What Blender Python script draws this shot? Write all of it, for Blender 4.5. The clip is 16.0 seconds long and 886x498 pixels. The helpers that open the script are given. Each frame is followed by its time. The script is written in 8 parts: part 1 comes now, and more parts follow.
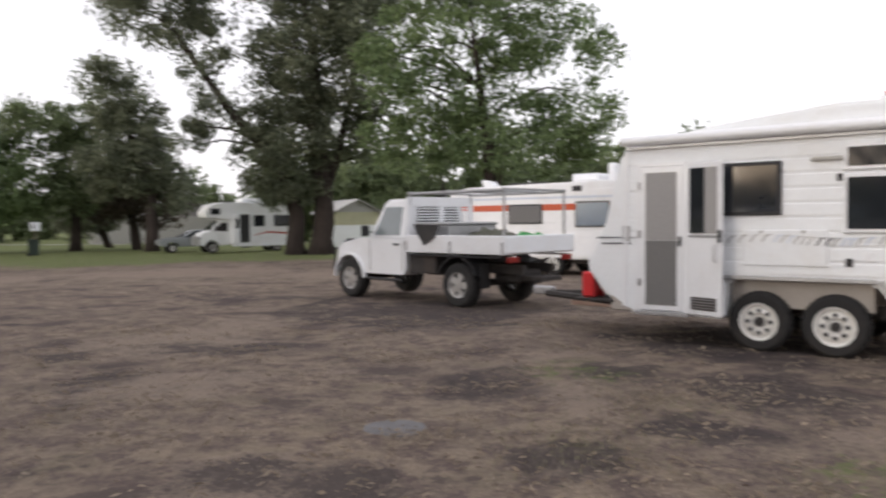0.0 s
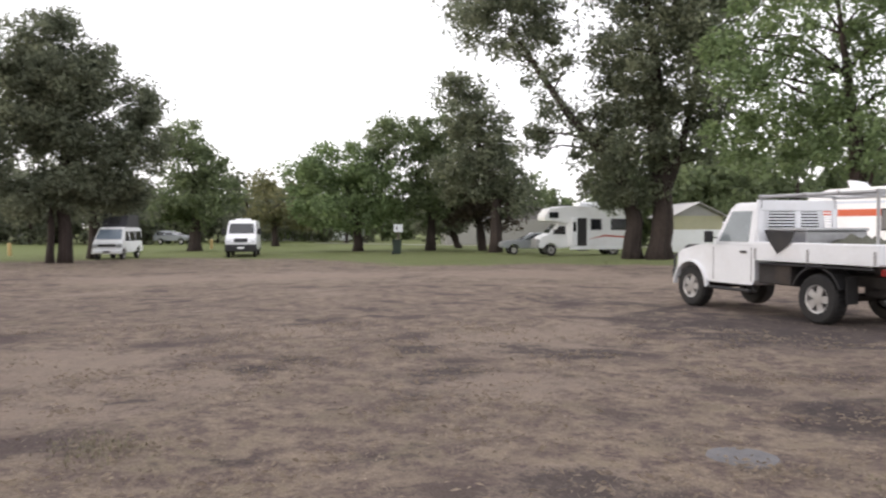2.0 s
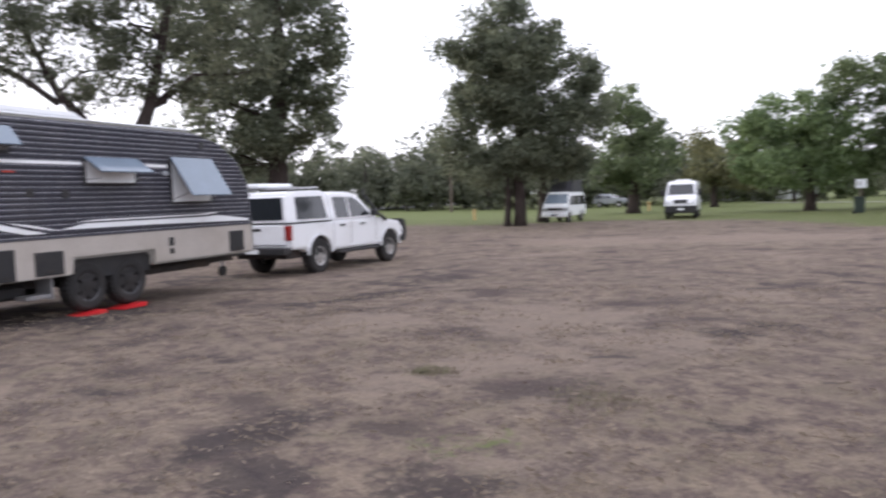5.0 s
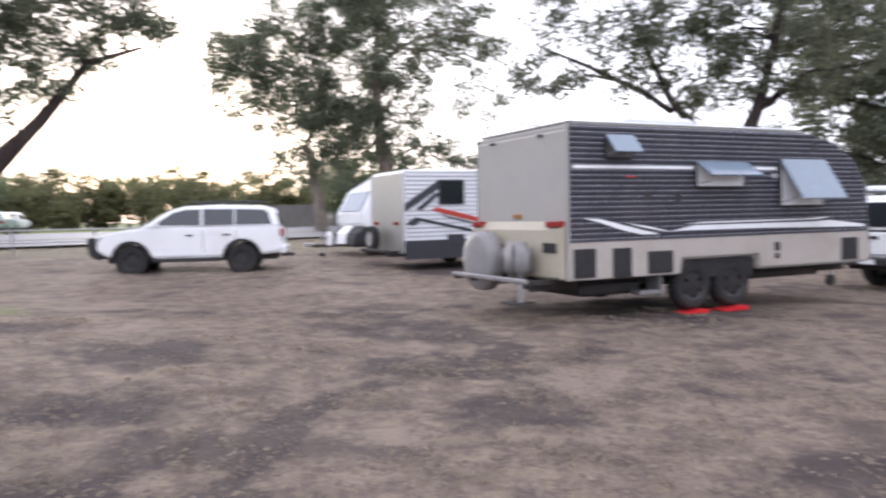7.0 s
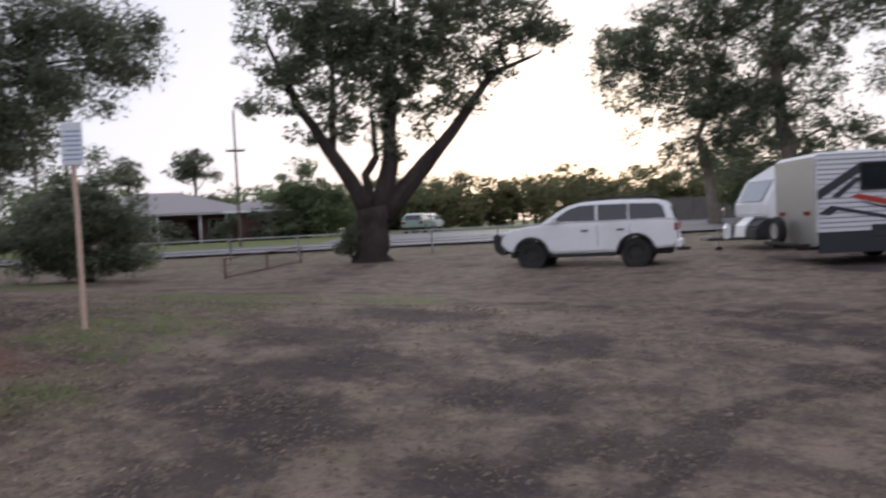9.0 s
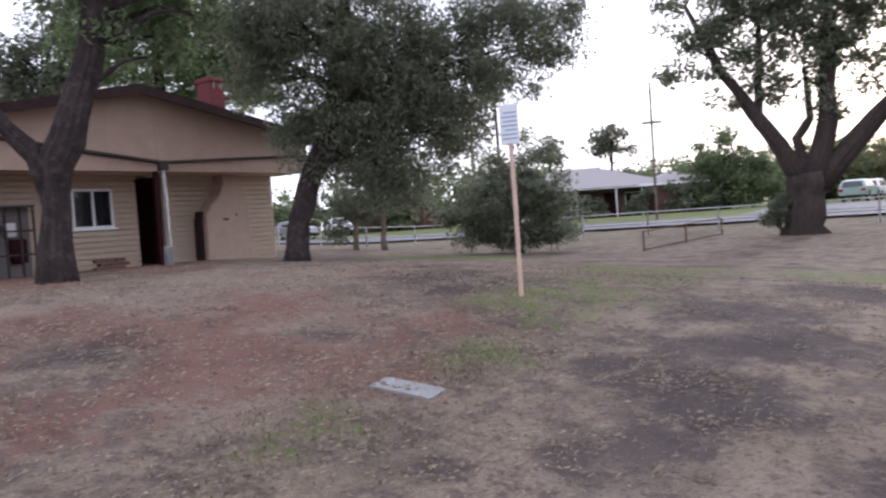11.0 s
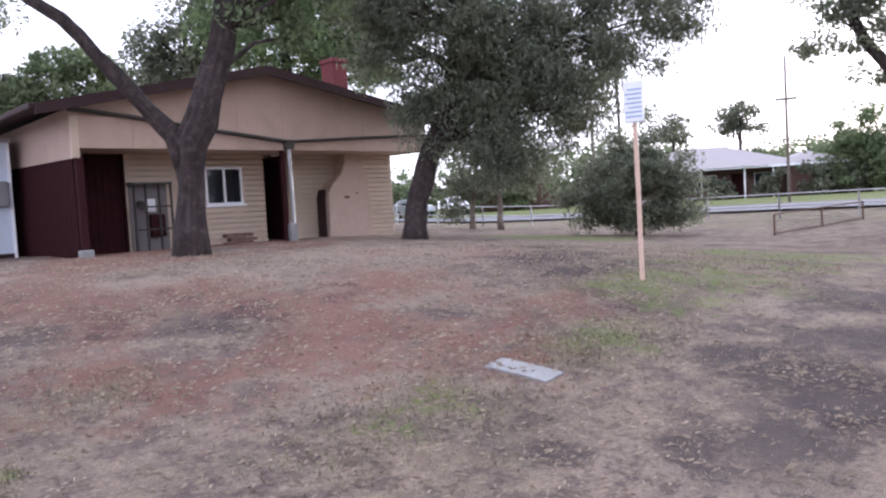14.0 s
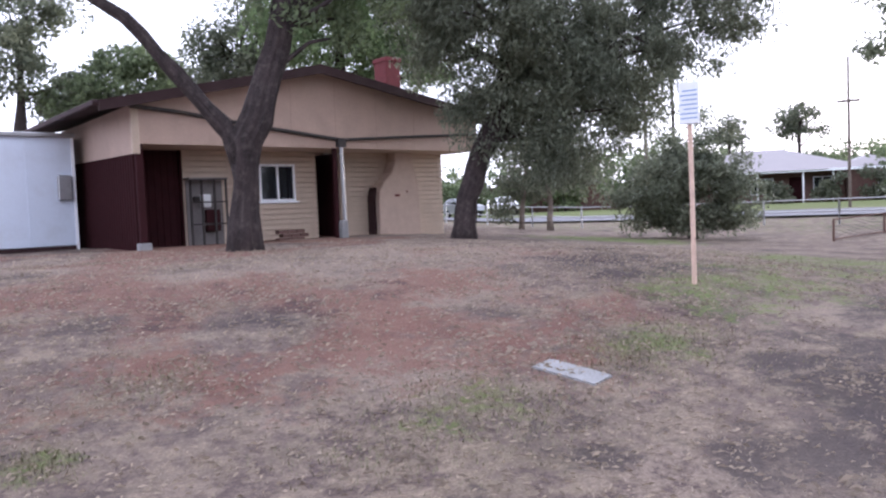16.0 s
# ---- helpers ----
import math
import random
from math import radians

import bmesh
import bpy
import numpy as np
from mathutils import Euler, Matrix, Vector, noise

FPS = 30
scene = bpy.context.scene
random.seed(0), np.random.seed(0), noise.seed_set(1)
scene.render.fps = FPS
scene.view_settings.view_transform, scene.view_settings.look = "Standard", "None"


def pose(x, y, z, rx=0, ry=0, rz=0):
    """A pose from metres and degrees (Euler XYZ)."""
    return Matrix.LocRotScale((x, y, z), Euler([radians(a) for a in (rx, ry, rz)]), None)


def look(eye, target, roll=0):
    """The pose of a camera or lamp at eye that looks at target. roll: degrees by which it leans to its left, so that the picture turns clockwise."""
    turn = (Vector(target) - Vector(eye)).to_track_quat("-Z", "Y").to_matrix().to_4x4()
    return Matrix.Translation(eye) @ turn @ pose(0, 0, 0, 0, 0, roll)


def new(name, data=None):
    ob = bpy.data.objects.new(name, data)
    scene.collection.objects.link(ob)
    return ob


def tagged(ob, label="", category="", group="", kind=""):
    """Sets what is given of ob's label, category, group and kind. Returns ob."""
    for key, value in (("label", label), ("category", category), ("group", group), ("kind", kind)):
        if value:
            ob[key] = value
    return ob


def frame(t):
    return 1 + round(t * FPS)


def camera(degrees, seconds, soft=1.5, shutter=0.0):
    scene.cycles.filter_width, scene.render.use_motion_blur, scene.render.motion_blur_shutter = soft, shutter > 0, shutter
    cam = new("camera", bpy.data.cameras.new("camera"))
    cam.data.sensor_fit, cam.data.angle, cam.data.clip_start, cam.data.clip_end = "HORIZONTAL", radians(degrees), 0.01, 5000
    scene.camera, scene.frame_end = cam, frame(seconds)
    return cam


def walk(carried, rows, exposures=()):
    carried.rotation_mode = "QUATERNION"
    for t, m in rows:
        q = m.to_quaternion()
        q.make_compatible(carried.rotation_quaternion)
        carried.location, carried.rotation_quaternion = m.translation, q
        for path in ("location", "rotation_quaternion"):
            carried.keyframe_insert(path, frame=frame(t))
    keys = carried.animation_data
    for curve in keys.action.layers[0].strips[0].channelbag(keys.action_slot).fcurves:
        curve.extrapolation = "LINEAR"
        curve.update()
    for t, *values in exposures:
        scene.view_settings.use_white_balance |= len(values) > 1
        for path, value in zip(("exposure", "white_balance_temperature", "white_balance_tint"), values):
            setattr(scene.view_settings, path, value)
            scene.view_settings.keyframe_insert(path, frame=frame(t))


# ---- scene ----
cam = camera(59.45, 16.0, soft=2.2, shutter=0.55)
PATH = [
    (0.0, pose(-0.043, 0.005, 1.535, 87.930, 0.592, -0.002)),
    (0.5, pose(-0.037, 0.081, 1.545, 88.546, 0.567, 8.151)),
    (1.0, pose(-0.052, 0.116, 1.551, 88.883, 0.704, 15.199)),
    (1.5, pose(-0.081, 0.155, 1.556, 88.411, 0.572, 20.405)),
    (2.0, pose(-0.104, 0.193, 1.552, 88.346, 0.147, 24.462)),
    (2.5, pose(-0.132, 0.210, 1.552, 88.423, 0.210, 27.547)),
    (3.0, pose(-0.174, 0.228, 1.546, 88.052, 0.197, 32.469)),
    (5.5, pose(-0.518, -0.049, 1.538, 86.406, 2.230, 63.746)),
    (6.0, pose(-0.539, -0.081, 1.541, 86.857, 1.990, 74.090)),
    (6.5, pose(-0.558, -0.087, 1.548, 86.802, 1.585, 87.003)),
    (7.0, pose(-0.561, -0.092, 1.555, 87.555, 1.236, 97.763)),
    (7.5, pose(-0.573, -0.116, 1.557, 87.909, 1.344, 107.017)),
    (8.0, pose(-0.605, -0.173, 1.554, 88.044, 2.000, 114.997)),
    (8.5, pose(-0.648, -0.263, 1.554, 88.466, 2.995, 120.028)),
    (9.0, pose(-0.678, -0.358, 1.558, 88.150, 2.835, 125.688)),
    (9.5, pose(-0.690, -0.441, 1.549, 86.831, 2.583, 133.515)),
    (10.0, pose(-0.687, -0.500, 1.539, 87.842, 3.431, 143.512)),
    (12.5, pose(-0.660, -0.587, 1.556, 87.478, 3.386, 161.560)),
    (13.0, pose(-0.661, -0.598, 1.552, 87.415, 3.102, 163.377)),
    (13.5, pose(-0.667, -0.610, 1.548, 87.305, 3.285, 164.714)),
    (14.0, pose(-0.674, -0.619, 1.548, 86.981, 3.285, 164.159)),
    (14.5, pose(-0.684, -0.617, 1.548, 87.032, 3.604, 162.677)),
    (15.0, pose(-0.680, -0.603, 1.548, 87.638, 3.617, 162.302)),
    (15.5, pose(-0.670, -0.600, 1.550, 87.944, 3.609, 166.094)),
    (16.0, pose(-0.658, -0.596, 1.551, 87.105, 2.383, 167.791)),
]
walk(cam, PATH, [(0.0, -0.02, 6500, 10), (0.6, 0.28, 6500, 10), (2.5, 0.48, 6500, 10), (6.0, 0.58, 5950, 14), (7.0, 0.76, 5950, 14), (7.6, 0.60, 5950, 14), (8.3, 0.02, 5950, 14), (9.0, -0.42, 5950, 14), (9.5, -0.62, 5950, 14), (10.2, 0.05, 5900, 15), (12.4, 0.64, 5700, 18), (13.2, 0.90, 5700, 18), (16.0, 0.94, 5600, 18)]
)

# ---- light ----
world = bpy.data.worlds.new("sky")
scene.world = world
world.use_nodes = True
wn, wl = world.node_tree.nodes, world.node_tree.links
SUN_AZ, SUN_EL = 117.0, 7.0
sky = wn.new("ShaderNodeTexSky")
sky.sky_type = "NISHITA"
sky.sun_disc = False
sky.sun_elevation, sky.sun_rotation = radians(SUN_EL), radians(-SUN_AZ)
sky.air_density, sky.dust_density, sky.ozone_density = 1.0, 2.5, 1.5
pale = wn.new("ShaderNodeMix")          # thin high cloud over the clear sky
pale.data_type = "RGBA"
pale.inputs[0].default_value = 0.78
wl.new(sky.outputs[0], pale.inputs[6])
pale.inputs[7].default_value = (9.6, 9.3, 9.7, 1)
wl.new(pale.outputs[2], wn["Background"].inputs[0])
wn["Background"].inputs[1].default_value = 0.15
sun = new("sun", bpy.data.lights.new("sun", "SUN"))
sun.data.energy, sun.data.angle, sun.data.color = 2.0, radians(14), (1.0, 0.91, 0.80)
sun.matrix_world = look((-math.sin(radians(SUN_AZ)) * 50, math.cos(radians(SUN_AZ)) * 50, 50 * math.tan(radians(SUN_EL))), (0, 0, 0))


# ---- materials ----
def mat(name, color, rough=0.6, metal=0.0, vary=0.15, scale=6.0, bump=0.0, spec=0.5, island=0.0, dirt=None, dirt_amount=0.35, dirt_scale=1.3, grain=1.0):
    """A surface with mottling at two scales, fine relief and, if given, a second colour in worn patches."""
    m = bpy.data.materials.new(name)
    m.use_nodes = True
    n, l = m.node_tree.nodes, m.node_tree.links
    b = n["Principled BSDF"]
    b.inputs["Roughness"].default_value, b.inputs["Metallic"].default_value = rough, metal
    b.inputs["Specular IOR Level"].default_value = spec
    co = n.new("ShaderNodeTexCoord")
    n1, n2 = n.new("ShaderNodeTexNoise"), n.new("ShaderNodeTexNoise")
    n1.inputs["Scale"].default_value, n2.inputs["Scale"].default_value = scale, scale * 9
    n1.inputs["Detail"].default_value = n2.inputs["Detail"].default_value = 3
    where = co.outputs["Object"]
    if grain != 1.0:                                     # drawn out along z
        mp = n.new("ShaderNodeMapping")
        mp.inputs["Scale"].default_value = (1, 1, grain)
        l.new(where, mp.inputs["Vector"])
        where = mp.outputs[0]
    for q in (n1, n2):
        l.new(where, q.inputs["Vector"])
    add = n.new("ShaderNodeMath")
    add.operation = "ADD"
    l.new(n1.outputs["Fac"], add.inputs[0]), l.new(n2.outputs["Fac"], add.inputs[1])
    ramp = n.new("ShaderNodeMapRange")
    ramp.inputs["From Min"].default_value, ramp.inputs["From Max"].default_value = 0.6, 1.4
    ramp.inputs["To Min"].default_value, ramp.inputs["To Max"].default_value = 1 - vary, 1 + vary
    l.new(add.outputs[0], ramp.inputs["Value"])
    value = ramp.outputs[0]
    if island:
        geo = n.new("ShaderNodeNewGeometry")
        r2 = n.new("ShaderNodeMapRange")
        r2.inputs["To Min"].default_value, r2.inputs["To Max"].default_value = 1 - island, 1 + island
        l.new(geo.outputs["Random Per Island"], r2.inputs["Value"])
        mul = n.new("ShaderNodeMath")
        mul.operation = "MULTIPLY"
        l.new(value, mul.inputs[0]), l.new(r2.outputs[0], mul.inputs[1])
        value = mul.outputs[0]
    base = n.new("ShaderNodeVectorMath")
    base.operation = "SCALE"
    base.inputs[0].default_value = color
    l.new(value, base.inputs["Scale"])
    out = base.outputs[0]
    if dirt:
        n3 = n.new("ShaderNodeTexNoise")
        n3.inputs["Scale"].default_value, n3.inputs["Detail"].default_value, n3.inputs["Roughness"].default_value = dirt_scale, 6, 0.65
        l.new(co.outputs["Object"], n3.inputs["Vector"])
        r3 = n.new("ShaderNodeMapRange")
        r3.inputs["From Min"].default_value, r3.inputs["From Max"].default_value = 0.5, 0.78
        r3.inputs["To Max"].default_value = dirt_amount
        l.new(n3.outputs["Fac"], r3.inputs["Value"])
        mix = n.new("ShaderNodeMix")
        mix.data_type = "RGBA"
        l.new(r3.outputs[0], mix.inputs[0]), l.new(out, mix.inputs[6])
        mix.inputs[7].default_value = (*dirt, 1)
        out = mix.outputs[2]
    l.new(out, b.inputs["Base Color"])
    if bump:
        bp = n.new("ShaderNodeBump")
        bp.inputs["Strength"].default_value, bp.inputs["Distance"].default_value = bump, 0.02
        l.new(n2.outputs["Fac"], bp.inputs["Height"]), l.new(bp.outputs[0], b.inputs["Normal"])
    return m


def leaf_mat(name, color, spread=0.35):
    m = bpy.data.materials.new(name)
    m.use_nodes = True
    n, l = m.node_tree.nodes, m.node_tree.links
    b = n["Principled BSDF"]
    b.inputs["Roughness"].default_value = 0.55
    b.inputs["Specular IOR Level"].default_value = 0.3
    geo = n.new("ShaderNodeNewGeometry")
    r = n.new("ShaderNodeMapRange")
    r.inputs["To Min"].default_value, r.inputs["To Max"].default_value = 1 - spread, 1 + spread
    l.new(geo.outputs["Random Per Island"], r.inputs["Value"])
    co = n.new("ShaderNodeTexCoord")
    n1 = n.new("ShaderNodeTexNoise")
    n1.inputs["Scale"].default_value = 0.6
    l.new(co.outputs["Object"], n1.inputs["Vector"])
    mix = n.new("ShaderNodeMix")
    mix.data_type = "RGBA"
    l.new(n1.outputs["Fac"], mix.inputs[0])
    mix.inputs[6].default_value = (color[0] * 0.8, color[1] * 0.85, color[2] * 0.9, 1)
    mix.inputs[7].default_value = (color[0] * 1.25, color[1] * 1.15, color[2] * 1.0, 1)
    sc = n.new("ShaderNodeVectorMath")
    sc.operation = "SCALE"
    l.new(mix.outputs[2], sc.inputs[0]), l.new(r.outputs[0], sc.inputs["Scale"])
    l.new(sc.outputs[0], b.inputs["Base Color"])
    tr = n.new("ShaderNodeBsdfTranslucent")
    l.new(sc.outputs[0], tr.inputs["Color"])
    ms = n.new("ShaderNodeMixShader")
    ms.inputs[0].default_value = 0.5
    l.new(b.outputs[0], ms.inputs[1]), l.new(tr.outputs[0], ms.inputs[2])
    l.new(ms.outputs[0], n["Material Output"].inputs["Surface"])
    return m


def glass_mat(name, color, rough=0.06):
    """Dark tinted vehicle or window glass: glossy, nearly black inside."""
    return mat(name, color, rough, 0.0, 0.1, 3.0, spec=0.8)


WHITE = mat("white_paint", (0.87, 0.88, 0.90), 0.28, vary=0.03, scale=2, dirt=(0.55, 0.50, 0.45), dirt_amount=0.3)
WHITE_OLD = mat("old_white_aluminium", (0.88, 0.90, 0.92), 0.42, vary=0.04, scale=2.5, dirt=(0.62, 0.57, 0.50), dirt_amount=0.35)
CREAM = mat("cream_panel", (0.40, 0.39, 0.365), 0.45, vary=0.06, scale=2.5, dirt=(0.42, 0.37, 0.30), dirt_amount=0.4)
CREAMWARM = mat("yellowed_cream_panel", (0.46, 0.42, 0.33), 0.5, vary=0.08, scale=2.5, dirt=(0.34, 0.29, 0.22), dirt_amount=0.5)
BEIGE = mat("grey_beige_panel", (0.46, 0.42, 0.38), 0.5, vary=0.08, scale=3, dirt=(0.32, 0.27, 0.22), dirt_amount=0.5)
SLATE_GLINT = mat("painted_sky_glint", (0.40, 0.40, 0.44), 0.4, 0.3, vary=0.6, scale=4)
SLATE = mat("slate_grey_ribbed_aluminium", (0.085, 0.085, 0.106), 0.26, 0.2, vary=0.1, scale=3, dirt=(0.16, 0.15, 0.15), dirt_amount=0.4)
RIBWHITE = mat("ribbed_white_aluminium", (0.70, 0.71, 0.74), 0.4, vary=0.05, scale=3, dirt=(0.5, 0.47, 0.45))
RIBSHADE = mat("painted_rib_shade", (0.30, 0.30, 0.33), 0.6, vary=0.1)
RUBBER = mat("tyre_rubber", (0.022, 0.021, 0.021), 0.85, vary=0.3, scale=8, bump=0.3, dirt=(0.08, 0.062, 0.05), dirt_amount=0.4)
BLACK = mat("black_plastic", (0.02, 0.02, 0.022), 0.6, vary=0.25, scale=8, dirt=(0.08, 0.065, 0.055), dirt_amount=0.4)
CHASSIS = mat("dusty_chassis_steel", (0.045, 0.04, 0.038), 0.8, 0.2, vary=0.4, scale=6, bump=0.3, dirt=(0.14, 0.10, 0.075), dirt_amount=0.7)
STEEL = mat("galvanised_steel", (0.42, 0.42, 0.43), 0.45, 0.7, vary=0.15, scale=10, dirt=(0.3, 0.27, 0.24))
ALLOY = mat("alloy_rim", (0.55, 0.54, 0.53), 0.40, 0.5, vary=0.15, scale=10, dirt=(0.25, 0.2, 0.16), dirt_amount=0.6)
RIMDARK = mat("dark_machined_rim", (0.075, 0.075, 0.08), 0.32, 0.7, vary=0.2, scale=10, dirt=(0.10, 0.08, 0.07))
RIMWHITE = mat("white_steel_rim", (0.84, 0.83, 0.80), 0.45, vary=0.1, scale=8, dirt=(0.4, 0.33, 0.26), dirt_amount=0.5)
GLASS = glass_mat("tinted_glass", (0.018, 0.021, 0.026))
GLASS_CLEAR = glass_mat("clear_cab_glass", (0.22, 0.25, 0.26))
GLASS_BLUE = glass_mat("pale_acrylic_window", (0.17, 0.22, 0.28), 0.14)
FLYSCREEN = mat("grey_flyscreen", (0.38, 0.37, 0.36), 0.8, vary=0.1, scale=30, bump=0.4)
FLYSCREEN_DARK = mat("dark_flyscreen", (0.20, 0.195, 0.19), 0.8, vary=0.1, scale=30, bump=0.4)
REDLAMP = mat("red_lamp_lens", (0.26, 0.02, 0.018), 0.2, vary=0.1)
AMBER = mat("amber_lens", (0.36, 0.15, 0.04), 0.2, vary=0.1)
CLEARLAMP = mat("headlamp_lens", (0.55, 0.57, 0.6), 0.1, 0.3, vary=0.1)
REDPLASTIC = mat("red_plastic", (0.62, 0.02, 0.025), 0.45, vary=0.15, scale=10)
ORANGE = mat("orange_band", (0.62, 0.10, 0.03), 0.45, vary=0.06)
REDBAND = mat("red_band", (0.45, 0.05, 0.03), 0.45, vary=0.06)
CHARCOAL = mat("charcoal_band", (0.04, 0.04, 0.05), 0.45, vary=0.1)
GREENCLOTH = mat("green_tarpaulin", (0.03, 0.30, 0.06), 0.6, vary=0.25, scale=9, bump=0.5)
OLIVECLOTH = mat("olive_canvas", (0.10, 0.10, 0.075), 0.85, vary=0.3, scale=9, bump=0.6)
GREYCLOTH = mat("silver_grey_vinyl_cover", (0.27, 0.26, 0.26), 0.6, vary=0.15, scale=7, bump=0.5)
CHECKER = mat("checker_plate_aluminium", (0.47, 0.47, 0.44), 0.34, 0.75, vary=0.12, scale=14, bump=0.3)
BARK = mat("dark_rough_bark", (0.042, 0.031, 0.027), 0.95, vary=0.6, scale=2.0, bump=1.0, dirt=(0.085, 0.066, 0.058), dirt_amount=0.5, dirt_scale=5, grain=0.16)
BARK_IRON = mat("dark_ironbark", (0.036, 0.026, 0.025), 0.95, vary=0.9, scale=6.5, bump=1.0, dirt=(0.125, 0.100, 0.092), dirt_amount=0.7, dirt_scale=6.5, grain=0.4)
BARK_PALE = mat("pale_gum_bark", (0.24, 0.20, 0.165), 0.9, vary=0.35, scale=3, bump=0.7, dirt=(0.09, 0.07, 0.055), dirt_amount=0.7, dirt_scale=2)
CLADDING = mat("cream_weatherboard", (0.53, 0.425, 0.325), 0.6, vary=0.08, scale=4, dirt=(0.36, 0.30, 0.23), dirt_amount=0.4)
GABLE = mat("pinkish_beige_fibro", (0.45, 0.328, 0.262), 0.7, vary=0.08, scale=2, bump=0.1, dirt=(0.30, 0.23, 0.18), dirt_amount=0.5)
STUCCO = mat("beige_render", (0.50, 0.385, 0.31), 0.8, vary=0.1, scale=6, bump=0.35, dirt=(0.34, 0.27, 0.22), dirt_amount=0.45)
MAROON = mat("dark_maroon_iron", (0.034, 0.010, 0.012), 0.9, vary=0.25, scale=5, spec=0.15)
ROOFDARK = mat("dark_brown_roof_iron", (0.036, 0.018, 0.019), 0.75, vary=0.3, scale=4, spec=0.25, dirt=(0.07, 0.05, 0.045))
REDCHIM = mat("red_painted_chimney", (0.12, 0.018, 0.02), 0.8, vary=0.2, scale=6, bump=0.3)
TIMBERPOST = mat("peach_painted_post", (0.60, 0.43, 0.34), 0.6, vary=0.12, scale=12, dirt=(0.35, 0.25, 0.18))
CONCRETE = mat("weathered_concrete", (0.25, 0.25, 0.25), 0.9, vary=0.25, scale=7, bump=0.4, dirt=(0.14, 0.12, 0.10), dirt_amount=0.6)
BRICK = mat("red_brick", (0.13, 0.072, 0.060), 0.85, vary=0.3, scale=9, bump=0.4, island=0.2)
ROOFWHITE = mat("pale_roof_iron", (0.25, 0.23, 0.235), 0.5, 0.1, vary=0.06, scale=1)
POLEWOOD = mat("weathered_pole_timber", (0.13, 0.105, 0.085), 0.9, vary=0.3, scale=10, bump=0.5)
SIGNWHITE = mat("white_sign_face", (0.74, 0.76, 0.79), 0.4, vary=0.03)
SIGNBLUE = mat("blue_sign_ink", (0.22, 0.33, 0.56), 0.5, vary=0.05)
PALEGREEN = mat("pale_green_shed_wall", (0.46, 0.45, 0.30), 0.6, vary=0.1, scale=2)
GREYROOF = mat("grey_shed_roof", (0.38, 0.37, 0.36), 0.5, 0.2, vary=0.1, scale=2)
FENCEWOOD = mat("grey_fence_sheet", (0.17, 0.155, 0.15), 0.7, vary=0.2, scale=2)
RUST = mat("rusty_brown_pipe", (0.15, 0.085, 0.065), 0.8, 0.2, vary=0.3, scale=12, dirt=(0.22, 0.17, 0.14))
BINGREEN = mat("dark_green_bin_plastic", (0.016, 0.03, 0.022), 0.55, vary=0.2)
YELLOWPAINT = mat("yellow_bollard_paint", (0.5, 0.36, 0.16), 0.6, vary=0.1)
TANKBLUE = mat("bluish_white_enamel", (0.62, 0.68, 0.78), 0.4, vary=0.04, scale=2, dirt=(0.4, 0.4, 0.42))
GREYCAR = mat("silver_car_paint", (0.34, 0.36, 0.38), 0.3, 0.5, vary=0.06)
GREENCAR = mat("pale_green_car_paint", (0.40, 0.52, 0.50), 0.3, 0.3, vary=0.06)
L_GUM = leaf_mat("gum_leaves", (0.170, 0.195, 0.138))
L_HAZE = leaf_mat("grey_green_fine_leaves", (0.20, 0.225, 0.165))
L_DARK = leaf_mat("dark_olive_leaves", (0.150, 0.168, 0.122))
L_GREEN = leaf_mat("fresh_green_leaves", (0.185, 0.255, 0.125))
L_MID = leaf_mat("mid_green_leaves", (0.160, 0.205, 0.112))
L_BROWN = leaf_mat("brownish_leaves", (0.095, 0.078, 0.064))
L_SUN = leaf_mat("yellow_green_leaves", (0.18, 0.185, 0.10))
LITTER = mat("dry_leaf_litter", (0.275, 0.222, 0.165), 0.8, vary=0.15, scale=9, island=0.3)
LITTER_DARK = mat("dark_twigs", (0.10, 0.07, 0.05), 0.9, vary=0.2, scale=9, island=0.5)
STRAW = mat("dry_grass_blades", (0.265, 0.215, 0.165), 0.8, vary=0.15, scale=3, island=0.22)
BLADE = mat("green_grass_blades", (0.165, 0.15, 0.085), 0.7, vary=0.25, scale=3, island=0.4)


# ---- mesh helpers ----
def quads_object(name, verts, faces, material):
    me = bpy.data.meshes.new(name)
    me.from_pydata(verts, [], faces)
    me.materials.append(material)
    return me


def part(name, bm, material, parent, label="", smooth=False):
    """Links a bmesh (or a ready mesh) as one mesh object under its thing."""
    if isinstance(bm, bmesh.types.BMesh):
        me = bpy.data.meshes.new(name)
        bmesh.ops.recalc_face_normals(bm, faces=bm.faces)
        if smooth:
            for f in bm.faces:
                f.smooth = True
        bm.to_mesh(me)
        bm.free()
    else:
        me = bm
    if material and not me.materials:
        me.materials.append(material)
    ob = new(name, me)
    ob.parent = parent
    if label:
        ob["label"] = label
    return ob


def thing(name, label, category, m, group="", kind=""):
    ob = new(name)
    ob.matrix_world = m
    return tagged(ob, label, category, group, kind)


def box(bm, a, b, bevel=0.0, seg=1):
    lo, hi = [min(p, q) for p, q in zip(a, b)], [max(p, q) for p, q in zip(a, b)]
    vs = bmesh.ops.create_cube(bm, size=1)["verts"]
    for v in vs:
        v.co = [lo[i] + (v.co[i] + 0.5) * (hi[i] - lo[i]) for i in range(3)]
    if bevel:
        es = list({e for v in vs for e in v.link_edges})
        bmesh.ops.bevel(bm, geom=es, offset=bevel, segments=seg, affect="EDGES")
    return bm


def nb():
    return bmesh.new()


def boxed(a, b, bevel=0.0, seg=1):
    return box(nb(), a, b, bevel, seg)


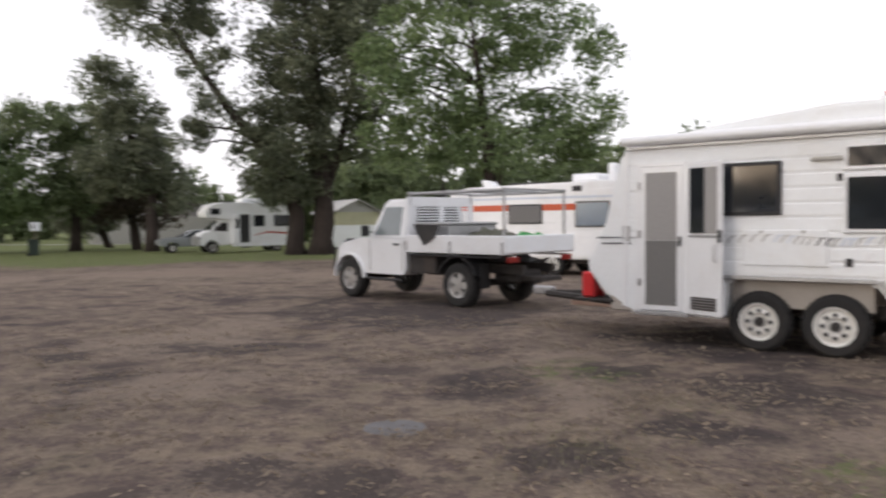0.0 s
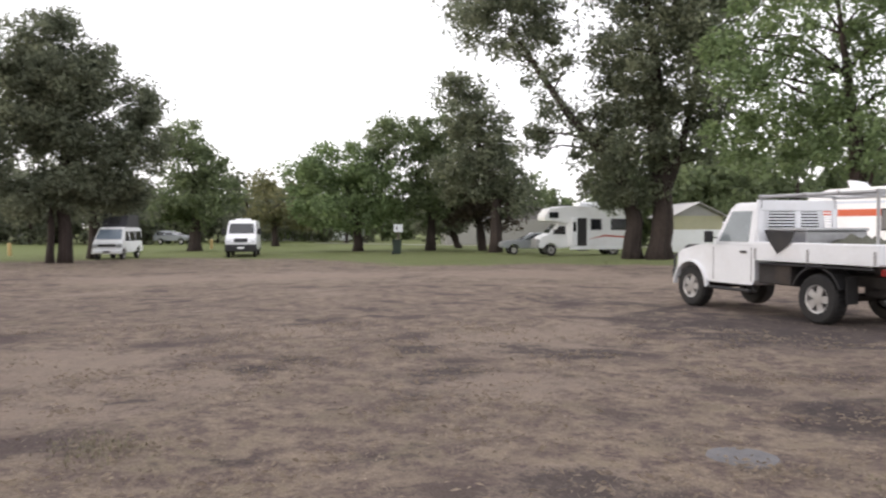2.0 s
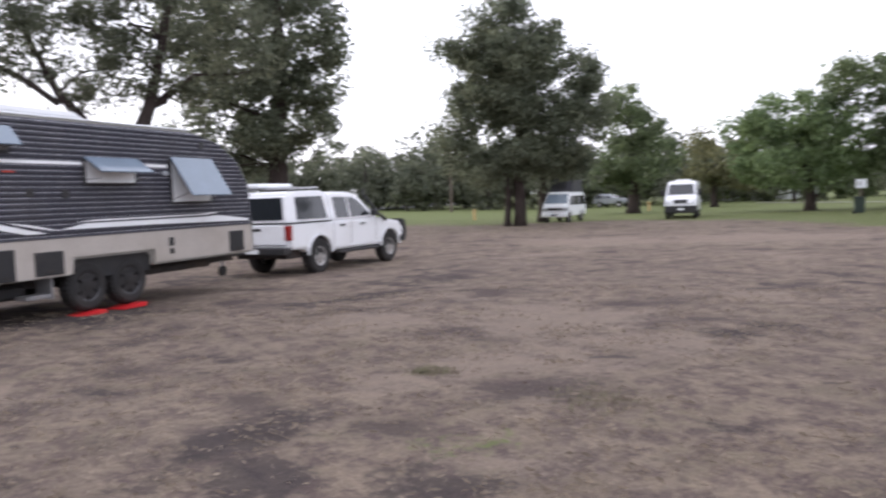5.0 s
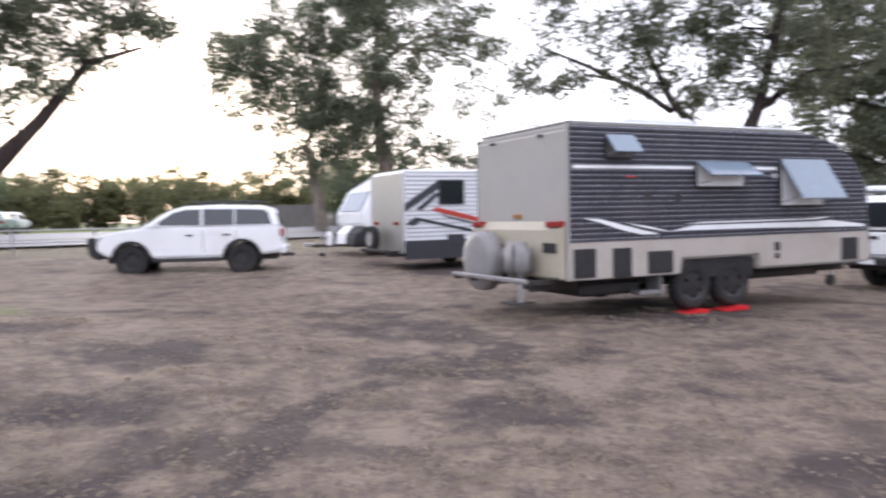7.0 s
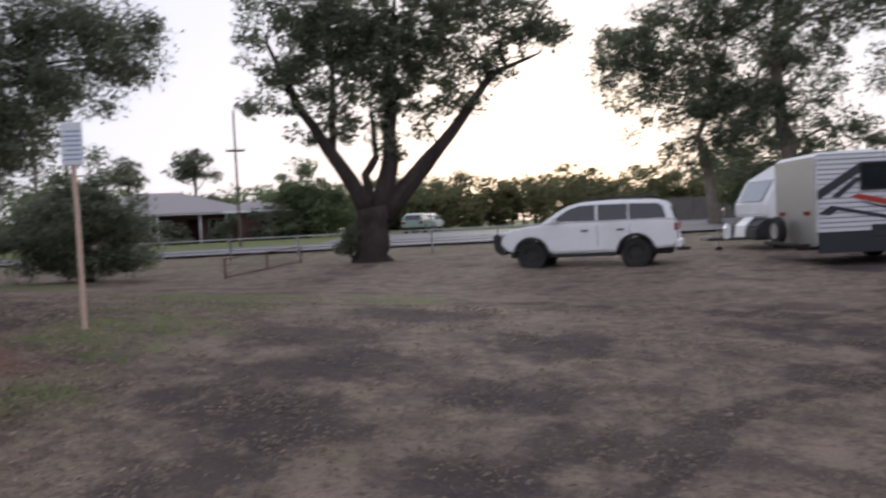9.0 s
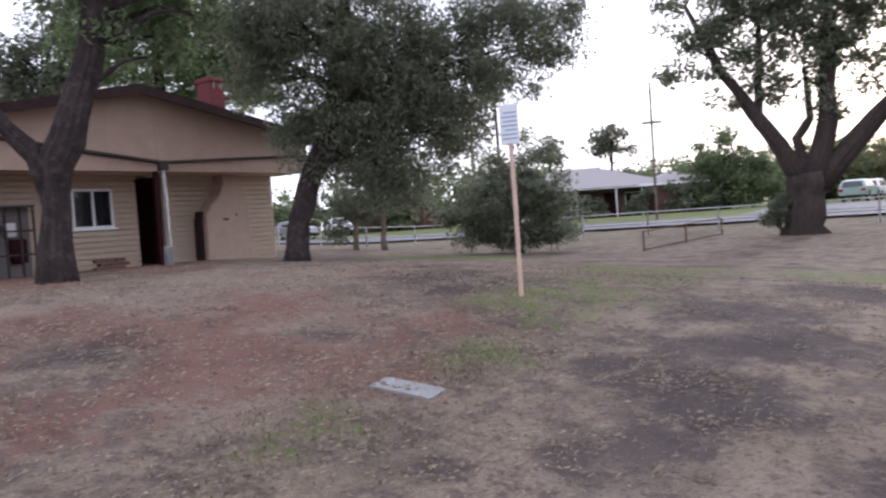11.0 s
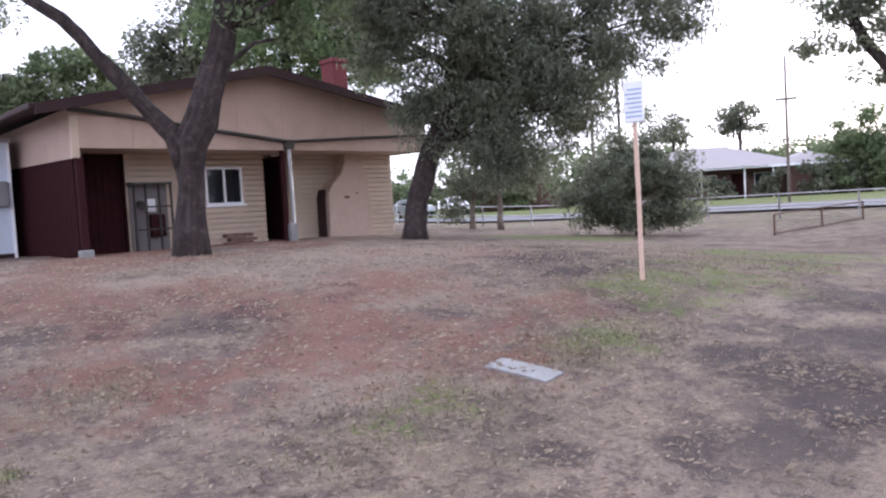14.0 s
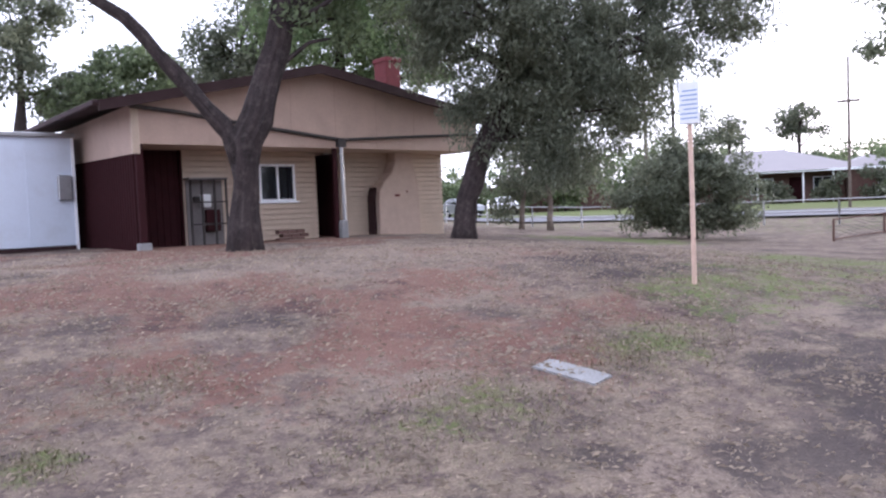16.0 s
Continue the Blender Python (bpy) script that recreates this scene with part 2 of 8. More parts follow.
def prism(bm, pts, y0, y1, bevel=0.0, inset=None, seg=2):
    """A side outline in (x, z) drawn across from y0 to y1. inset(z): by how much both sides lean in at that height."""
    f = inset or (lambda z: 0.0)
    lo, hi = min(y0, y1), max(y0, y1)
    left = [bm.verts.new((x, lo + f(z), z)) for x, z in pts]
    right = [bm.verts.new((x, hi - f(z), z)) for x, z in pts]
    faces = [bm.faces.new(left), bm.faces.new(right[::-1])]
    k = len(pts)
    for i in range(k):
        faces.append(bm.faces.new((left[i], right[i], right[(i + 1) % k], left[(i + 1) % k])))
    bmesh.ops.recalc_face_normals(bm, faces=faces)
    if bevel:
        es = [e for e in {e for q in faces for e in q.edges} if len(e.link_faces) == 2 and e.calc_face_angle(0) > 0.7]
        bmesh.ops.bevel(bm, geom=es, offset=bevel, segments=seg, affect="EDGES", clamp_overlap=True)
    return bm


def tube(bm, path, radii, seg=8):
    """A round bar along points; radii one number or one a point."""
    path = [Vector(p) for p in path]
    if not hasattr(radii, "__len__"):
        radii = [radii] * len(path)
    rings = []
    for i, p in enumerate(path):
        d = (path[min(i + 1, len(path) - 1)] - path[max(i - 1, 0)]).normalized()
        u = d.cross(Vector((0.31, 0.17, 0.93))).normalized()
        w = d.cross(u)
        rings.append([bm.verts.new(p + (u * math.cos(2 * math.pi * k / seg) + w * math.sin(2 * math.pi * k / seg)) * radii[i]) for k in range(seg)])
    for a, b in zip(rings, rings[1:]):
        for k in range(seg):
            bm.faces.new((a[k], a[(k + 1) % seg], b[(k + 1) % seg], b[k]))
    bm.faces.new(rings[0][::-1]), bm.faces.new(rings[-1])
    return bm


def lathe(bm, prof, seg=28):
    """Turns (radius, y) pairs round the y axis; the ends stay open unless the radius is 0."""
    rings = []
    for r, y in prof:
        rings.append([bm.verts.new((r * math.cos(2 * math.pi * k / seg), y, r * math.sin(2 * math.pi * k / seg))) for k in range(seg)])
    for a, b in zip(rings, rings[1:]):
        for k in range(seg):
            bm.faces.new((a[k], a[(k + 1) % seg], b[(k + 1) % seg], b[k]))
    return bm


def panel(bm, pts, out=(0, -1, 0), depth=0.012):
    """A thin slab from corner points, raised by depth along out."""
    o = Vector(out) * depth
    a = [bm.verts.new(Vector(p)) for p in pts]
    b = [bm.verts.new(Vector(p) + o) for p in pts]
    bm.faces.new(a), bm.faces.new(b[::-1])
    for i in range(len(pts)):
        j = (i + 1) % len(pts)
        bm.faces.new((a[i], b[i], b[j], a[j]))
    return bm


# ---- wheels ----
WHEELS = {}


def wheel_meshes(key, r, w, rim_r, style):
    if key in WHEELS:
        return WHEELS[key]
    bm = nb()
    lathe(bm, [(rim_r, -w / 2 + 0.01), (rim_r + 0.03, -w / 2), (r - 0.05, -w / 2 - 0.005), (r - 0.012, -w / 2 + 0.025), (r, -w / 2 + 0.05),
               (r, w / 2 - 0.05), (r - 0.012, w / 2 - 0.025), (r - 0.05, w / 2 + 0.005), (rim_r + 0.03, w / 2), (rim_r, w / 2 - 0.01)], 64)
    for v in bm.verts:                                   # lugs round the tread
        q = math.hypot(v.co.x, v.co.z)
        if q > r - 0.02 and int(round(math.atan2(v.co.z, v.co.x) / (math.pi / 32))) % 2:
            v.co.x *= 1 - 0.010 / q
            v.co.z *= 1 - 0.010 / q
    me1 = bpy.data.meshes.new("tyre")
    bmesh.ops.recalc_face_normals(bm, faces=bm.faces)
    bm.to_mesh(me1), bm.free()
    me1.materials.append(RUBBER)
    bm = nb()
    o = -w / 2 + 0.012                                   # the outer face looks to -y
    lathe(bm, [(rim_r + 0.008, o - 0.008), (rim_r - 0.012, o), (rim_r - 0.025, o + 0.05), (rim_r - 0.03, w / 2 - 0.02)], 32)
    if style == "steel":
        lathe(bm, [(rim_r - 0.02, o + 0.06), (rim_r * 0.72, o + 0.025), (rim_r * 0.5, o + 0.02), (rim_r * 0.32, o + 0.045), (0.001, o + 0.045)], 32)
    else:
        n = {"five": 5, "six": 6}[style]
        for k in range(n):
            a = 2 * math.pi * k / n
            vs = bmesh.ops.create_cube(bm, size=1)["verts"]
            for v in vs:
                t = v.co.x + 0.5
                v.co = Vector((t * (rim_r - 0.015), o + 0.03 + v.co.y * 0.035, v.co.z * (0.085 + 0.05 * t)))
            bmesh.ops.rotate(bm, cent=(0, 0, 0), matrix=Matrix.Rotation(-a, 3, "Y"), verts=vs)
        lathe(bm, [(0.085, o + 0.05), (0.08, o + 0.005), (0.001, o)], 16)
    me2 = bpy.data.meshes.new("rim")
    bmesh.ops.recalc_face_normals(bm, faces=bm.faces)
    bm.to_mesh(me2), bm.free()
    bm = nb()
    if style == "steel":                                 # dark holes and hub cap
        for k in range(8):
            a = 2 * math.pi * k / 8
            vs = bmesh.ops.create_cone(bm, cap_ends=True, segments=10, radius1=0.024, radius2=0.024, depth=0.02)["verts"]
            bmesh.ops.transform(bm, matrix=Matrix.Rotation(-a, 4, "Y") @ Matrix.Translation((rim_r * 0.61, o + 0.016, 0)) @ Matrix.Rotation(math.pi / 2, 4, "X"), verts=vs)
        lathe(bm, [(0.055, o + 0.045), (0.05, o - 0.005), (0.001, o - 0.01)], 14)
    else:
        lathe(bm, [(rim_r - 0.03, o + 0.075), (0.001, o + 0.075)], 24)
    me3 = bpy.data.meshes.new("hub")
    bmesh.ops.recalc_face_normals(bm, faces=bm.faces)
    bm.to_mesh(me3), bm.free()
    me3.materials.append(BLACK)
    WHEELS[key] = (me1, me2, me3)
    return WHEELS[key]


def wheel(parent, x, y, r=0.37, w=0.25, rim_r=0.2, style="five", material=None, key="", z=None, label=""):
    """One wheel, its outer face away from the vehicle's middle."""
    me1, me2, me3 = wheel_meshes(key or f"{r}{style}", r, w, rim_r, style)
    if not me2.materials:
        me2.materials.append(material or ALLOY)
    hub = part("wheel", me1, None, parent, label or "black tyre wheel")
    hub.name = "wheel"
    hub.matrix_basis = pose(x, y, (r - 0.015) if z is None else z, 0, 0, 0 if y < 0 else 180)
    part("rim", me2, None, hub)
    part("hub", me3, None, hub)
    return hub


def arch(cx, cz, r, a0=0.0, a1=180.0, n=9):
    """Points of a wheel arch, from front to rear, as seen from the side."""
    return [(cx + r * math.cos(radians(a0 + (a1 - a0) * k / n)), cz + r * math.sin(radians(a0 + (a1 - a0) * k / n))) for k in range(n + 1)]


# ---- ground ----
def ramp01(u):
    u = min(1.0, max(0.0, u))
    return u * u * (3 - 2 * u)


def gz(x, y):
    """The lie of the land: a low rise under the hut, a fall to the far field, the road on its bank."""
    w = -(0.79 * x + 0.61 * y)
    z = 0.98 * ramp01((-y - 1.8) / 10.5) * (1 - 0.93 * ramp01((-x - 2) / 14))
    z += 0.4 * ramp01((w - 14) / 20) + 0.3 * ramp01((w - 34) / 9) + 0.15 * ramp01((w - 43) / 20)
    z -= 0.14 * ramp01((-x - 9) / 9) * ramp01((y + 1) / 7)
    return z - 0.24 * ramp01((y - 6) / 34)


def spot(az, d, side=0.0):
    """A place on the ground: d metres off in the direction az (degrees to the left of +y), side metres to the right of it."""
    a = radians(az)
    x, y = -0.4 - math.sin(a) * d + math.cos(a) * side, -0.2 + math.cos(a) * d + math.sin(a) * side
    return x, y, gz(x, y)


def blob(x, y, cx, cy, r):
    return ramp01(1.25 - math.hypot(x - cx, y - cy) / r)


# dark earth patches; the wide ones under vehicles paint in their shade
DARK_SPOTS = ((0.3, 7.2, 0.8), (1.9, 5.6, 0.7), (3.0, 6.9, 1.2), (-0.7, 4.5, 0.6), (-0.4, 13.4, 3.0), (3.6, 9.4, 2.2), (-5.3, 1.6, 0.5), (-5.6, 2.2, 0.4), (-6.7, -0.4, 0.8), (-3.4, -4.3, 0.8), (-4.7, -4.8, 1.0),
              (-7.0, -7.0, 1.3), (-2.4, -4.6, 0.4), (-0.5, -7.9, 0.9), (0.7, -9.4, 1.0), (-6.2, -3.8, 1.0), (-8.6, -4.6, 1.3), (-9.4, -7.4, 1.2), (-2.2, 3.2, 0.6), (-13.0, 1.6, 2.2), (-22.0, -2.5, 2.5), (-1.8, -9.0, 0.7),
              (-4.4, -3.0, 0.8), (-5.4, -2.6, 0.7), (-3.2, -2.9, 0.5), (-4.0, 2.2, 0.5), (-3.2, 1.6, 0.4), (-4.6, 1.5, 0.4), (-1.3, 4.7, 0.5), (0.8, 4.9, 0.6), (1.6, 7.8, 0.7))
TRACK = ((-4.2, -1.85), (-4.65, -1.9), (-5.6, -2.05), (-6.6, -2.12), (-7.4, -1.8), (-8.4, -1.2), (-9.6, -0.4))
PALE_SPOTS = ((-16, 24, 5.0), (-20, 20, 4.0), (-9, 27, 5.0), (-3, 25, 4.0), (-6.2, 4.4, 0.9), (-7.5, 6.4, 1.5), (-9.0, 4.6, 1.2), (-2.6, 7.4, 1.0), (-3.5, 10.0, 1.6), (-1.6, -6.2, 0.8), (-2.4, -9.0, 1.5), (-3.0, -12.0, 2.2), (2.0, -12.5, 2.2))


def track_near(x, y):
    best = 9.0
    for (xa, ya), (xb, yb) in zip(TRACK, TRACK[1:]):
        dx, dy = xb - xa, yb - ya
        t = min(1, max(0, ((x - xa) * dx + (y - ya) * dy) / (dx * dx + dy * dy)))
        best = min(best, math.hypot(x - xa - dx * t, y - ya - dy * t))
    return best


def build_ground():
    n = 480
    h = n // 2
    axis = [math.copysign(1, k) * (math.sinh(abs(k) / h * 7.6) / math.sinh(7.6)) * 2500 + 20 * math.tanh(k / h * 2.0) for k in range(-h, h + 1)]
    verts, green, dark, red, pale_ = [], [], [], [], []
    for y in axis:
        for x in axis:
            d = math.hypot(x, y)
            p = Vector((x, y, 0))
            z = gz(x, y)
            k = g = c = r = 0.0
            if d < 70:
                b1, b2 = noise.noise(p * 0.7), noise.noise(p * 2.1)
                z += 0.035 * b1 + 0.015 * b2
                # worn, damp and burnt patches, and shade painted under the vehicles
                big, mid = noise.noise(p * 0.28 + Vector((3, 7, 1))), noise.noise(p * 1.0 + Vector((1, 4, 8)))
                k = ramp01((big + 0.75 * mid + 0.3 * b2 - 0.16) * 2.2) * 0.8 * (1 - 0.75 * ramp01((d - 12) / 14))
                for cx, cy, cr in DARK_SPOTS:
                    if abs(x - cx) < 2 * cr and abs(y - cy) < 2 * cr:
                        k = max(k, 0.95 * blob(x, y, cx, cy, cr * (1 + 0.5 * mid + 0.35 * b2)))
                if abs(x + 6) < 6 and abs(y + 1) < 3:
                    k = max(k, ramp01(1.5 - track_near(x, y) / (0.17 + 0.05 * b2)))
                k *= 1 - 0.55 * ramp01((-y - 5.5) / 4) * (x > -3.5)
                c = ramp01((noise.noise(p * 0.45 + Vector((8, 1, 3))) + 0.5 * noise.noise(p * 1.4 + Vector((2, 2, 9))) - 0.1) * 2.0) * 0.7
                for cx, cy, cr in PALE_SPOTS:
                    if abs(x - cx) < 2 * cr and abs(y - cy) < 2 * cr:
                        c = max(c, 0.9 * blob(x, y, cx, cy, cr * (1 + 0.6 * mid)))
                r = ramp01((noise.noise(p * 0.4 + Vector((9, 2, 5))) + 0.45 * mid + 0.4) * 1.3) * ramp01((-y - 4.2) / 3.5) * ramp01((x + 7.0) / 4)
            verts.append((x, y, z))
            w = -(0.79 * x + 0.61 * y)
            wob = 5 * noise.noise(p * 0.09) + 2 * noise.noise(p * 0.3)
            g = ramp01((y - 33 + wob + 0.07 * x * (x < 0)) / 6) * (1 if x < 25 else 0.6)
            g = max(g, ramp01((d - 49 + wob) / 7), 0.30 * ramp01((w - 23 + wob) / 6), 0.8 * ramp01((w - 42 + wob) / 4))
            if d < 26:
                e = 0.35 * noise.noise(p * 1.3)
                for cx, cy, cr, v in ((-5.6, -8.6, 1.0, 0.55), (-6.8, -9.8, 1.0, 0.5), (-4.6, -8.2, 0.7, 0.45), (-4.0, -6.6, 0.5, 0.5), (-3.4, -6.35, 0.4, 0.4), (-9.5, -11.5, 2.4, 0.6), (0.7, -5.2, 0.3, 0.7), (-9.5, -20, 3.0, 0.75), (-1.6, -5.3, 0.4, 0.45), (-2.0, -5.6, 0.5, 0.36), (-3.7, -6.4, 0.6, 0.55), (-5.0, -7.9, 1.2, 0.55), (-6.2, -8.4, 1.2, 0.5), (-8.0, -9.6, 1.4, 0.5), (-11.5, -9.5, 2.0, 0.45), (2.6, 4.6, 0.6, 0.4), (0.3, 3.8, 0.5, 0.4), (1.2, 7.8, 0.8, 0.35), (-4.4, 2.8, 0.4, 0.45)):
                    g = max(g, v * blob(x, y, cx, cy, cr * (1 + e)))
            green.append(g), dark.append(min(1, k)), red.append(r), pale_.append(c)
    m = n + 1
    faces = [(j * m + i, j * m + i + 1, (j + 1) * m + i + 1, (j + 1) * m + i) for j in range(n) for i in range(n)]
    me = bpy.data.meshes.new("ground")
    me.from_pydata(verts, [], faces)
    for name, values in (("green", green), ("dark", dark), ("red", red), ("pale", pale_)):
        at = me.attributes.new(name, "FLOAT", "POINT")
        at.data.foreach_set("value", np.array(values, dtype=np.float32))
    for f in me.polygons:
        f.use_smooth = True
    mt = bpy.data.materials.new("dry_worn_turf")
    mt.use_nodes = True
    N, L = mt.node_tree.nodes, mt.node_tree.links
    b = N["Principled BSDF"]
    b.inputs["Roughness"].default_value = 0.95
    b.inputs["Specular IOR Level"].default_value = 0.15
    co = N.new("ShaderNodeTexCoord")

    def tex(scale, detail=4, rough=0.6):
        q = N.new("ShaderNodeTexNoise")
        q.inputs["Scale"].default_value, q.inputs["Detail"].default_value, q.inputs["Roughness"].default_value = scale, detail, rough
        L.new(co.outputs["Object"], q.inputs["Vector"])
        return q.outputs["Fac"]

    def ranged(v, a, c, lo=0.0, hi=1.0):
        q = N.new("ShaderNodeMapRange")
        for k, u in (("From Min", a), ("From Max", c), ("To Min", lo), ("To Max", hi)):
            q.inputs[k].default_value = u
        L.new(v, q.inputs["Value"])
        return q.outputs[0]

    def mixed(fac, a, c):
        q = N.new("ShaderNodeMix")
        q.data_type = "RGBA"
        L.new(fac, q.inputs[0])
        for s, v in ((6, a), (7, c)):
            if isinstance(v, tuple):
                q.inputs[s].default_value = (*v, 1)
            else:
                L.new(v, q.inputs[s])
        return q.outputs[2]

    def attribute(name):
        q = N.new("ShaderNodeAttribute")
        q.attribute_name = name
        return q.outputs["Fac"]

    def math_(op, a, c):
        q = N.new("ShaderNodeMath")
        q.operation = op
        q.use_clamp = True
        for s, v in ((0, a), (1, c)):
            if isinstance(v, float):
                q.inputs[s].default_value = v
            else:
                L.new(v, q.inputs[s])
        return q.outputs[0]

    straw, bare, burnt_shade, lawn, clay, sand, worn = (0.285, 0.228, 0.172), (0.108, 0.080, 0.075), (0.048, 0.040, 0.043), (0.135, 0.165, 0.060), (0.175, 0.086, 0.066), (0.258, 0.206, 0.166), (0.078, 0.060, 0.060)
    fine, tuft, mid, broad = tex(60, 4, 0.75), tex(16, 5, 0.75), tex(2.3, 9, 0.74), tex(0.6, 5)

    def ragged(name, lo, hi, amount):
        """A patch whose edge frays with the turf."""
        s = N.new("ShaderNodeMath")
        s.operation = "ADD"
        L.new(attribute(name), s.inputs[0])
        L.new(math_("ADD", ranged(mid, 0.39, 0.61, 0.0, 0.62), ranged(tuft, 0.38, 0.62, 0.0, 0.38)), s.inputs[1])
        return math_("MULTIPLY", ranged(s.outputs[0], lo, hi, 0.0, amount), ranged(attribute(name), 0.0, 0.15))

    cover = math_("ADD", ranged(tex(3.4, 7, 0.68), 0.43, 0.58, 0.0, 0.68), ranged(tuft, 0.43, 0.60, 0.0, 0.40))
    c1 = mixed(cover, bare, straw)
    c1 = mixed(ranged(broad, 0.35, 0.7, 0, 0.3), c1, (0.150, 0.124, 0.106))
    c1 = mixed(math_("MULTIPLY", ranged(tex(1.7, 6, 0.7), 0.52, 0.66, 0.0, 0.55), ranged(tuft, 0.35, 0.6)), c1, (0.140, 0.126, 0.076))
    c1 = mixed(ranged(tex(0.85, 8, 0.70), 0.545, 0.60, 0.0, 0.78), c1, worn)
    c1 = mixed(ragged("pale", 0.85, 1.15, 0.75), c1, sand)
    c1 = mixed(ragged("red", 0.85, 1.3, 0.72), c1, clay)
    c1 = mixed(ragged("dark", 0.90, 1.28, 0.78), c1, burnt_shade)
    c1 = mixed(ragged("green", 0.80, 1.15, 0.9), c1, lawn)
    speck = N.new("ShaderNodeVectorMath")
    speck.operation = "SCALE"
    L.new(c1, speck.inputs[0])
    L.new(ranged(fine, 0.33, 0.67, 0.70, 1.30), speck.inputs["Scale"])
    L.new(speck.outputs[0], b.inputs["Base Color"])
    bp = N.new("ShaderNodeBump")
    bp.inputs["Strength"].default_value, bp.inputs["Distance"].default_value = 0.9, 0.03
    L.new(math_("ADD", ranged(fine, 0.2, 0.8, 0, 0.3), ranged(tuft, 0.2, 0.8, 0, 0.7)), bp.inputs["Height"])
    L.new(bp.outputs[0], b.inputs["Normal"])
    me.materials.append(mt)
    return tagged(new("ground", me), "patchy dry turf with bare brown earth and green lawn", "ground", kind="structure")


build_ground()


def strip(name, label, category, material, w0, w1, l0, l1, lift, step=4.0, n=(0.79, 0.61), cross=4):
    """A paved band: w0 to w1 metres out along -n, l0 to l1 along the band, laid on the ground."""
    k = math.hypot(*n)
    n = (n[0] / k, n[1] / k)
    rows = int((l1 - l0) / step)
    verts, faces = [], []
    for i in range(rows + 1):
        s = l0 + (l1 - l0) * i / rows
        for j in range(cross + 1):
            w = w0 + (w1 - w0) * j / cross
            x, y = -n[0] * w + n[1] * s, -n[1] * w - n[0] * s
            verts.append((x, y, gz(x, y) + lift))
    for i in range(rows):
        for j in range(cross):
            a = i * (cross + 1) + j
            faces.append((a, a + 1, a + cross + 2, a + cross + 1))
    return tagged(new(name, quads_object(name, verts, faces, material)), label, category, kind="structure")


ASPHALT = mat("pale_worn_asphalt", (0.12, 0.12, 0.135), 0.75, vary=0.18, scale=1.2, bump=0.25, dirt=(0.11, 0.10, 0.10), dirt_amount=0.4, dirt_scale=0.3)
GRAVEL = mat("pale_gravel", (0.34, 0.31, 0.28), 0.9, vary=0.2, scale=4, bump=0.4)
strip("road", "pale grey asphalt street beyond the field", "road", ASPHALT, 37.4, 41.5, -160, 160, 0.09, cross=6)
strip("forecourt", "pale paved forecourt with parked cars", "forecourt", ASPHALT, 41.6, 56, -46, 5, 0.11, cross=10)
strip("kerb", "low concrete kerb along the street", "kerb", CONCRETE, 37.1, 37.35, -160, 160, 0.12, cross=1)
strip("path", "narrow pale footpath across the lawn", "path", GRAVEL, -63, -61.6, -70, 40, 0.05, n=(0.25, 0.97), cross=2)


# ---- vehicles ----
def heading(x, y, hx, hy, z=None):
    """A pose on the ground at (x, y), the thing's +x along (hx, hy)."""
    return pose(x, y, gz(x, y) if z is None else z, 0, 0, math.degrees(math.atan2(hy, hx)))


def ribs(x0, x1, z0, z1, y, pitch=0.1, out=-1, depth=0.012):
    """Ribbed cladding: one zigzag sheet with a step at each lap."""
    verts, faces = [], []
    n = max(1, int(round((z1 - z0) / pitch)))
    zs = []
    for i in range(n):
        a = z0 + (z1 - z0) * i / n
        b = z0 + (z1 - z0) * (i + 1) / n
        zs += [(a, depth), (a + (b - a) * 0.74, depth * 0.8), (a + (b - a) * 0.80, 0.002), (b - 0.0005, 0.002)]
    for z, d in zs:
        verts += [(x0, y + out * d, z), (x1, y + out * d, z)]
    faces = [(2 * i, 2 * i + 1, 2 * i + 3, 2 * i + 2) for i in range(len(zs) - 1)]
    me = bpy.data.meshes.new("cladding")
    me.from_pydata(verts, [], faces)
    return me


def caravan_body(pts, half, material, parent, name="body", label=""):
    return part(name, prism(nb(), pts, -half, half, 0.045), material, parent, label)


def window_part(parent, x0, x1, z0, z1, y, out=-1, glass=None, frame=None, name="window", t=0.045):
    w = part(name, boxed((x0, y, z0), (x1, y + out * 0.03, z1), 0.012), frame or BLACK, parent)
    part("pane", boxed((x0 + t, y + out * 0.031, z0 + t), (x1 - t, y + out * 0.036, z1 - t), 0.0), glass or GLASS, w)
    return w


def drawbar(parent, x, z=0.45, length=1.5, half=0.75, jockey=True):
    for s in (-1, 1):
        part("drawbar", tube(nb(), [(x - 0.2, s * half, z), (x + length, s * 0.04, z)], 0.05, 6), CHASSIS, parent)
    part("coupling", boxed((x + length - 0.1, -0.06, z - 0.03), (x + length + 0.25, 0.06, z + 0.1), 0.02), STEEL, parent)
    if not jockey:
        return
    part("jockey_wheel", tube(nb(), [(x + length * 0.75, 0.16, z + 0.35), (x + length * 0.75, 0.16, 0.12)], 0.03, 8), STEEL, parent)
    bm = nb()
    lathe(bm, [(0.001, -0.03), (0.11, -0.03), (0.11, 0.03), (0.001, 0.03)], 16)
    bmesh.ops.translate(bm, vec=(x + length * 0.75, 0.16, 0.11), verts=bm.verts)
    part("jockey_tyre", bm, RUBBER, parent)


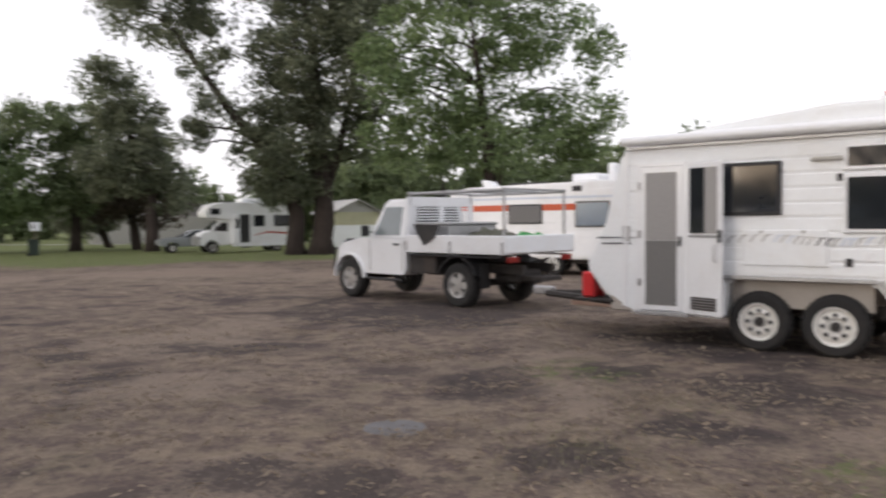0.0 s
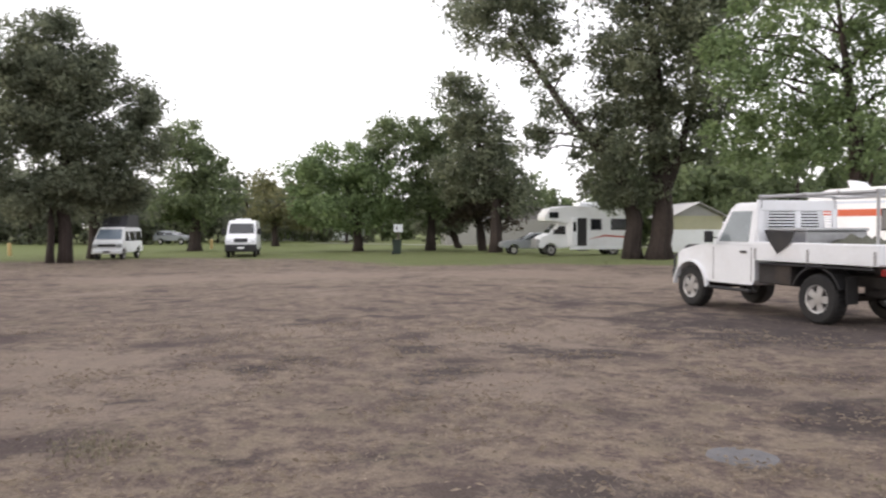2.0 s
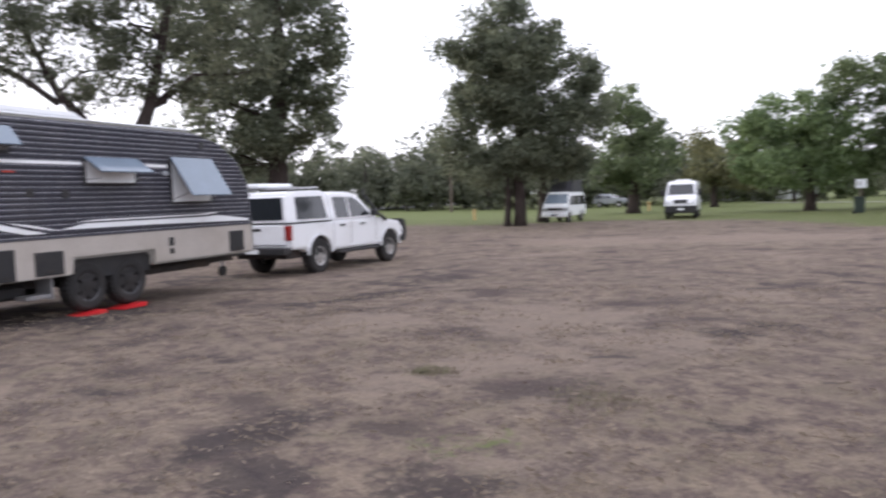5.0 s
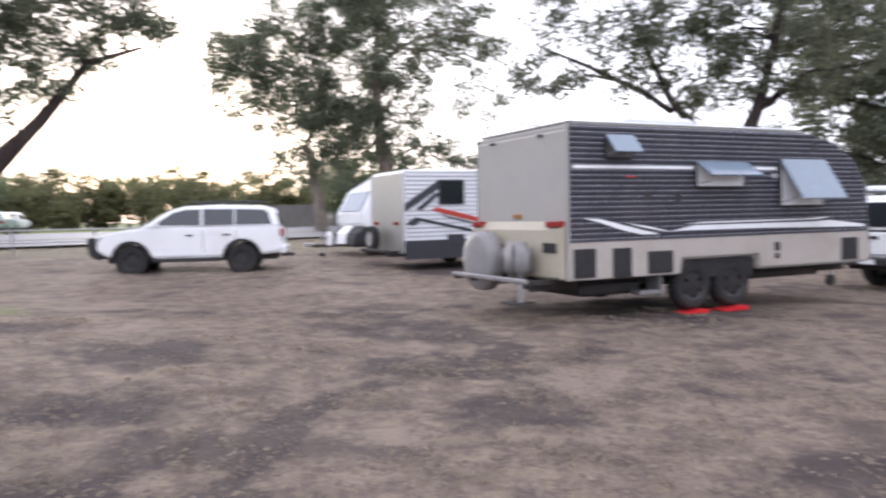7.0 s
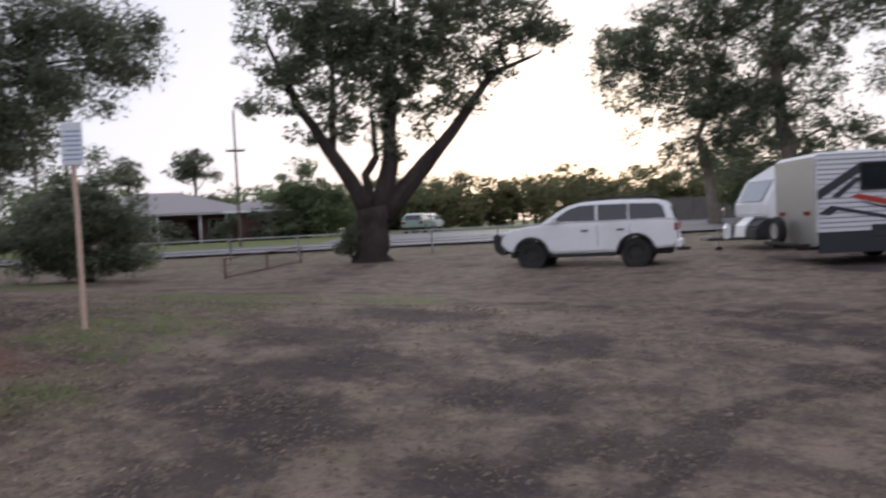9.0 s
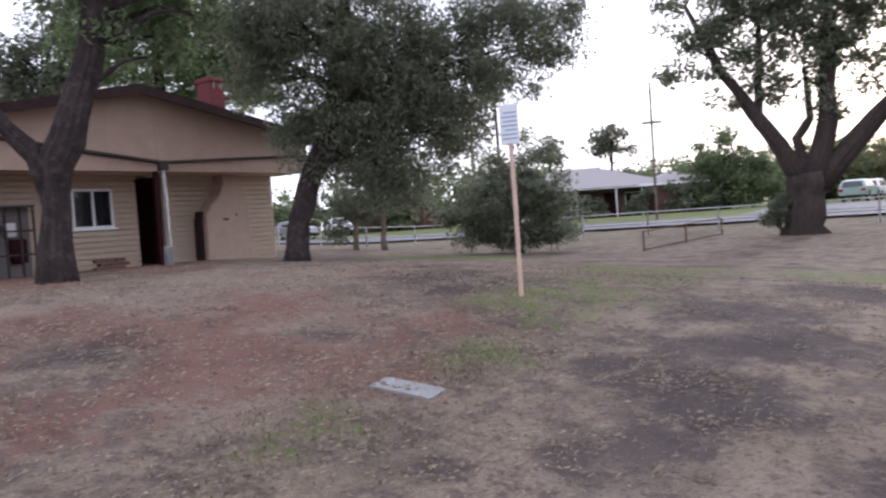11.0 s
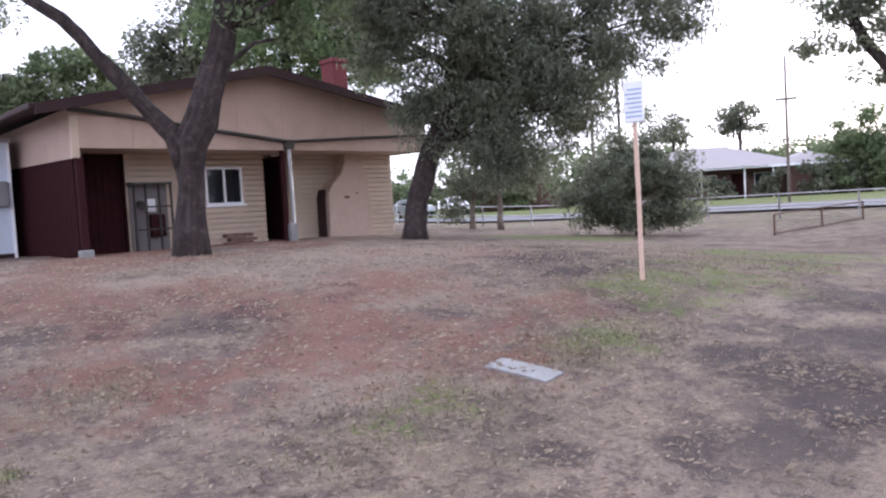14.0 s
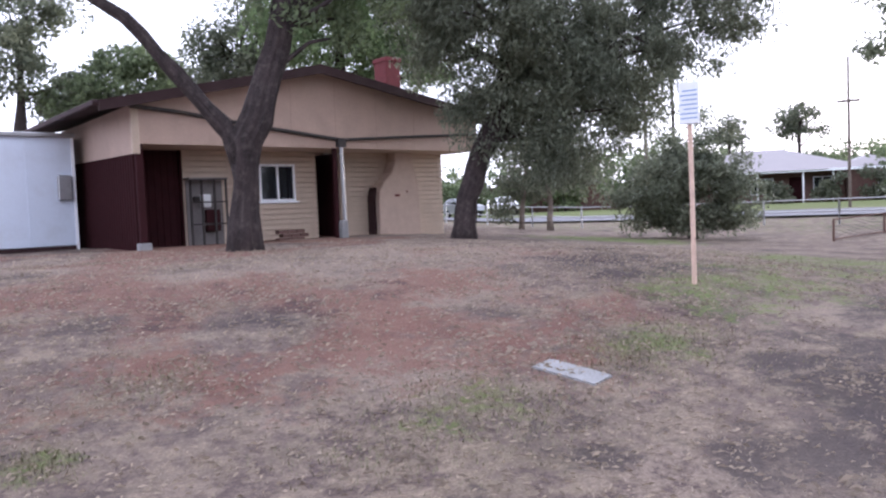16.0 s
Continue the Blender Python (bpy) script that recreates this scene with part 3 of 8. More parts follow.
def grey_caravan():
    c = thing("caravan", "slate grey ribbed caravan with beige lower panels and open windows", "caravan", heading(-12.50, -0.56, -0.56, 0.83, 0.02))
    H, Ln = 1.29, 6.3
    prof = [(0, 0.58), (0, 2.72), (0.1, 2.80), (4.6, 2.80), (5.35, 2.66), (5.9, 2.36), (6.22, 1.95), (6.34, 1.2), (6.36, 0.58), (3.68, 0.58), (3.66, 0.80), (2.08, 0.80), (2.05, 0.58)]
    caravan_body(prof, H, CREAM, c)
    side = -H
    # ribbed upper cladding follows the roof line at the front
    n = 22
    for sgn in (-1, 1):
        verts, faces = [], []
        z0, z1 = 1.12, 2.77
        for i in range(n):
            a, b = z0 + (z1 - z0) * i / n, z0 + (z1 - z0) * (i + 1) / n
            for z, d in ((a, 0.004), (a + (b - a) * 0.1, 0.028), (a + (b - a) * 0.60, 0.028), (a + (b - a) * 0.84, 0.003), (b - 0.001, 0.003)):
                xf = 6.32 - 0.06 * (z - 1.1) if z < 1.9 else (6.25 - 0.72 * (z - 1.9) if z < 2.36 else 5.88 - 1.7 * (z - 2.36) if z < 2.62 else 5.4 - 4.6 * (z - 2.62))
                verts += [(0.02, sgn * (H + d), z), (xf, sgn * (H + d), z)]
        faces = [(2 * i, 2 * i + 1, 2 * i + 3, 2 * i + 2) for i in range(5 * n - 1)]
        part("cladding", quads_object("cladding", verts, faces, SLATE), None, c, "slate grey ribbed aluminium cladding")
        for i in range(n):                             # pale strip paints the sky's glint along each rib
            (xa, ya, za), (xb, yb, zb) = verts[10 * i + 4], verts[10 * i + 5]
            part("rib_edge", boxed((xa, ya + sgn * 0.002, za - 0.004), (xb - 0.03, ya - sgn * 0.006, za + 0.003)), SLATE_GLINT, c)
    part("lower_panel", prism(nb(), [(0.01, 0.6), (0.01, 1.12), (6.3, 1.12), (6.33, 0.62), (3.70, 0.62), (3.68, 0.84), (2.06, 0.84), (2.03, 0.6)], side - 0.004, side - 0.016), BEIGE, c, "dusty beige lower panel")
    part("corner_trim", boxed((-0.012, side - 0.02, 0.58), (0.03, side + 0.03, 2.78), 0.01), CREAM, c)
    part("roof_sheet", boxed((0.05, -H + 0.02, 2.802), (4.7, H - 0.02, 2.83), 0.01), WHITE_OLD, c)
    part("stripe", boxed((0.08, side - 0.016, 2.155), (4.06, side - 0.030, 2.20)), WHITE, c)
    y = side - 0.027
    part("swoosh", panel(nb(), [(0.25, y, 1.46), (0.55, y, 1.44), (1.15, y, 1.30), (1.62, y, 1.20), (1.3, y, 1.20), (0.95, y, 1.27), (0.5, y, 1.40)], depth=0.006), WHITE, c)
    part("swoosh", panel(nb(), [(1.0, y, 1.37), (1.5, y, 1.27), (1.9, y, 1.22), (1.75, y, 1.25), (1.35, y, 1.33)], depth=0.006), WHITE, c)
    part("swoosh", panel(nb(), [(1.85, y, 1.24), (2.3, y, 1.31), (4.9, y, 1.31), (5.3, y, 1.33), (6.2, y, 1.24), (6.2, y, 1.20), (3.8, y, 1.235)], depth=0.006), WHITE, c)
    part("swoosh", panel(nb(), [(2.1, y, 1.335), (5.0, y, 1.345), (5.35, y, 1.38), (5.1, y, 1.385), (4.8, y, 1.365), (2.5, y, 1.36)], depth=0.006), WHITE, c)
    # the top-hung windows stand open
    for x0, x1, z0, z1, swing in ((0.62, 1.12, 2.28, 2.62, 0.22), (2.30, 3.35, 1.86, 2.26, 0.33), (4.10, 5.15, 1.55, 2.32, 0.42)):
        w = part("window", boxed((x0, side - 0.014, z0), (x1, side - 0.05, z1), 0.012), BLACK, c)
        part("blind", boxed((x0 + 0.05, side - 0.052, z0 + 0.04), (x1 - 0.05, side - 0.058, z1 - 0.04)), WHITE_OLD if x0 > 2 else FLYSCREEN_DARK, w, "pale blind behind the opened window")
        pane = prism(nb(), [(0, 0), (0.0, -(z1 - z0)), (0.025, -(z1 - z0)), (0.025, 0)], x0, x1, 0.008)
        ob = part("pane", pane, GLASS_BLUE, w, "pale acrylic pane hinged outwards")
        # prism draws in x-z across y: turn it to lie along the side and lift it
        ob.matrix_basis = Matrix.Translation((0, side - 0.06, z1)) @ Matrix.Rotation(-math.asin(min(0.95, swing / (z1 - z0))), 4, "X") @ Matrix(((0, 1, 0, 0), (-1, 0, 0, 0), (0, 0, 1, 0), (0, 0, 0, 1)))
        for xs in (x0 + 0.06, x1 - 0.06):
            part("stay", tube(nb(), [(xs, side - 0.05, z0 + 0.08), (xs, side - 0.06 - swing * 0.8, z1 - (z1 - z0) * 0.75)], 0.008, 5), STEEL, w)
    for x0, x1, z0, z1 in ((0.08, 0.46, 0.62, 1.03), (0.76, 1.10, 0.60, 1.02), (1.40, 1.88, 0.62, 0.95), (5.62, 6.05, 0.64, 1.02)):
        h = part("hatch", boxed((x0, side - 0.016, z0), (x1, side - 0.034, z1), 0.01), BLACK, c, "dark storage hatch")
        part("latch", boxed((x0 + (x1 - x0) * 0.4, side - 0.034, z0 + 0.04), (x0 + (x1 - x0) * 0.6, side - 0.046, z0 + 0.075)), CHASSIS, h)
    for x, z in ((1.40, 1.76), (1.98, 1.74), (4.95, 2.56)):
        part("vent_cover", boxed((x - 0.07, side - 0.016, z - 0.06), (x + 0.07, side - 0.04, z + 0.06), 0.01), BLACK, c)
    part("outlet", boxed((4.02, side - 0.016, 0.86), (4.14, side - 0.03, 1.0), 0.008), BLACK, c)
    part("outlet", boxed((4.03, side - 0.016, 0.73), (4.13, side - 0.03, 0.82), 0.008), BLACK, c)
    part("outdoor_lamp", boxed((3.95, side - 0.016, 2.02), (4.08, side - 0.05, 2.10), 0.015), CLEARLAMP, c)
    part("badge", boxed((1.0, side - 0.026, 2.03), (1.18, side - 0.029, 2.055)), REDBAND, c)
    # the rear: lower locker, lamps, two covered spare wheels on a bumper rack
    part("rear_locker", prism(nb(), [(-0.01, 0.6), (-0.12, 0.62), (-0.12, 1.3), (-0.01, 1.44)], -H + 0.02, H - 0.02, 0.02), CREAMWARM, c, "cream moulded rear lower panel")
    for s in (-1, 1):
        part("tail_lamp", boxed((-0.135, s * (H - 0.36), 1.34), (-0.02, s * (H - 0.03), 1.43), 0.012), REDLAMP, c)
        part("marker_lamp", boxed((-0.02, s * 0.75, 2.64), (-0.05, s * 0.62, 2.68), 0.008), BLACK, c)
    part("amber_marker", boxed((-0.03, -0.12, 1.47), (-0.012, 0.1, 1.53), 0.006), AMBER, c)
    part("bumper", boxed((-0.60, -1.1, 0.56), (-0.53, 1.1, 0.63), 0.015), GREYCLOTH, c)
    for yy in (-0.95, -0.3, 0.45, 1.0):
        part("bumper_arm", boxed((-0.6, yy - 0.035, 0.52), (0.05, yy + 0.035, 0.6), 0.01), CHASSIS, c)
    part("bumper_post", boxed((-0.62, -1.02, 0.3), (-0.55, -0.95, 0.56), 0.01), GREYCLOTH, c)
    part("bumper_step", boxed((-0.76, -1.06, 0.285), (-0.40, -0.7, 0.31), 0.008), CHASSIS, c)
    part("plate_bracket", boxed((-0.14, -H + 0.1, 0.98), (-0.12, -H + 0.42, 1.12), 0.004), BLACK, c)
    rc = part("rack_cover", boxed((-0.50, -0.80, 0.60), (-0.20, -0.22, 1.14), 0.10, 3), GREYCLOTH, c, "grey vinyl cover over a rear rack", True)
    for yy in (-0.66, -0.36):
        part("strap", boxed((-0.506, yy - 0.02, 0.60), (-0.498, yy + 0.02, 1.10)), CHASSIS, rc)
    for yy, r in ((0.50, 0.47),):
        bm = nb()
        lathe(bm, [(0.001, -0.16), (r - 0.12, -0.165), (r - 0.02, -0.13), (r, -0.05), (r, 0.08), (r - 0.05, 0.13), (0.001, 0.13)], 28)
        bmesh.ops.rotate(bm, cent=(0, 0, 0), matrix=Matrix.Rotation(radians(-90), 3, "Z"), verts=bm.verts)
        bmesh.ops.translate(bm, vec=(-0.33, yy, 0.84 + (0.02 if yy < 0 else -0.02)), verts=bm.verts)
        part("spare_wheel_cover", bm, GREYCLOTH, c, "grey vinyl covered spare wheel", True)
    part("skylight", prism(nb(), [(1.0, 2.83), (1.15, 2.93), (2.35, 2.93), (2.55, 2.83)], -1.2, -0.4, 0.03), WHITE, c)
    part("skylight", prism(nb(), [(3.5, 2.83), (3.6, 2.90), (4.0, 2.90), (4.1, 2.83)], -0.3, 0.3, 0.03), WHITE, c)
    part("aerial", tube(nb(), [(0.5, 0.5, 2.82), (0.4, 0.6, 2.98), (0.9, 0.45, 2.96)], 0.012, 5), BLACK, c)
    # underneath
    for s in (-1, 1):
        part("chassis_rail", boxed((-0.3, s * 0.75 - 0.04, 0.42), (6.4, s * 0.75 + 0.04, 0.57), 0.01), CHASSIS, c)
        for x in (2.38, 3.21):
            wheel(c, x, s * 1.1, 0.37, 0.24, 0.215, "six", RIMDARK, "darkvan", 0.385)
    part("wheel_well", boxed((2.06, -1.2, 0.5), (3.66, 1.2, 0.8)), BLACK, c)
    part("mudflap", boxed((1.72, -1.22, 0.28), (1.75, -0.92, 0.6)), STEEL, c)
    part("step", boxed((1.35, -1.2, 0.3), (1.72, -0.95, 0.36), 0.01), STEEL, c)
    part("water_tank", boxed((0.5, -0.9, 0.3), (1.6, 0.9, 0.5), 0.04), BLACK, c)
    part("water_tank", boxed((3.9, -0.9, 0.38), (5.6, 0.9, 0.52), 0.04), CHASSIS, c)
    part("front_stoneguard", prism(nb(), [(6.34, 0.6), (6.37, 1.2), (6.39, 1.2), (6.39, 0.6)], -H, H), CHECKER, c)
    part("axle", tube(nb(), [(2.38, -1.0, 0.4), (2.38, 1.0, 0.4)], 0.04), CHASSIS, c)
    part("axle", tube(nb(), [(3.21, -1.0, 0.4), (3.21, 1.0, 0.4)], 0.04), CHASSIS, c)
    drawbar(c, 6.3, 0.5, 1.3)
    m = c.matrix_world
    for x in (2.38, 3.21):                             # red levelling ramps under the near wheels
        r = thing("levelling_ramp", "red plastic levelling ramp under a caravan wheel", "ramp", m @ pose(x, -1.1, -0.045), "levelling ramps")
        part("wedge", prism(nb(), [(-0.30, 0.0), (0.20, 0.0), (0.20, 0.065), (0.05, 0.065), (-0.30, 0.015)], -0.24, 0.12, 0.008), REDPLASTIC, r)


grey_caravan()


def old_caravan():
    """The old white caravan beside the flat-tray ute: +x to its drawbar, seen on its left side (+y)."""
    c = thing("caravan", "old white caravan with screen door, awning and tandem wheels", "caravan", heading(3.70 + 0.62 * 1.12 + 0.78 * 0.24, 8.79 + 0.78 * 1.12 - 0.62 * 0.24, -0.78, 0.62, 0.0))
    H = 1.15
    # x = 0 lies midway between the axles
    caravan_body([(-3.4, 0.55), (-3.4, 2.55), (-3.2, 2.74), (-0.4, 2.76), (1.0, 2.62), (1.95, 2.46), (2.10, 2.36), (2.32, 1.5), (2.60, 0.92), (2.34, 0.58), (1.95, 0.34), (0.78, 0.34), (0.74, 0.82), (-0.78, 0.82), (-0.98, 0.55)], H, WHITE_OLD, c)
    me = ribs(-3.36, 2.0, 0.9, 2.38, H, 0.165, 1, 0.010)
    part("cladding", me, WHITE_OLD, c, "white aluminium cladding in wide laps")
    # awning roll along the roof edge
    bm = nb()
    lathe(bm, [(0.001, -2.0), (0.055, -2.0), (0.062, -1.9), (0.062, 3.0), (0.055, 3.1), (0.001, 3.1)], 14)
    bmesh.ops.rotate(bm, cent=(0, 0, 0), matrix=Matrix.Rotation(radians(90), 3, "Z"), verts=bm.verts)
    bmesh.ops.translate(bm, vec=(1.05 - 1.0, H + 0.07, 2.50), verts=bm.verts)
    part("awning_roll", bm, WHITE, c, "rolled awning in a white casing", True)
    part("awning_rail", boxed((-3.2, H + 0.0, 2.40), (2.0, H + 0.05, 2.43)), STEEL, c)
    part("roof_hatch", boxed((-1.9, -0.4, 2.74), (-0.75, 0.75, 2.86), 0.03), WHITE, c)
    part("roof_vent", boxed((-0.3, -0.3, 2.72), (0.3, 0.5, 2.78), 0.02), WHITE, c)
    part("hatch_seal", boxed((-1.92, 0.60, 2.862), (-0.8, 0.77, 2.878), 0.004), ORANGE, c, "faded orange hatch seal")
    # doorway: screen door shut, outer door folded back along the wall
    y = H + 0.012
    d = part("screen_door", boxed((1.27, y, 0.40), (1.81, y + 0.035, 2.18), 0.012), WHITE, c, "white framed flyscreen door, shut")
    part("screen", boxed((1.34, y + 0.036, 1.27), (1.74, y + 0.04, 2.10)), FLYSCREEN, d)
    part("screen", boxed((1.34, y + 0.036, 0.47), (1.74, y + 0.04, 1.265)), FLYSCREEN_DARK, d)
    part("handle", boxed((1.28, y + 0.036, 1.2), (1.31, y + 0.07, 1.32), 0.006), BLACK, d)
    for z in (0.7, 1.3, 1.9):
        part("hinge", boxed((1.8, y + 0.02, z), (1.84, y + 0.05, z + 0.09), 0.006), STEEL, d)
    part("door_frame", boxed((1.22, H, 0.36), (1.27, y + 0.03, 2.22)), WHITE, c)
    part("door_frame", boxed((1.81, H, 0.36), (1.86, y + 0.03, 2.22)), WHITE, c)
    part("door_frame", boxed((1.27, H, 2.18), (1.81, y + 0.03, 2.22)), WHITE, c)
    part("door_sill", boxed((1.2, H, 0.34), (1.88, y + 0.06, 0.39), 0.008), STEEL, c)
    od = part("outer_door", boxed((0.0, 0, 0.38), (0.53, 0.035, 2.20), 0.015), WHITE, c, "white outer door swung open against the wall")
    od.matrix_basis = pose(1.23, H + 0.05, 0, 0, 0, 180 - 20)
    part("window", boxed((0.07, -0.012, 1.36), (0.29, -0.002, 2.13), 0.0), GLASS, od)
    part("window_screen", boxed((0.29, -0.012, 1.36), (0.46, -0.002, 2.13), 0.0), FLYSCREEN, od)
    kv = part("kick_vent", boxed((0.09, -0.012, 0.45), (0.45, -0.002, 0.60), 0.0), CHASSIS, od, "dark louvred kick vent")
    for k in range(4):
        part("vent_slat", boxed((0.11, -0.018, 0.472 + 0.033 * k), (0.43, -0.012, 0.482 + 0.033 * k)), STEEL, kv)
    part("panel_trim", boxed((0.05, -0.008, 1.31), (0.48, -0.001, 1.335)), STEEL, od)
    part("grab_handle", tube(nb(), [(0.455, -0.01, 1.02), (0.455, -0.05, 1.05), (0.455, -0.05, 1.20), (0.455, -0.01, 1.23)], 0.010, 6), STEEL, od)
    part("lock", boxed((0.49, -0.03, 1.25), (0.52, 0.05, 1.40), 0.006), BLACK, od)
    window_part(c, 0.14, 0.95, 1.56, 2.17, H + 0.012, 1)
    w = window_part(c, -1.46, -0.48, 1.36, 2.00, H + 0.012, 1, frame=WHITE)
    window_part(c, -1.46, -0.48, 2.03, 2.32, H + 0.012, 1, frame=WHITE)
    hatch = part("hatch", boxed((-0.34, H + 0.01, 0.99), (0.56, H + 0.026, 1.40), 0.01), WHITE_OLD, c, "flush white storage hatch")
    for x in (-0.11, 0.34):
        part("latch", boxed((x, H + 0.026, 1.36), (x + 0.04, H + 0.035, 1.39)), STEEL, hatch)
    # painted swirls in the place of the maker's script
    rng = random.Random(5)
    x = 0.75
    while x > -1.9:
        z = 1.27 + 0.02 * math.sin(x * 4)
        part("swirl", panel(nb(), [(x, H + 0.027, z - 0.03), (x - 0.05, H + 0.027, z + 0.055), (x - 0.13, H + 0.027, z + 0.06), (x - 0.06, H + 0.027, z + 0.035), (x - 0.02, H + 0.027, z - 0.03)], (0, 1, 0), 0.003), STEEL if rng.random() > 0.35 else (SLATE if rng.random() > 0.5 else TANKBLUE), c)
        x -= rng.choice((0.07, 0.09, 0.13))
    part("swirl", panel(nb(), [(1.55, H + 0.012, 1.30), (2.39, H + 0.012, 1.31), (2.44, H + 0.012, 1.29)], (0, 1, 0), 0.003), SLATE, c)
    part("trim_strip", boxed((1.95, H + 0.002, 1.22), (2.35, H + 0.014, 1.235)), SLATE, c)
    part("fridge_vent", boxed((-0.54, H + 0.012, 1.92), (-0.42, H + 0.03, 2.0), 0.008), BLACK, c)
    part("fridge_vent", boxed((-0.58, H + 0.012, 1.82), (-0.49, H + 0.03, 1.89), 0.008), SLATE, c)
    part("grab_lamp", boxed((-0.49, H + 0.012, 2.14), (-0.16, H + 0.05, 2.19), 0.015), CREAM, c)
    part("outlet", boxed((-0.58, H + 0.012, 1.0), (-0.51, H + 0.03, 1.09), 0.006), BLACK, c)
    part("outlet", boxed((-0.78, H + 0.012, 1.06), (-0.68, H + 0.02, 1.16), 0.006), WHITE, c)
    part("outlet", boxed((1.96, H + 0.012, 1.25), (2.06, H + 0.02, 1.45), 0.006), STEEL, c)
    part("wheel_arch_trim", boxed((-0.82, H + 0.0, 0.82), (0.80, H + 0.035, 0.87), 0.01), STEEL, c)
    part("wheel_arch_trim", prism(nb(), [(-0.82, 0.84), (-1.02, 0.52), (-1.07, 0.52), (-0.87, 0.87)], H, H + 0.035), STEEL, c)
    part("wheel_well", boxed((-0.76, -1.0, 0.5), (0.73, 1.0, 0.83)), BEIGE, c)
    for s in (-1, 1):
        for x in (-0.4, 0.4):
            wheel(c, x, s * 1.02, 0.355, 0.23, 0.21, "steel", RIMWHITE, "oldvan")
        part("chassis_rail", boxed((-3.3, s * 0.8 - 0.03, 0.42), (2.3, s * 0.8 + 0.03, 0.56)), CHASSIS, c)
    part("axle", tube(nb(), [(0.4, -0.9, 0.34), (0.4, 0.9, 0.34)], 0.04), CHASSIS, c)
    part("axle", tube(nb(), [(-0.4, -0.9, 0.34), (-0.4, 0.9, 0.34)], 0.04), CHASSIS, c)
    part("corner_panel", prism(nb(), [(2.0, 0.42), (1.98, 2.38), (2.03, 2.36), (2.07, 0.44)], H - 0.01, H + 0.02), WHITE, c)
    part("front_skirt", boxed((1.95, -H + 0.05, 0.36), (2.25, H - 0.02, 0.60), 0.02), BEIGE, c)
    for k in range(2):
        part("jerry_can", boxed((2.52, 0.66 + 0.24 * k, 0.50), (2.70, 0.83 + 0.24 * k, 0.84), 0.025), REDPLASTIC, c, "red jerry can in a front holder")
    part("can_holder", boxed((2.2, 0.55, 0.46), (2.76, 1.14, 0.50), 0.008), CHASSIS, c)
    part("timber_chock", boxed((2.65, -0.1, 0.28), (3.35, 0.2, 0.36), 0.01), TIMBERPOST, c)
    drawbar(c, 2.4, 0.42, 1.45, jockey=False)


old_caravan()


def far_caravan():
    """White caravan with the orange band, behind the flat-tray ute."""
    c = thing("caravan", "white caravan with an orange band and rooftop air conditioner", "caravan", heading(3.6, 24.4, -0.80, 0.60))
    H = 1.2
    caravan_body([(-2.6, 0.5), (-2.6, 2.72), (-2.4, 2.8), (2.7, 2.72), (3.35, 2.55), (3.6, 1.7), (3.5, 0.5)], H, WHITE, c)
    y = H + 0.012
    part("cladding", ribs(-2.55, 3.3, 0.6, 2.6, H, 0.2, 1, 0.008), WHITE, c)
    part("band", boxed((-2.5, y, 1.95), (3.3, y + 0.008, 2.14)), ORANGE, c, "orange side band")
    part("band", boxed((-2.5, y, 2.30), (3.2, y + 0.006, 2.36)), TANKBLUE, c)
    window_part(c, -0.1, 1.1, 1.55, 2.15, y + 0.008, 1, FLYSCREEN_DARK)
    window_part(c, -2.3, -1.2, 1.45, 2.2, y + 0.008, 1, GLASS_BLUE)
    part("vent_cover", boxed((-1.4, y, 2.5), (-1.1, y + 0.02, 2.66), 0.01), BLACK, c)
    part("air_conditioner", boxed((-1.6, -0.4, 2.79), (-0.7, 0.5, 3.05), 0.06), WHITE, c)
    part("roof_hatch", boxed((0.3, -0.3, 2.77), (1.6, 0.4, 2.86), 0.03), BLACK, c)
    part("satellite_dish", prism(nb(), [(2.3, 2.74), (2.5, 2.95), (2.8, 3.02), (2.7, 2.78)], -0.3, 0.2, 0.02), WHITE, c)
    part("rooftop_mast", boxed((-2.0, -0.1, 2.79), (-1.75, 0.2, 3.35), 0.05), WHITE, c)
    for s in (-1, 1):
        for x in (-0.4, 0.4):
            wheel(c, x, s * 1.05, 0.35, 0.22, 0.2, "steel", RIMWHITE, "oldvan")
        part("chassis_rail", boxed((-2.5, s * 0.8 - 0.03, 0.36), (3.4, s * 0.8 + 0.03, 0.5)), CHASSIS, c)
    drawbar(c, 3.5, 0.42, 1.3)


far_caravan()


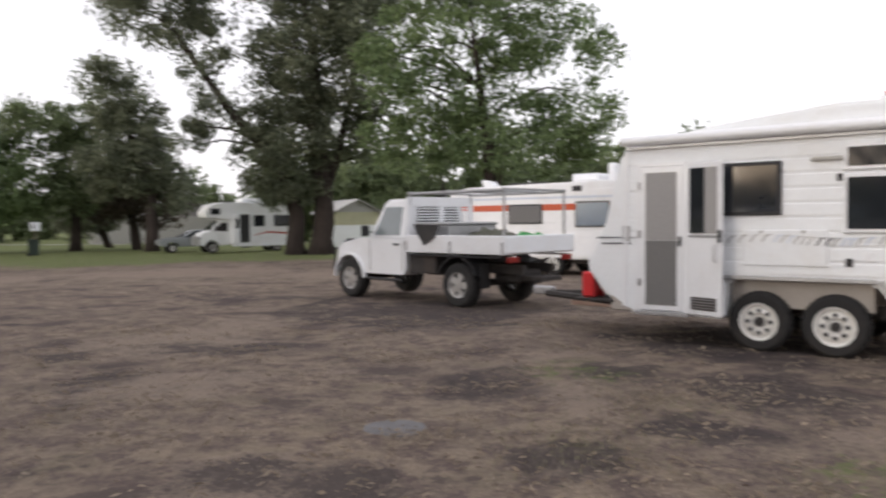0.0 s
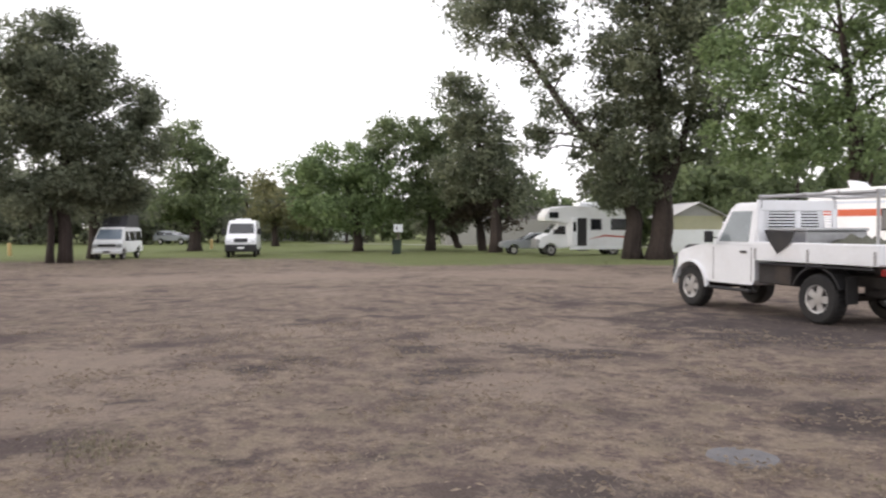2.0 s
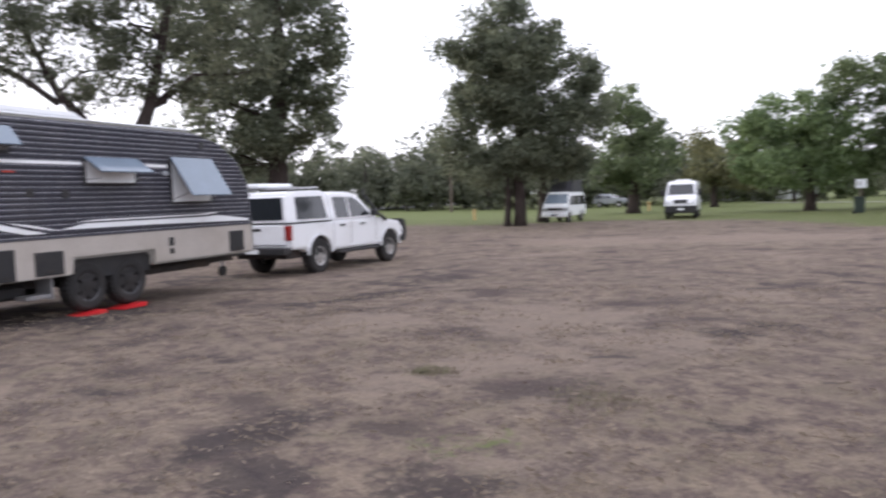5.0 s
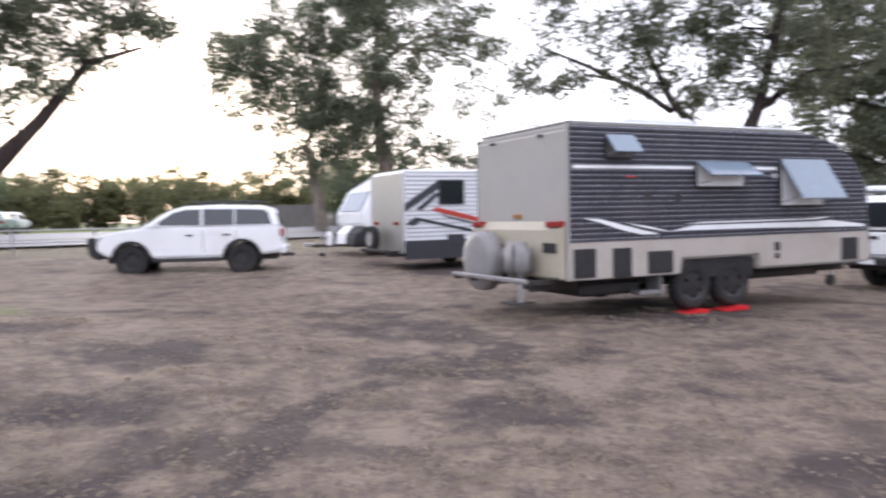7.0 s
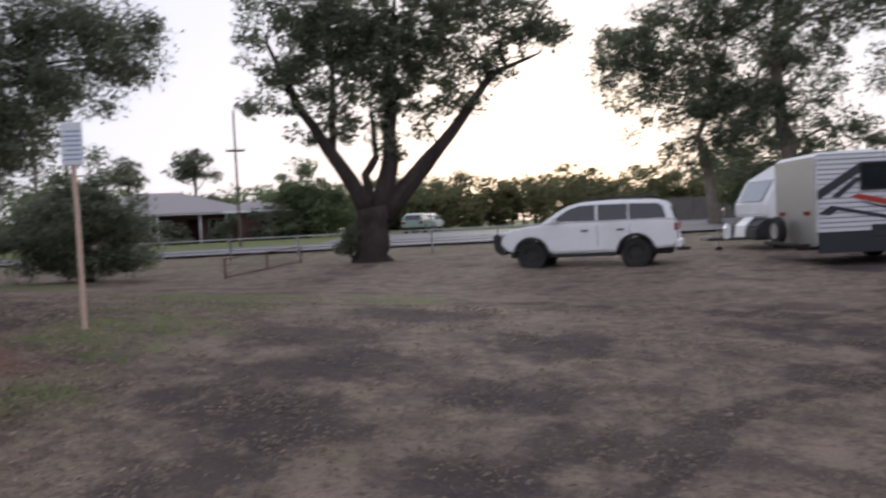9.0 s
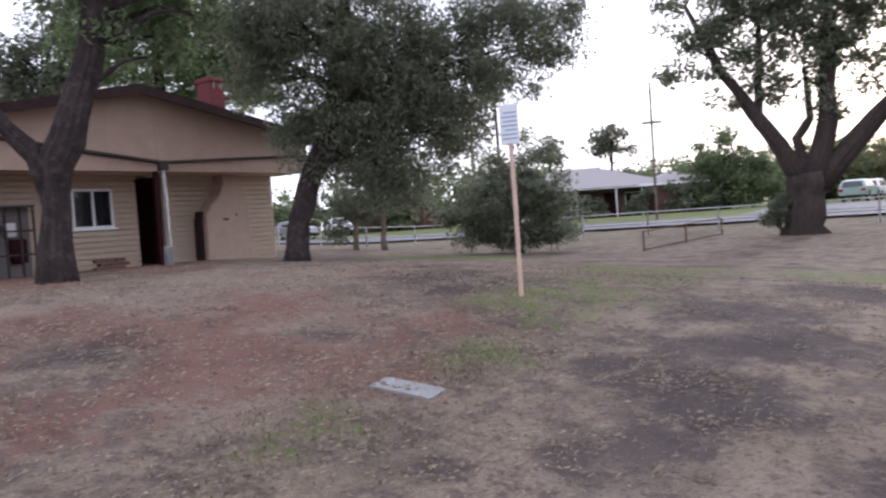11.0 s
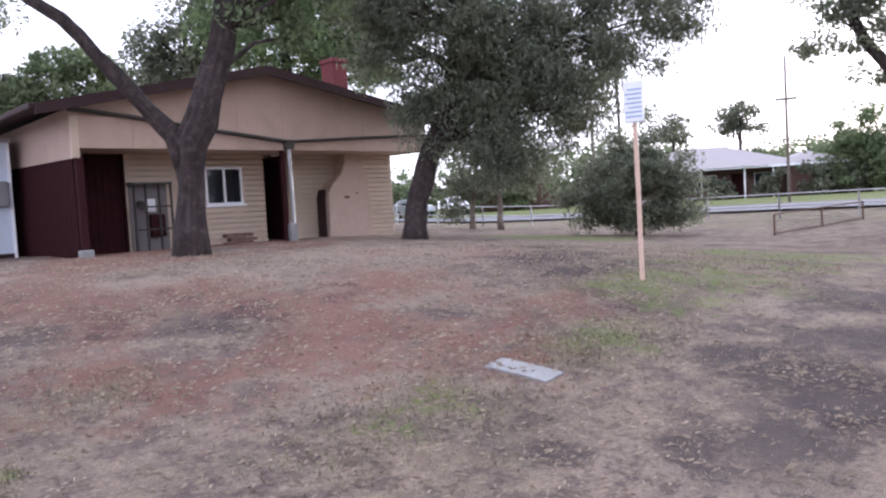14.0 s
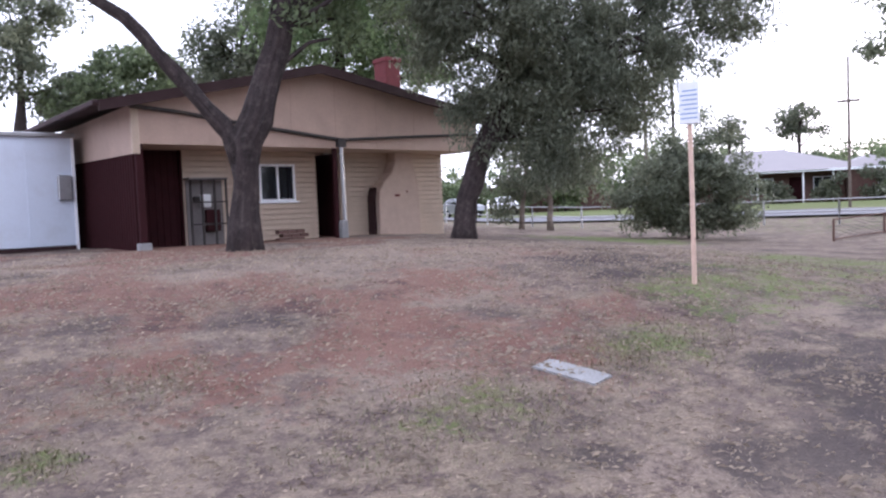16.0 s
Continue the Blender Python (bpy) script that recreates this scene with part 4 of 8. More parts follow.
def striped_caravan():
    """White ribbed caravan with black and red bands; its checker-plate rear faces the field."""
    hx, hy = -0.56, 0.83
    x, y = -21.3 - 0.83 * 1.2, -4.0 - 0.56 * 1.2
    c = thing("caravan", "white ribbed caravan with black and red bands, spare wheel behind", "caravan", heading(x, y, hx, hy, 0.12))
    H = 1.2
    caravan_body([(0, 0.45), (0, 2.6), (0.08, 2.72), (4.6, 2.72), (5.6, 2.2), (5.9, 1.2), (5.85, 0.45)], H, WHITE, c)
    part("cladding", ribs(0.04, 4.8, 0.78, 2.66, -H, 0.115, -1, 0.03), RIBWHITE, c, "white ribbed aluminium cladding")
    part("lower_panel", boxed((0.02, -H - 0.004, 0.26), (5.7, -H - 0.02, 0.78)), CHARCOAL, c, "charcoal lower panel")
    # grey bars paint the shadow line at each rib step
    for k in range(16):
        z = 0.78 + 1.88 * (k + 0.90) / 16
        part("rib_joint", boxed((0.05, -H - 0.006, z - 0.010), (4.78, -H - 0.0265, z + 0.008)), RIBSHADE, c)
    part("rear_panel", boxed((-0.02, -H + 0.02, 0.42), (-0.004, H - 0.02, 2.62)), CHECKER, c, "shiny checker-plate rear panel")
    y0 = -H - 0.032
    part("band", panel(nb(), [(0.03, y0, 1.55), (0.03, y0, 1.78), (1.05, y0, 2.42), (1.05, y0, 2.18)], depth=0.006), CHARCOAL, c)
    part("band", panel(nb(), [(0.35, y0, 1.62), (0.55, y0, 1.60), (1.12, y0, 2.06), (0.95, y0, 2.08)], depth=0.006), CHARCOAL, c)
    part("band", panel(nb(), [(0.03, y0, 1.22), (0.35, y0, 1.42), (2.4, y0, 0.98), (2.1, y0, 0.96), (0.5, y0, 1.30), (0.3, y0, 1.18)], depth=0.006), CHARCOAL, c)
    part("band", panel(nb(), [(0.8, y0, 1.60), (1.0, y0, 1.68), (3.3, y0, 1.14), (3.3, y0, 1.02), (1.6, y0, 1.40)], depth=0.006), REDBAND, c)
    part("band", panel(nb(), [(1.0, y0, 1.50), (3.3, y0, 0.98), (3.3, y0, 0.92), (1.4, y0, 1.36)], depth=0.006), CHARCOAL, c)
    w = window_part(c, 1.05, 1.85, 1.75, 2.44, -H - 0.03, -1, GLASS, BLACK)
    window_part(c, 2.45, 2.95, 1.78, 2.15, -H - 0.03, -1, GLASS, BLACK)
    part("hatch", boxed((1.3, -H - 0.02, 0.62), (1.85, -H - 0.035, 0.92), 0.01), CHARCOAL, c)
    part("bumper", boxed((-0.45, -1.0, 0.45), (-0.37, 1.0, 0.54), 0.015), CHASSIS, c)
    for yy in (-0.8, 0.8):
        part("bumper_arm", boxed((-0.4, yy - 0.04, 0.42), (0.2, yy + 0.04, 0.5)), CHASSIS, c)
    for yy in (-0.75, 0.75):
        part("tail_lamp", boxed((-0.05, yy - 0.16, 1.2), (-0.02, yy + 0.16, 1.3), 0.008), REDLAMP, c)
    sp = wheel(c, -0.3, -0.02, 0.37, 0.22, 0.2, "six", ALLOY, "greyvan", 0.82, "spare wheel on the rear bumper")
    sp.matrix_basis = pose(-0.3, 0.4, 0.82, 0, 0, -90)
    for s in (-1, 1):
        for xx in (2.5, 3.3):
            wheel(c, xx, s * 1.05, 0.37, 0.24, 0.215, "six", ALLOY, "greyvan")
        part("chassis_rail", boxed((-0.3, s * 0.75 - 0.03, 0.33), (5.8, s * 0.75 + 0.03, 0.44)), CHASSIS, c)
    part("skylight", boxed((1.0, -0.4, 2.72), (1.8, 0.4, 2.80), 0.03), WHITE, c)
    drawbar(c, 5.8, 0.45, 1.3)


striped_caravan()


def towed_caravan():
    """The caravan hitched to the white wagon; +x to the drawbar."""
    c = thing("caravan", "white caravan with a raked nose, hitched to a wagon", "caravan", heading(-28.2, -5.2, 0.60, -0.80, 0.18))
    H = 1.2
    caravan_body([(-3.2, 0.5), (-3.2, 2.7), (-3.1, 2.78), (0.9, 2.78), (1.75, 2.30), (2.2, 1.52), (2.2, 1.15), (2.0, 0.98), (1.7, 0.55)], H, WHITE, c)
    part("cladding", ribs(-3.1, 0.9, 0.9, 2.6, H, 0.16, 1, 0.010), WHITE, c)
    part("front_window", panel(nb(), [(1.80, -0.9, 2.26), (1.80, 0.9, 2.26), (2.19, 0.9, 1.60), (2.19, -0.9, 1.60)], (0.87, 0, 0.5), 0.02), GLASS_BLUE, c)
    part("front_boot", prism(nb(), [(0.9, 0.42), (0.95, 0.98), (2.15, 1.06), (2.50, 0.80), (2.55, 0.42)], -H - 0.02, H + 0.02, 0.06), BLACK, c, "black cover over the front boot")
    part("front_guard", prism(nb(), [(2.53, 0.45), (2.47, 0.82), (2.2, 1.08), (2.22, 1.11), (2.51, 0.85), (2.58, 0.45)], -0.4, 0.4, 0.01), WHITE, c, "white curved front guard")
    for z, x0, x1 in ((1.85, 0.8, 1.3), (1.5, 0.3, 1.2)):
        part("swoosh", panel(nb(), [(x0, H + 0.012, z), (x1, H + 0.012, z + 0.03), (x1 - 0.05, H + 0.012, z + 0.06), (x0 + 0.1, H + 0.012, z + 0.03)], (0, 1, 0), 0.005), CHARCOAL, c)
    window_part(c, -1.4, -0.4, 1.6, 2.2, H + 0.012, 1)
    for s in (-1, 1):
        for xx in (-1.4, -0.6):
            wheel(c, xx, s * 1.05, 0.36, 0.23, 0.21, "six", ALLOY, "greyvan")
        part("chassis_rail", boxed((-3.1, s * 0.75 - 0.03, 0.38), (2.4, s * 0.75 + 0.03, 0.5)), CHASSIS, c)
    part("gas_bottle", tube(nb(), [(3.05, 0.25, 0.45), (3.05, 0.25, 0.80), (3.05, 0.25, 0.92)], [0.12, 0.12, 0.05], 12), WHITE, c, "white gas bottle on the drawbar")
    drawbar(c, 2.4, 0.45, 1.2)


towed_caravan()


# ---- trees ----
def leaf_cloud(name, clumps, per, size, material, rng, droop=0.4, narrow=0.45, weights=None):
    """Many small leaves, gathered in clumps (centre, radius)."""
    c = np.array([[*p, r] for p, r in clumps])
    n = len(c) * per
    idx = np.repeat(np.arange(len(c)), per)
    off = rng.normal(size=(n, 3))
    off *= (rng.random(n) ** 0.45 / np.linalg.norm(off, axis=1))[:, None]
    pos = c[idx, :3] + off * c[idx, 3:4] * np.array([1, 1, 0.72])
    u = rng.normal(size=(n, 3))
    u[:, 2] -= droop
    u /= np.linalg.norm(u, axis=1)[:, None]
    v = np.cross(u, rng.normal(size=(n, 3)))
    v /= np.linalg.norm(v, axis=1)[:, None] + 1e-9
    s = size * (0.6 + 0.8 * rng.random(n))[:, None]
    a, b = u * s * 0.5, v * s * 0.5 * narrow
    w = np.cross(u, v) * s * 0.12
    verts = np.stack([pos - a, pos + b + w, pos + a, pos - b + w], 1).reshape(-1, 3)
    me = bpy.data.meshes.new(name)
    me.vertices.add(4 * n)
    me.vertices.foreach_set("co", verts.ravel().astype(np.float32))
    me.loops.add(4 * n)
    me.loops.foreach_set("vertex_index", np.arange(4 * n, dtype=np.int32))
    me.polygons.add(n)
    me.polygons.foreach_set("loop_start", np.arange(0, 4 * n, 4, dtype=np.int32))
    me.update(calc_edges=True)
    me.materials.append(material)
    return me


def furrowed(bm, path, radii, seg=36):
    """A stem with ridged bark: the radius wavers round the girth and slowly along it."""
    rings, run = [], 0.0
    for i, p in enumerate(path):
        d = (path[min(i + 1, len(path) - 1)] - path[max(i - 1, 0)]).normalized()
        u = d.cross(Vector((0.31, 0.93, 0.17))).normalized()
        w = d.cross(u)
        run += (p - path[i - 1]).length if i else 0
        ring_ = []
        for k in range(seg):
            a = 2 * math.pi * k / seg
            q = 1 + 0.16 * noise.noise(Vector((math.cos(a) * 2.3, math.sin(a) * 2.3, run * 0.5))) + (0.05 if k % 3 else -0.10) + 0.13 * noise.noise(Vector((math.cos(a) * 6, math.sin(a) * 6, run * 1.7)))
            ring_.append(bm.verts.new(p + (u * math.cos(a) + w * math.sin(a)) * radii[i] * q))
        rings.append(ring_)
    for a, b in zip(rings, rings[1:]):
        for k in range(seg):
            bm.faces.new((a[k], a[(k + 1) % seg], b[(k + 1) % seg], b[k]))
    bm.faces.new(rings[0][::-1]), bm.faces.new(rings[-1])


def bend(p, q, rng, k=4, sway=0.12):
    """Points from p to q with a natural crook."""
    p, q = Vector(p), Vector(q)
    d = (q - p).length
    out = [p]
    for i in range(1, k):
        t = i / k
        out.append(p.lerp(q, t) + Vector(rng.normal(size=3)) * d * sway * 0.4 + Vector((0, 0, d * sway * math.sin(math.pi * t))))
    return out + [q]


def tree(label, az, d, blobs, trunk, scale_px, leaf=L_GUM, bark=BARK, leaf_size=0.3, per=60, density=1.0, clump=0.75, limbs=14, seed=1, droop=0.5, narrow=0.45, side=0.0, name="tree", hollow=0.35, depth=0.9, group=""):
    """A tree at az, d. trunk: (points (lateral, height), radii) of the stem; blobs: crown masses (lateral, height, half width, half height), all in metres,
    lateral to the right as seen from the field's middle; depth: the masses' depth as a share of their width."""
    rng = np.random.default_rng(seed)
    x, y, z = spot(az, d, side)
    a = radians(az)
    right, ahead = Vector((math.cos(a), math.sin(a), 0)), Vector((-math.sin(a), math.cos(a), 0))
    t = thing(name, label, "tree" if name != "bush" else "bush", Matrix.Translation((x, y, z)), group)

    def place(l, h, f=0.0):
        return right * l + ahead * f + Vector((0, 0, h))

    stems = trunk if isinstance(trunk[0][0][0], tuple) else [trunk]
    bm, joints = nb(), []
    for pts, radii in stems:
        pp = [place(*p) for p in pts]
        fine, rr = [], []
        for i in range(len(pp) - 1):
            for k in range(3):
                s = k / 3
                w = Vector(rng.normal(size=3)) * radii[i] * (0.10 if i or k else 0)
                w.z = 0
                fine.append(pp[i].lerp(pp[i + 1], s) + w)
                rr.append((radii[i] * (1 - s) + radii[i + 1] * s) * (1 + 0.08 * rng.normal()))
        fine.append(pp[-1]), rr.append(radii[-1])
        fine[0].z -= 0.25
        if pts[0][1] <= 0.05:
            rr[0] *= 1.35
        furrowed(bm, fine, rr)
        joints += [(p, r) for p, r in zip(fine, rr) if p.z > 0.22 * max(q.z for q in fine)]
    clumps = []
    for l, h, rw, rh, *more in blobs:
        dep = rw * depth
        dens = more[0] if more else 1.0
        k = max(3, int(density * dens * 4.6 * (rw * rh * dep) ** 0.66 / clump ** 1.7))
        ctr = place(l, h - z)
        for _ in range(k):
            v = rng.normal(size=3)
            v *= (hollow + (1 - hollow) * rng.random() ** 0.6) / np.linalg.norm(v)
            p = ctr + right * (v[0] * rw) + ahead * (v[1] * dep) + Vector((0, 0, v[2] * rh))
            if p.z > 0.3:
                clumps.append((p, clump * (0.6 + 1.0 * rng.random())))
    # limbs reach from the stems to some of the clumps
    order = rng.permutation(len(clumps))[:limbs]
    if joints:
        for i in order:
            c = clumps[i][0]
            p, r = min(joints, key=lambda j: (j[0] - c).length + (3.0 if j[0].z > c.z - 0.3 else 0))
            r0 = min(r * 0.55, 0.035 + 0.02 * (c - p).length)
            tube(bm, bend(p, c, rng), [r0, r0 * 0.8, r0 * 0.6, r0 * 0.4, r0 * 0.2], 6)
        part("trunk", bm, bark, t, smooth=True)
    else:
        bm.free()
    me = leaf_cloud("crown", clumps, int(per * 1.25), leaf_size * 0.85, leaf, rng, droop, narrow)
    part("crown", me, None, t)
    return t


def px(t_az, hor, d, cx, list_px, f=1373.0):
    """Turns crown masses given as view angles into metres round the stem."""
    k = d / f
    return [((x - cx) * k, 1.55 + (hor - y) * k, rx * k, ry * k, *m) for x, y, rx, ry, *m in list_px]


# the great gum beside the motorhome: two stems and a leaning limb
K = 44 / 1373
tree("huge dark gum tree with two thick trunks and a leaning limb", 9.1, 44,
     px(0, 400, 44, 560, [(310, 30, 110, 70), (250, 20, 60, 40, 0.7), (380, 110, 60, 60, 0.7), (560, 90, 130, 110), (520, 260, 90, 110), (490, 320, 45, 50), (640, 150, 80, 100), (480, -80, 200, 110), (650, -60, 120, 110), (640, 40, 90, 80), (540, 330, 40, 40, 0.7), (545, 190, 70, 60), (610, 240, 50, 70), (640, 260, 40, 40, 0.7), (400, 210, 50, 40, 0.7), (350, 250, 40, 40, 0.6)]),
     [([(-0.9, 0.0), (-0.8, 2.0), (-1.6, 5.0), (-4.4, 8.0), (-7.0, 12.0)], [0.50, 0.40, 0.32, 0.24, 0.10]),
      ([(0.5, 0.0), (0.7, 2.6), (0.4, 6.5), (0.2, 11.0), (-0.5, 16.0)], [0.62, 0.52, 0.42, 0.28, 0.1]),
      ([(0.6, 2.8), (1.5, 5.6), (2.4, 9.5), (2.8, 13.0)], [0.28, 0.22, 0.16, 0.06])],
     1, L_GUM, BARK, 0.32, 90, 1.1, 0.85, 40, 11)
tree("broad fresh green tree behind the parked caravans", -3.4, 35,
     px(0, 392, 35, 870, [(850, 60, 170, 100), (800, 190, 130, 80), (990, 110, 105, 110), (900, 262, 170, 55), (850, -50, 150, 80), (720, 240, 60, 60), (1060, 190, 55, 70, 0.7), (1010, 250, 70, 45), (700, 110, 60, 80)]),
     ([(0.4, 0.0), (0.5, 3.0), (0.2, 6.0), (-0.4, 11.0)], [0.38, 0.3, 0.22, 0.06]), 1, L_GREEN, BARK, 0.30, 72, 0.95, 0.8, 30, 12)
# row of trees along the far lawn
tree("tall grey-green gum in the far row", 20.2, 58, px(0, 403, 58, 960, [(905, 185, 55, 55), (930, 240, 60, 55), (960, 300, 60, 60), (900, 310, 50, 60), (985, 350, 45, 40)]),
     ([(0.0, 0.0), (0.1, 3.5), (-0.8, 7.0), (-2.0, 10.0)], [0.42, 0.34, 0.22, 0.08]), 1, L_GUM, BARK, 0.42, 60, 1.25, 0.9, 16, 13)
tree("dark bushy tree in the far row", 21.5, 63, px(0, 403, 63, 940, [(950, 330, 50, 60), (915, 370, 50, 40), (985, 380, 35, 35)]),
     ([(0.4, 0.0), (0.0, 3.0), (-0.2, 6.0)], [0.35, 0.26, 0.1]), 1, L_BROWN, BARK, 0.42, 55, 1.25, 0.9, 12, 14)
tree("mid green tree with a rounded crown", 25.0, 63, px(0, 403, 63, 845, [(790, 260, 65, 55), (845, 300, 50, 60), (830, 360, 65, 45), (870, 250, 40, 50)]),
     ([(0.0, 0.0), (0.1, 3.0), (-1.2, 6.0)], [0.36, 0.28, 0.1]), 1, L_MID, BARK, 0.42, 60, 1.25, 0.9, 14, 15)
tree("fresh green spreading tree on the far lawn", 30.3, 62, px(0, 403, 62, 718, [(690, 305, 70, 48), (640, 330, 45, 48), (745, 335, 65, 55), (700, 375, 95, 32), (610, 300, 20, 18, 0.7)]),
     ([(0.0, 0.0), (0.0, 2.6), (-0.7, 5.0)], [0.34, 0.28, 0.1]), 1, L_GREEN, BARK, 0.42, 62, 1.25, 0.9, 14, 16)
tree("low dark tree behind the far row", 22.9, 70, px(0, 403, 70, 900, [(890, 375, 50, 35), (870, 400, 45, 25)]),
     ([(0.0, 0.0), (-0.6, 1.5), (-0.9, 3.0)], [0.3, 0.25, 0.1]), 1, L_DARK, BARK, 0.42, 50, 1.25, 0.9, 10, 17)
# dense dark tree by the camper van
tree("dense dark olive tree beside the camper van", 49.85, 46, px(0, 403, 46, 205, [(166, 127, 55, 58), (213, 172, 87, 56), (110, 152, 44, 31), (315, 212, 44, 48), (161, 252, 78, 56), (282, 292, 73, 58), (199, 342, 73, 37), (101, 312, 46, 51), (254, 132, 32, 37), (338, 202, 22, 26), (115, 232, 36, 28), (310, 352, 46, 28), (199, 87, 32, 26), (222, 242, 73, 56), (180, 192, 73, 56), (245, 342, 82, 42), (143, 362, 55, 28), (329, 262, 36, 37)]),
     [([(0.0, 0.0), (-0.1, 3.0), (0.2, 7.0), (-0.8, 11.0)], [0.32, 0.28, 0.22, 0.08]), ([(-0.75, 0.0), (-0.6, 2.0), (-0.9, 5.0)], [0.2, 0.17, 0.08])], 1, L_GUM, BARK, 0.28, 95, 1.6, 0.74, 20, 18, hollow=0.12)
tree("dark tree behind the camper van", 48.2, 52, px(0, 403, 52, 250, [(255, 350, 60, 40), (225, 330, 40, 40)]),
     ([(0.0, 0.0), (0.1, 2.2), (0.3, 5.0)], [0.34, 0.28, 0.1]), 1, L_DARK, BARK, 0.36, 60, 1.0, 0.8, 12, 19)
tree("mid green tree behind the white van", 41.8, 66, px(0, 403, 66, 435, [(425, 258, 42, 34), (440, 300, 50, 34), (440, 355, 78, 45), (395, 375, 40, 30), (480, 300, 22, 22, 0.7)]),
     ([(0.0, 0.0), (0.1, 2.2), (0.0, 6.5)], [0.5, 0.4, 0.12]), 1, L_MID, BARK, 0.42, 65, 1.25, 0.9, 14, 20)
tree("sparse tree beyond the white van", 36.3, 80, px(0, 403, 80, 560, [(530, 318, 20, 16, 0.7), (560, 365, 60, 40), (600, 385, 40, 25)]),
     ([(0.0, 0.0), (-0.2, 3.0), (-1.0, 5.0)], [0.3, 0.2, 0.08]), 1, L_SUN, BARK, 0.5, 50, 0.9, 1.0, 10, 21)
# behind the grey caravan and the dual-cab
tree("tall leafy gum behind the dual-cab", 67.0, 36, px(0, 358, 36, 700, [(720, 70, 95, 80), (640, 140, 110, 60), (715, 230, 90, 65), (590, 50, 75, 70), (760, 160, 60, 50), (640, 270, 80, 50), (680, -60, 150, 80), (780, 110, 40, 34), (560, 200, 40, 40, 0.6)]),
     [([(0.0, 0.0), (-0.2, 3.0), (0.3, 8.0), (0.0, 13.0)], [0.5, 0.42, 0.3, 0.08])], 1, L_GUM, BARK, 0.30, 85, 1.3, 0.78, 30, 22)
tree("wispy tall gum with bare limbs above the caravan", 76.0, 29, px(0, 372, 29, 1330, [(960, 110, 50, 40, 0.8), (1050, 50, 85, 45, 0.8), (1180, 50, 90, 55, 0.8), (1290, 70, 80, 75), (1400, 60, 95, 80), (1150, 165, 50, 26, 0.6), (1230, 190, 50, 24, 0.6), (1340, -60, 260, 70), (1100, -40, 160, 60), (1480, 100, 70, 80), (1420, 170, 50, 40), (1232, 90, 95, 85), (1320, 150, 60, 60), (1180, 140, 50, 40, 0.8), (1000, 130, 80, 36, 0.8), (1100, 110, 60, 40, 0.7), (1260, 170, 60, 40, 0.8), (1370, 190, 60, 40, 0.8)]),
     [([(0.0, 0.0), (-0.6, 3.0), (0.2, 5.0), (1.0, 8.5), (1.4, 11.0)], [0.36, 0.28, 0.22, 0.14, 0.05]), ([(-0.5, 2.8), (-2.6, 5.5), (-4.0, 8.6)], [0.2, 0.14, 0.05]), ([(-2.6, 5.4), (-5.5, 7.0), (-7.5, 8.0)], [0.1, 0.07, 0.03])],
     1, L_DARK, BARK, 0.22, 58, 0.92, 0.6, 36, 23)
tree("big weeping gum behind the white wagon and caravans", 104.0, 46, px(0, 384, 46, 620, [(480, 90, 100, 60), (430, 165, 62, 52), (550, 190, 90, 55), (640, 110, 110, 80), (720, 30, 120, 60), (790, 110, 55, 60), (600, 290, 62, 60), (760, 230, 40, 60, 0.8), (440, 230, 24, 40, 0.6), (500, 240, 24, 36, 0.6), (600, -50, 230, 80), (650, 240, 50, 50), (810, 190, 30, 50, 0.6), (440, 110, 60, 60), (520, 150, 60, 60), (690, 160, 60, 80), (580, 60, 90, 60), (850, 60, 50, 60, 0.8), (400, 130, 30, 40, 0.7), (560, 250, 60, 60), (620, 220, 70, 60), (520, 300, 40, 40, 0.8), (700, 280, 40, 60, 0.8), (780, 300, 30, 50, 0.7), (830, 260, 26, 60, 0.6), (870, 150, 30, 60, 0.7)]),
     [([(-2.0, 0.0), (-2.1, 2.0), (-2.7, 5.0), (-1.0, 10.0)], [0.32, 0.26, 0.2, 0.08]), ([(2.0, 0.0), (1.8, 4.0), (1.4, 8.0), (1.6, 13.0)], [0.5, 0.4, 0.3, 0.08])],
     1, L_GUM, BARK_PALE, 0.27, 72, 0.95, 0.75, 34, 24, droop=1.0)
tree("low dark tree behind the far fence", 101.5, 52, px(0, 384, 52, 620, [(590, 320, 85, 55), (690, 330, 60, 50), (530, 350, 40, 35)]),
     ([(0.0, 0.0), (0.2, 2.0), (0.0, 4.0)], [0.3, 0.22, 0.1]), 1, L_MID, BARK, 0.36, 70, 1.0, 0.85, 12, 25)
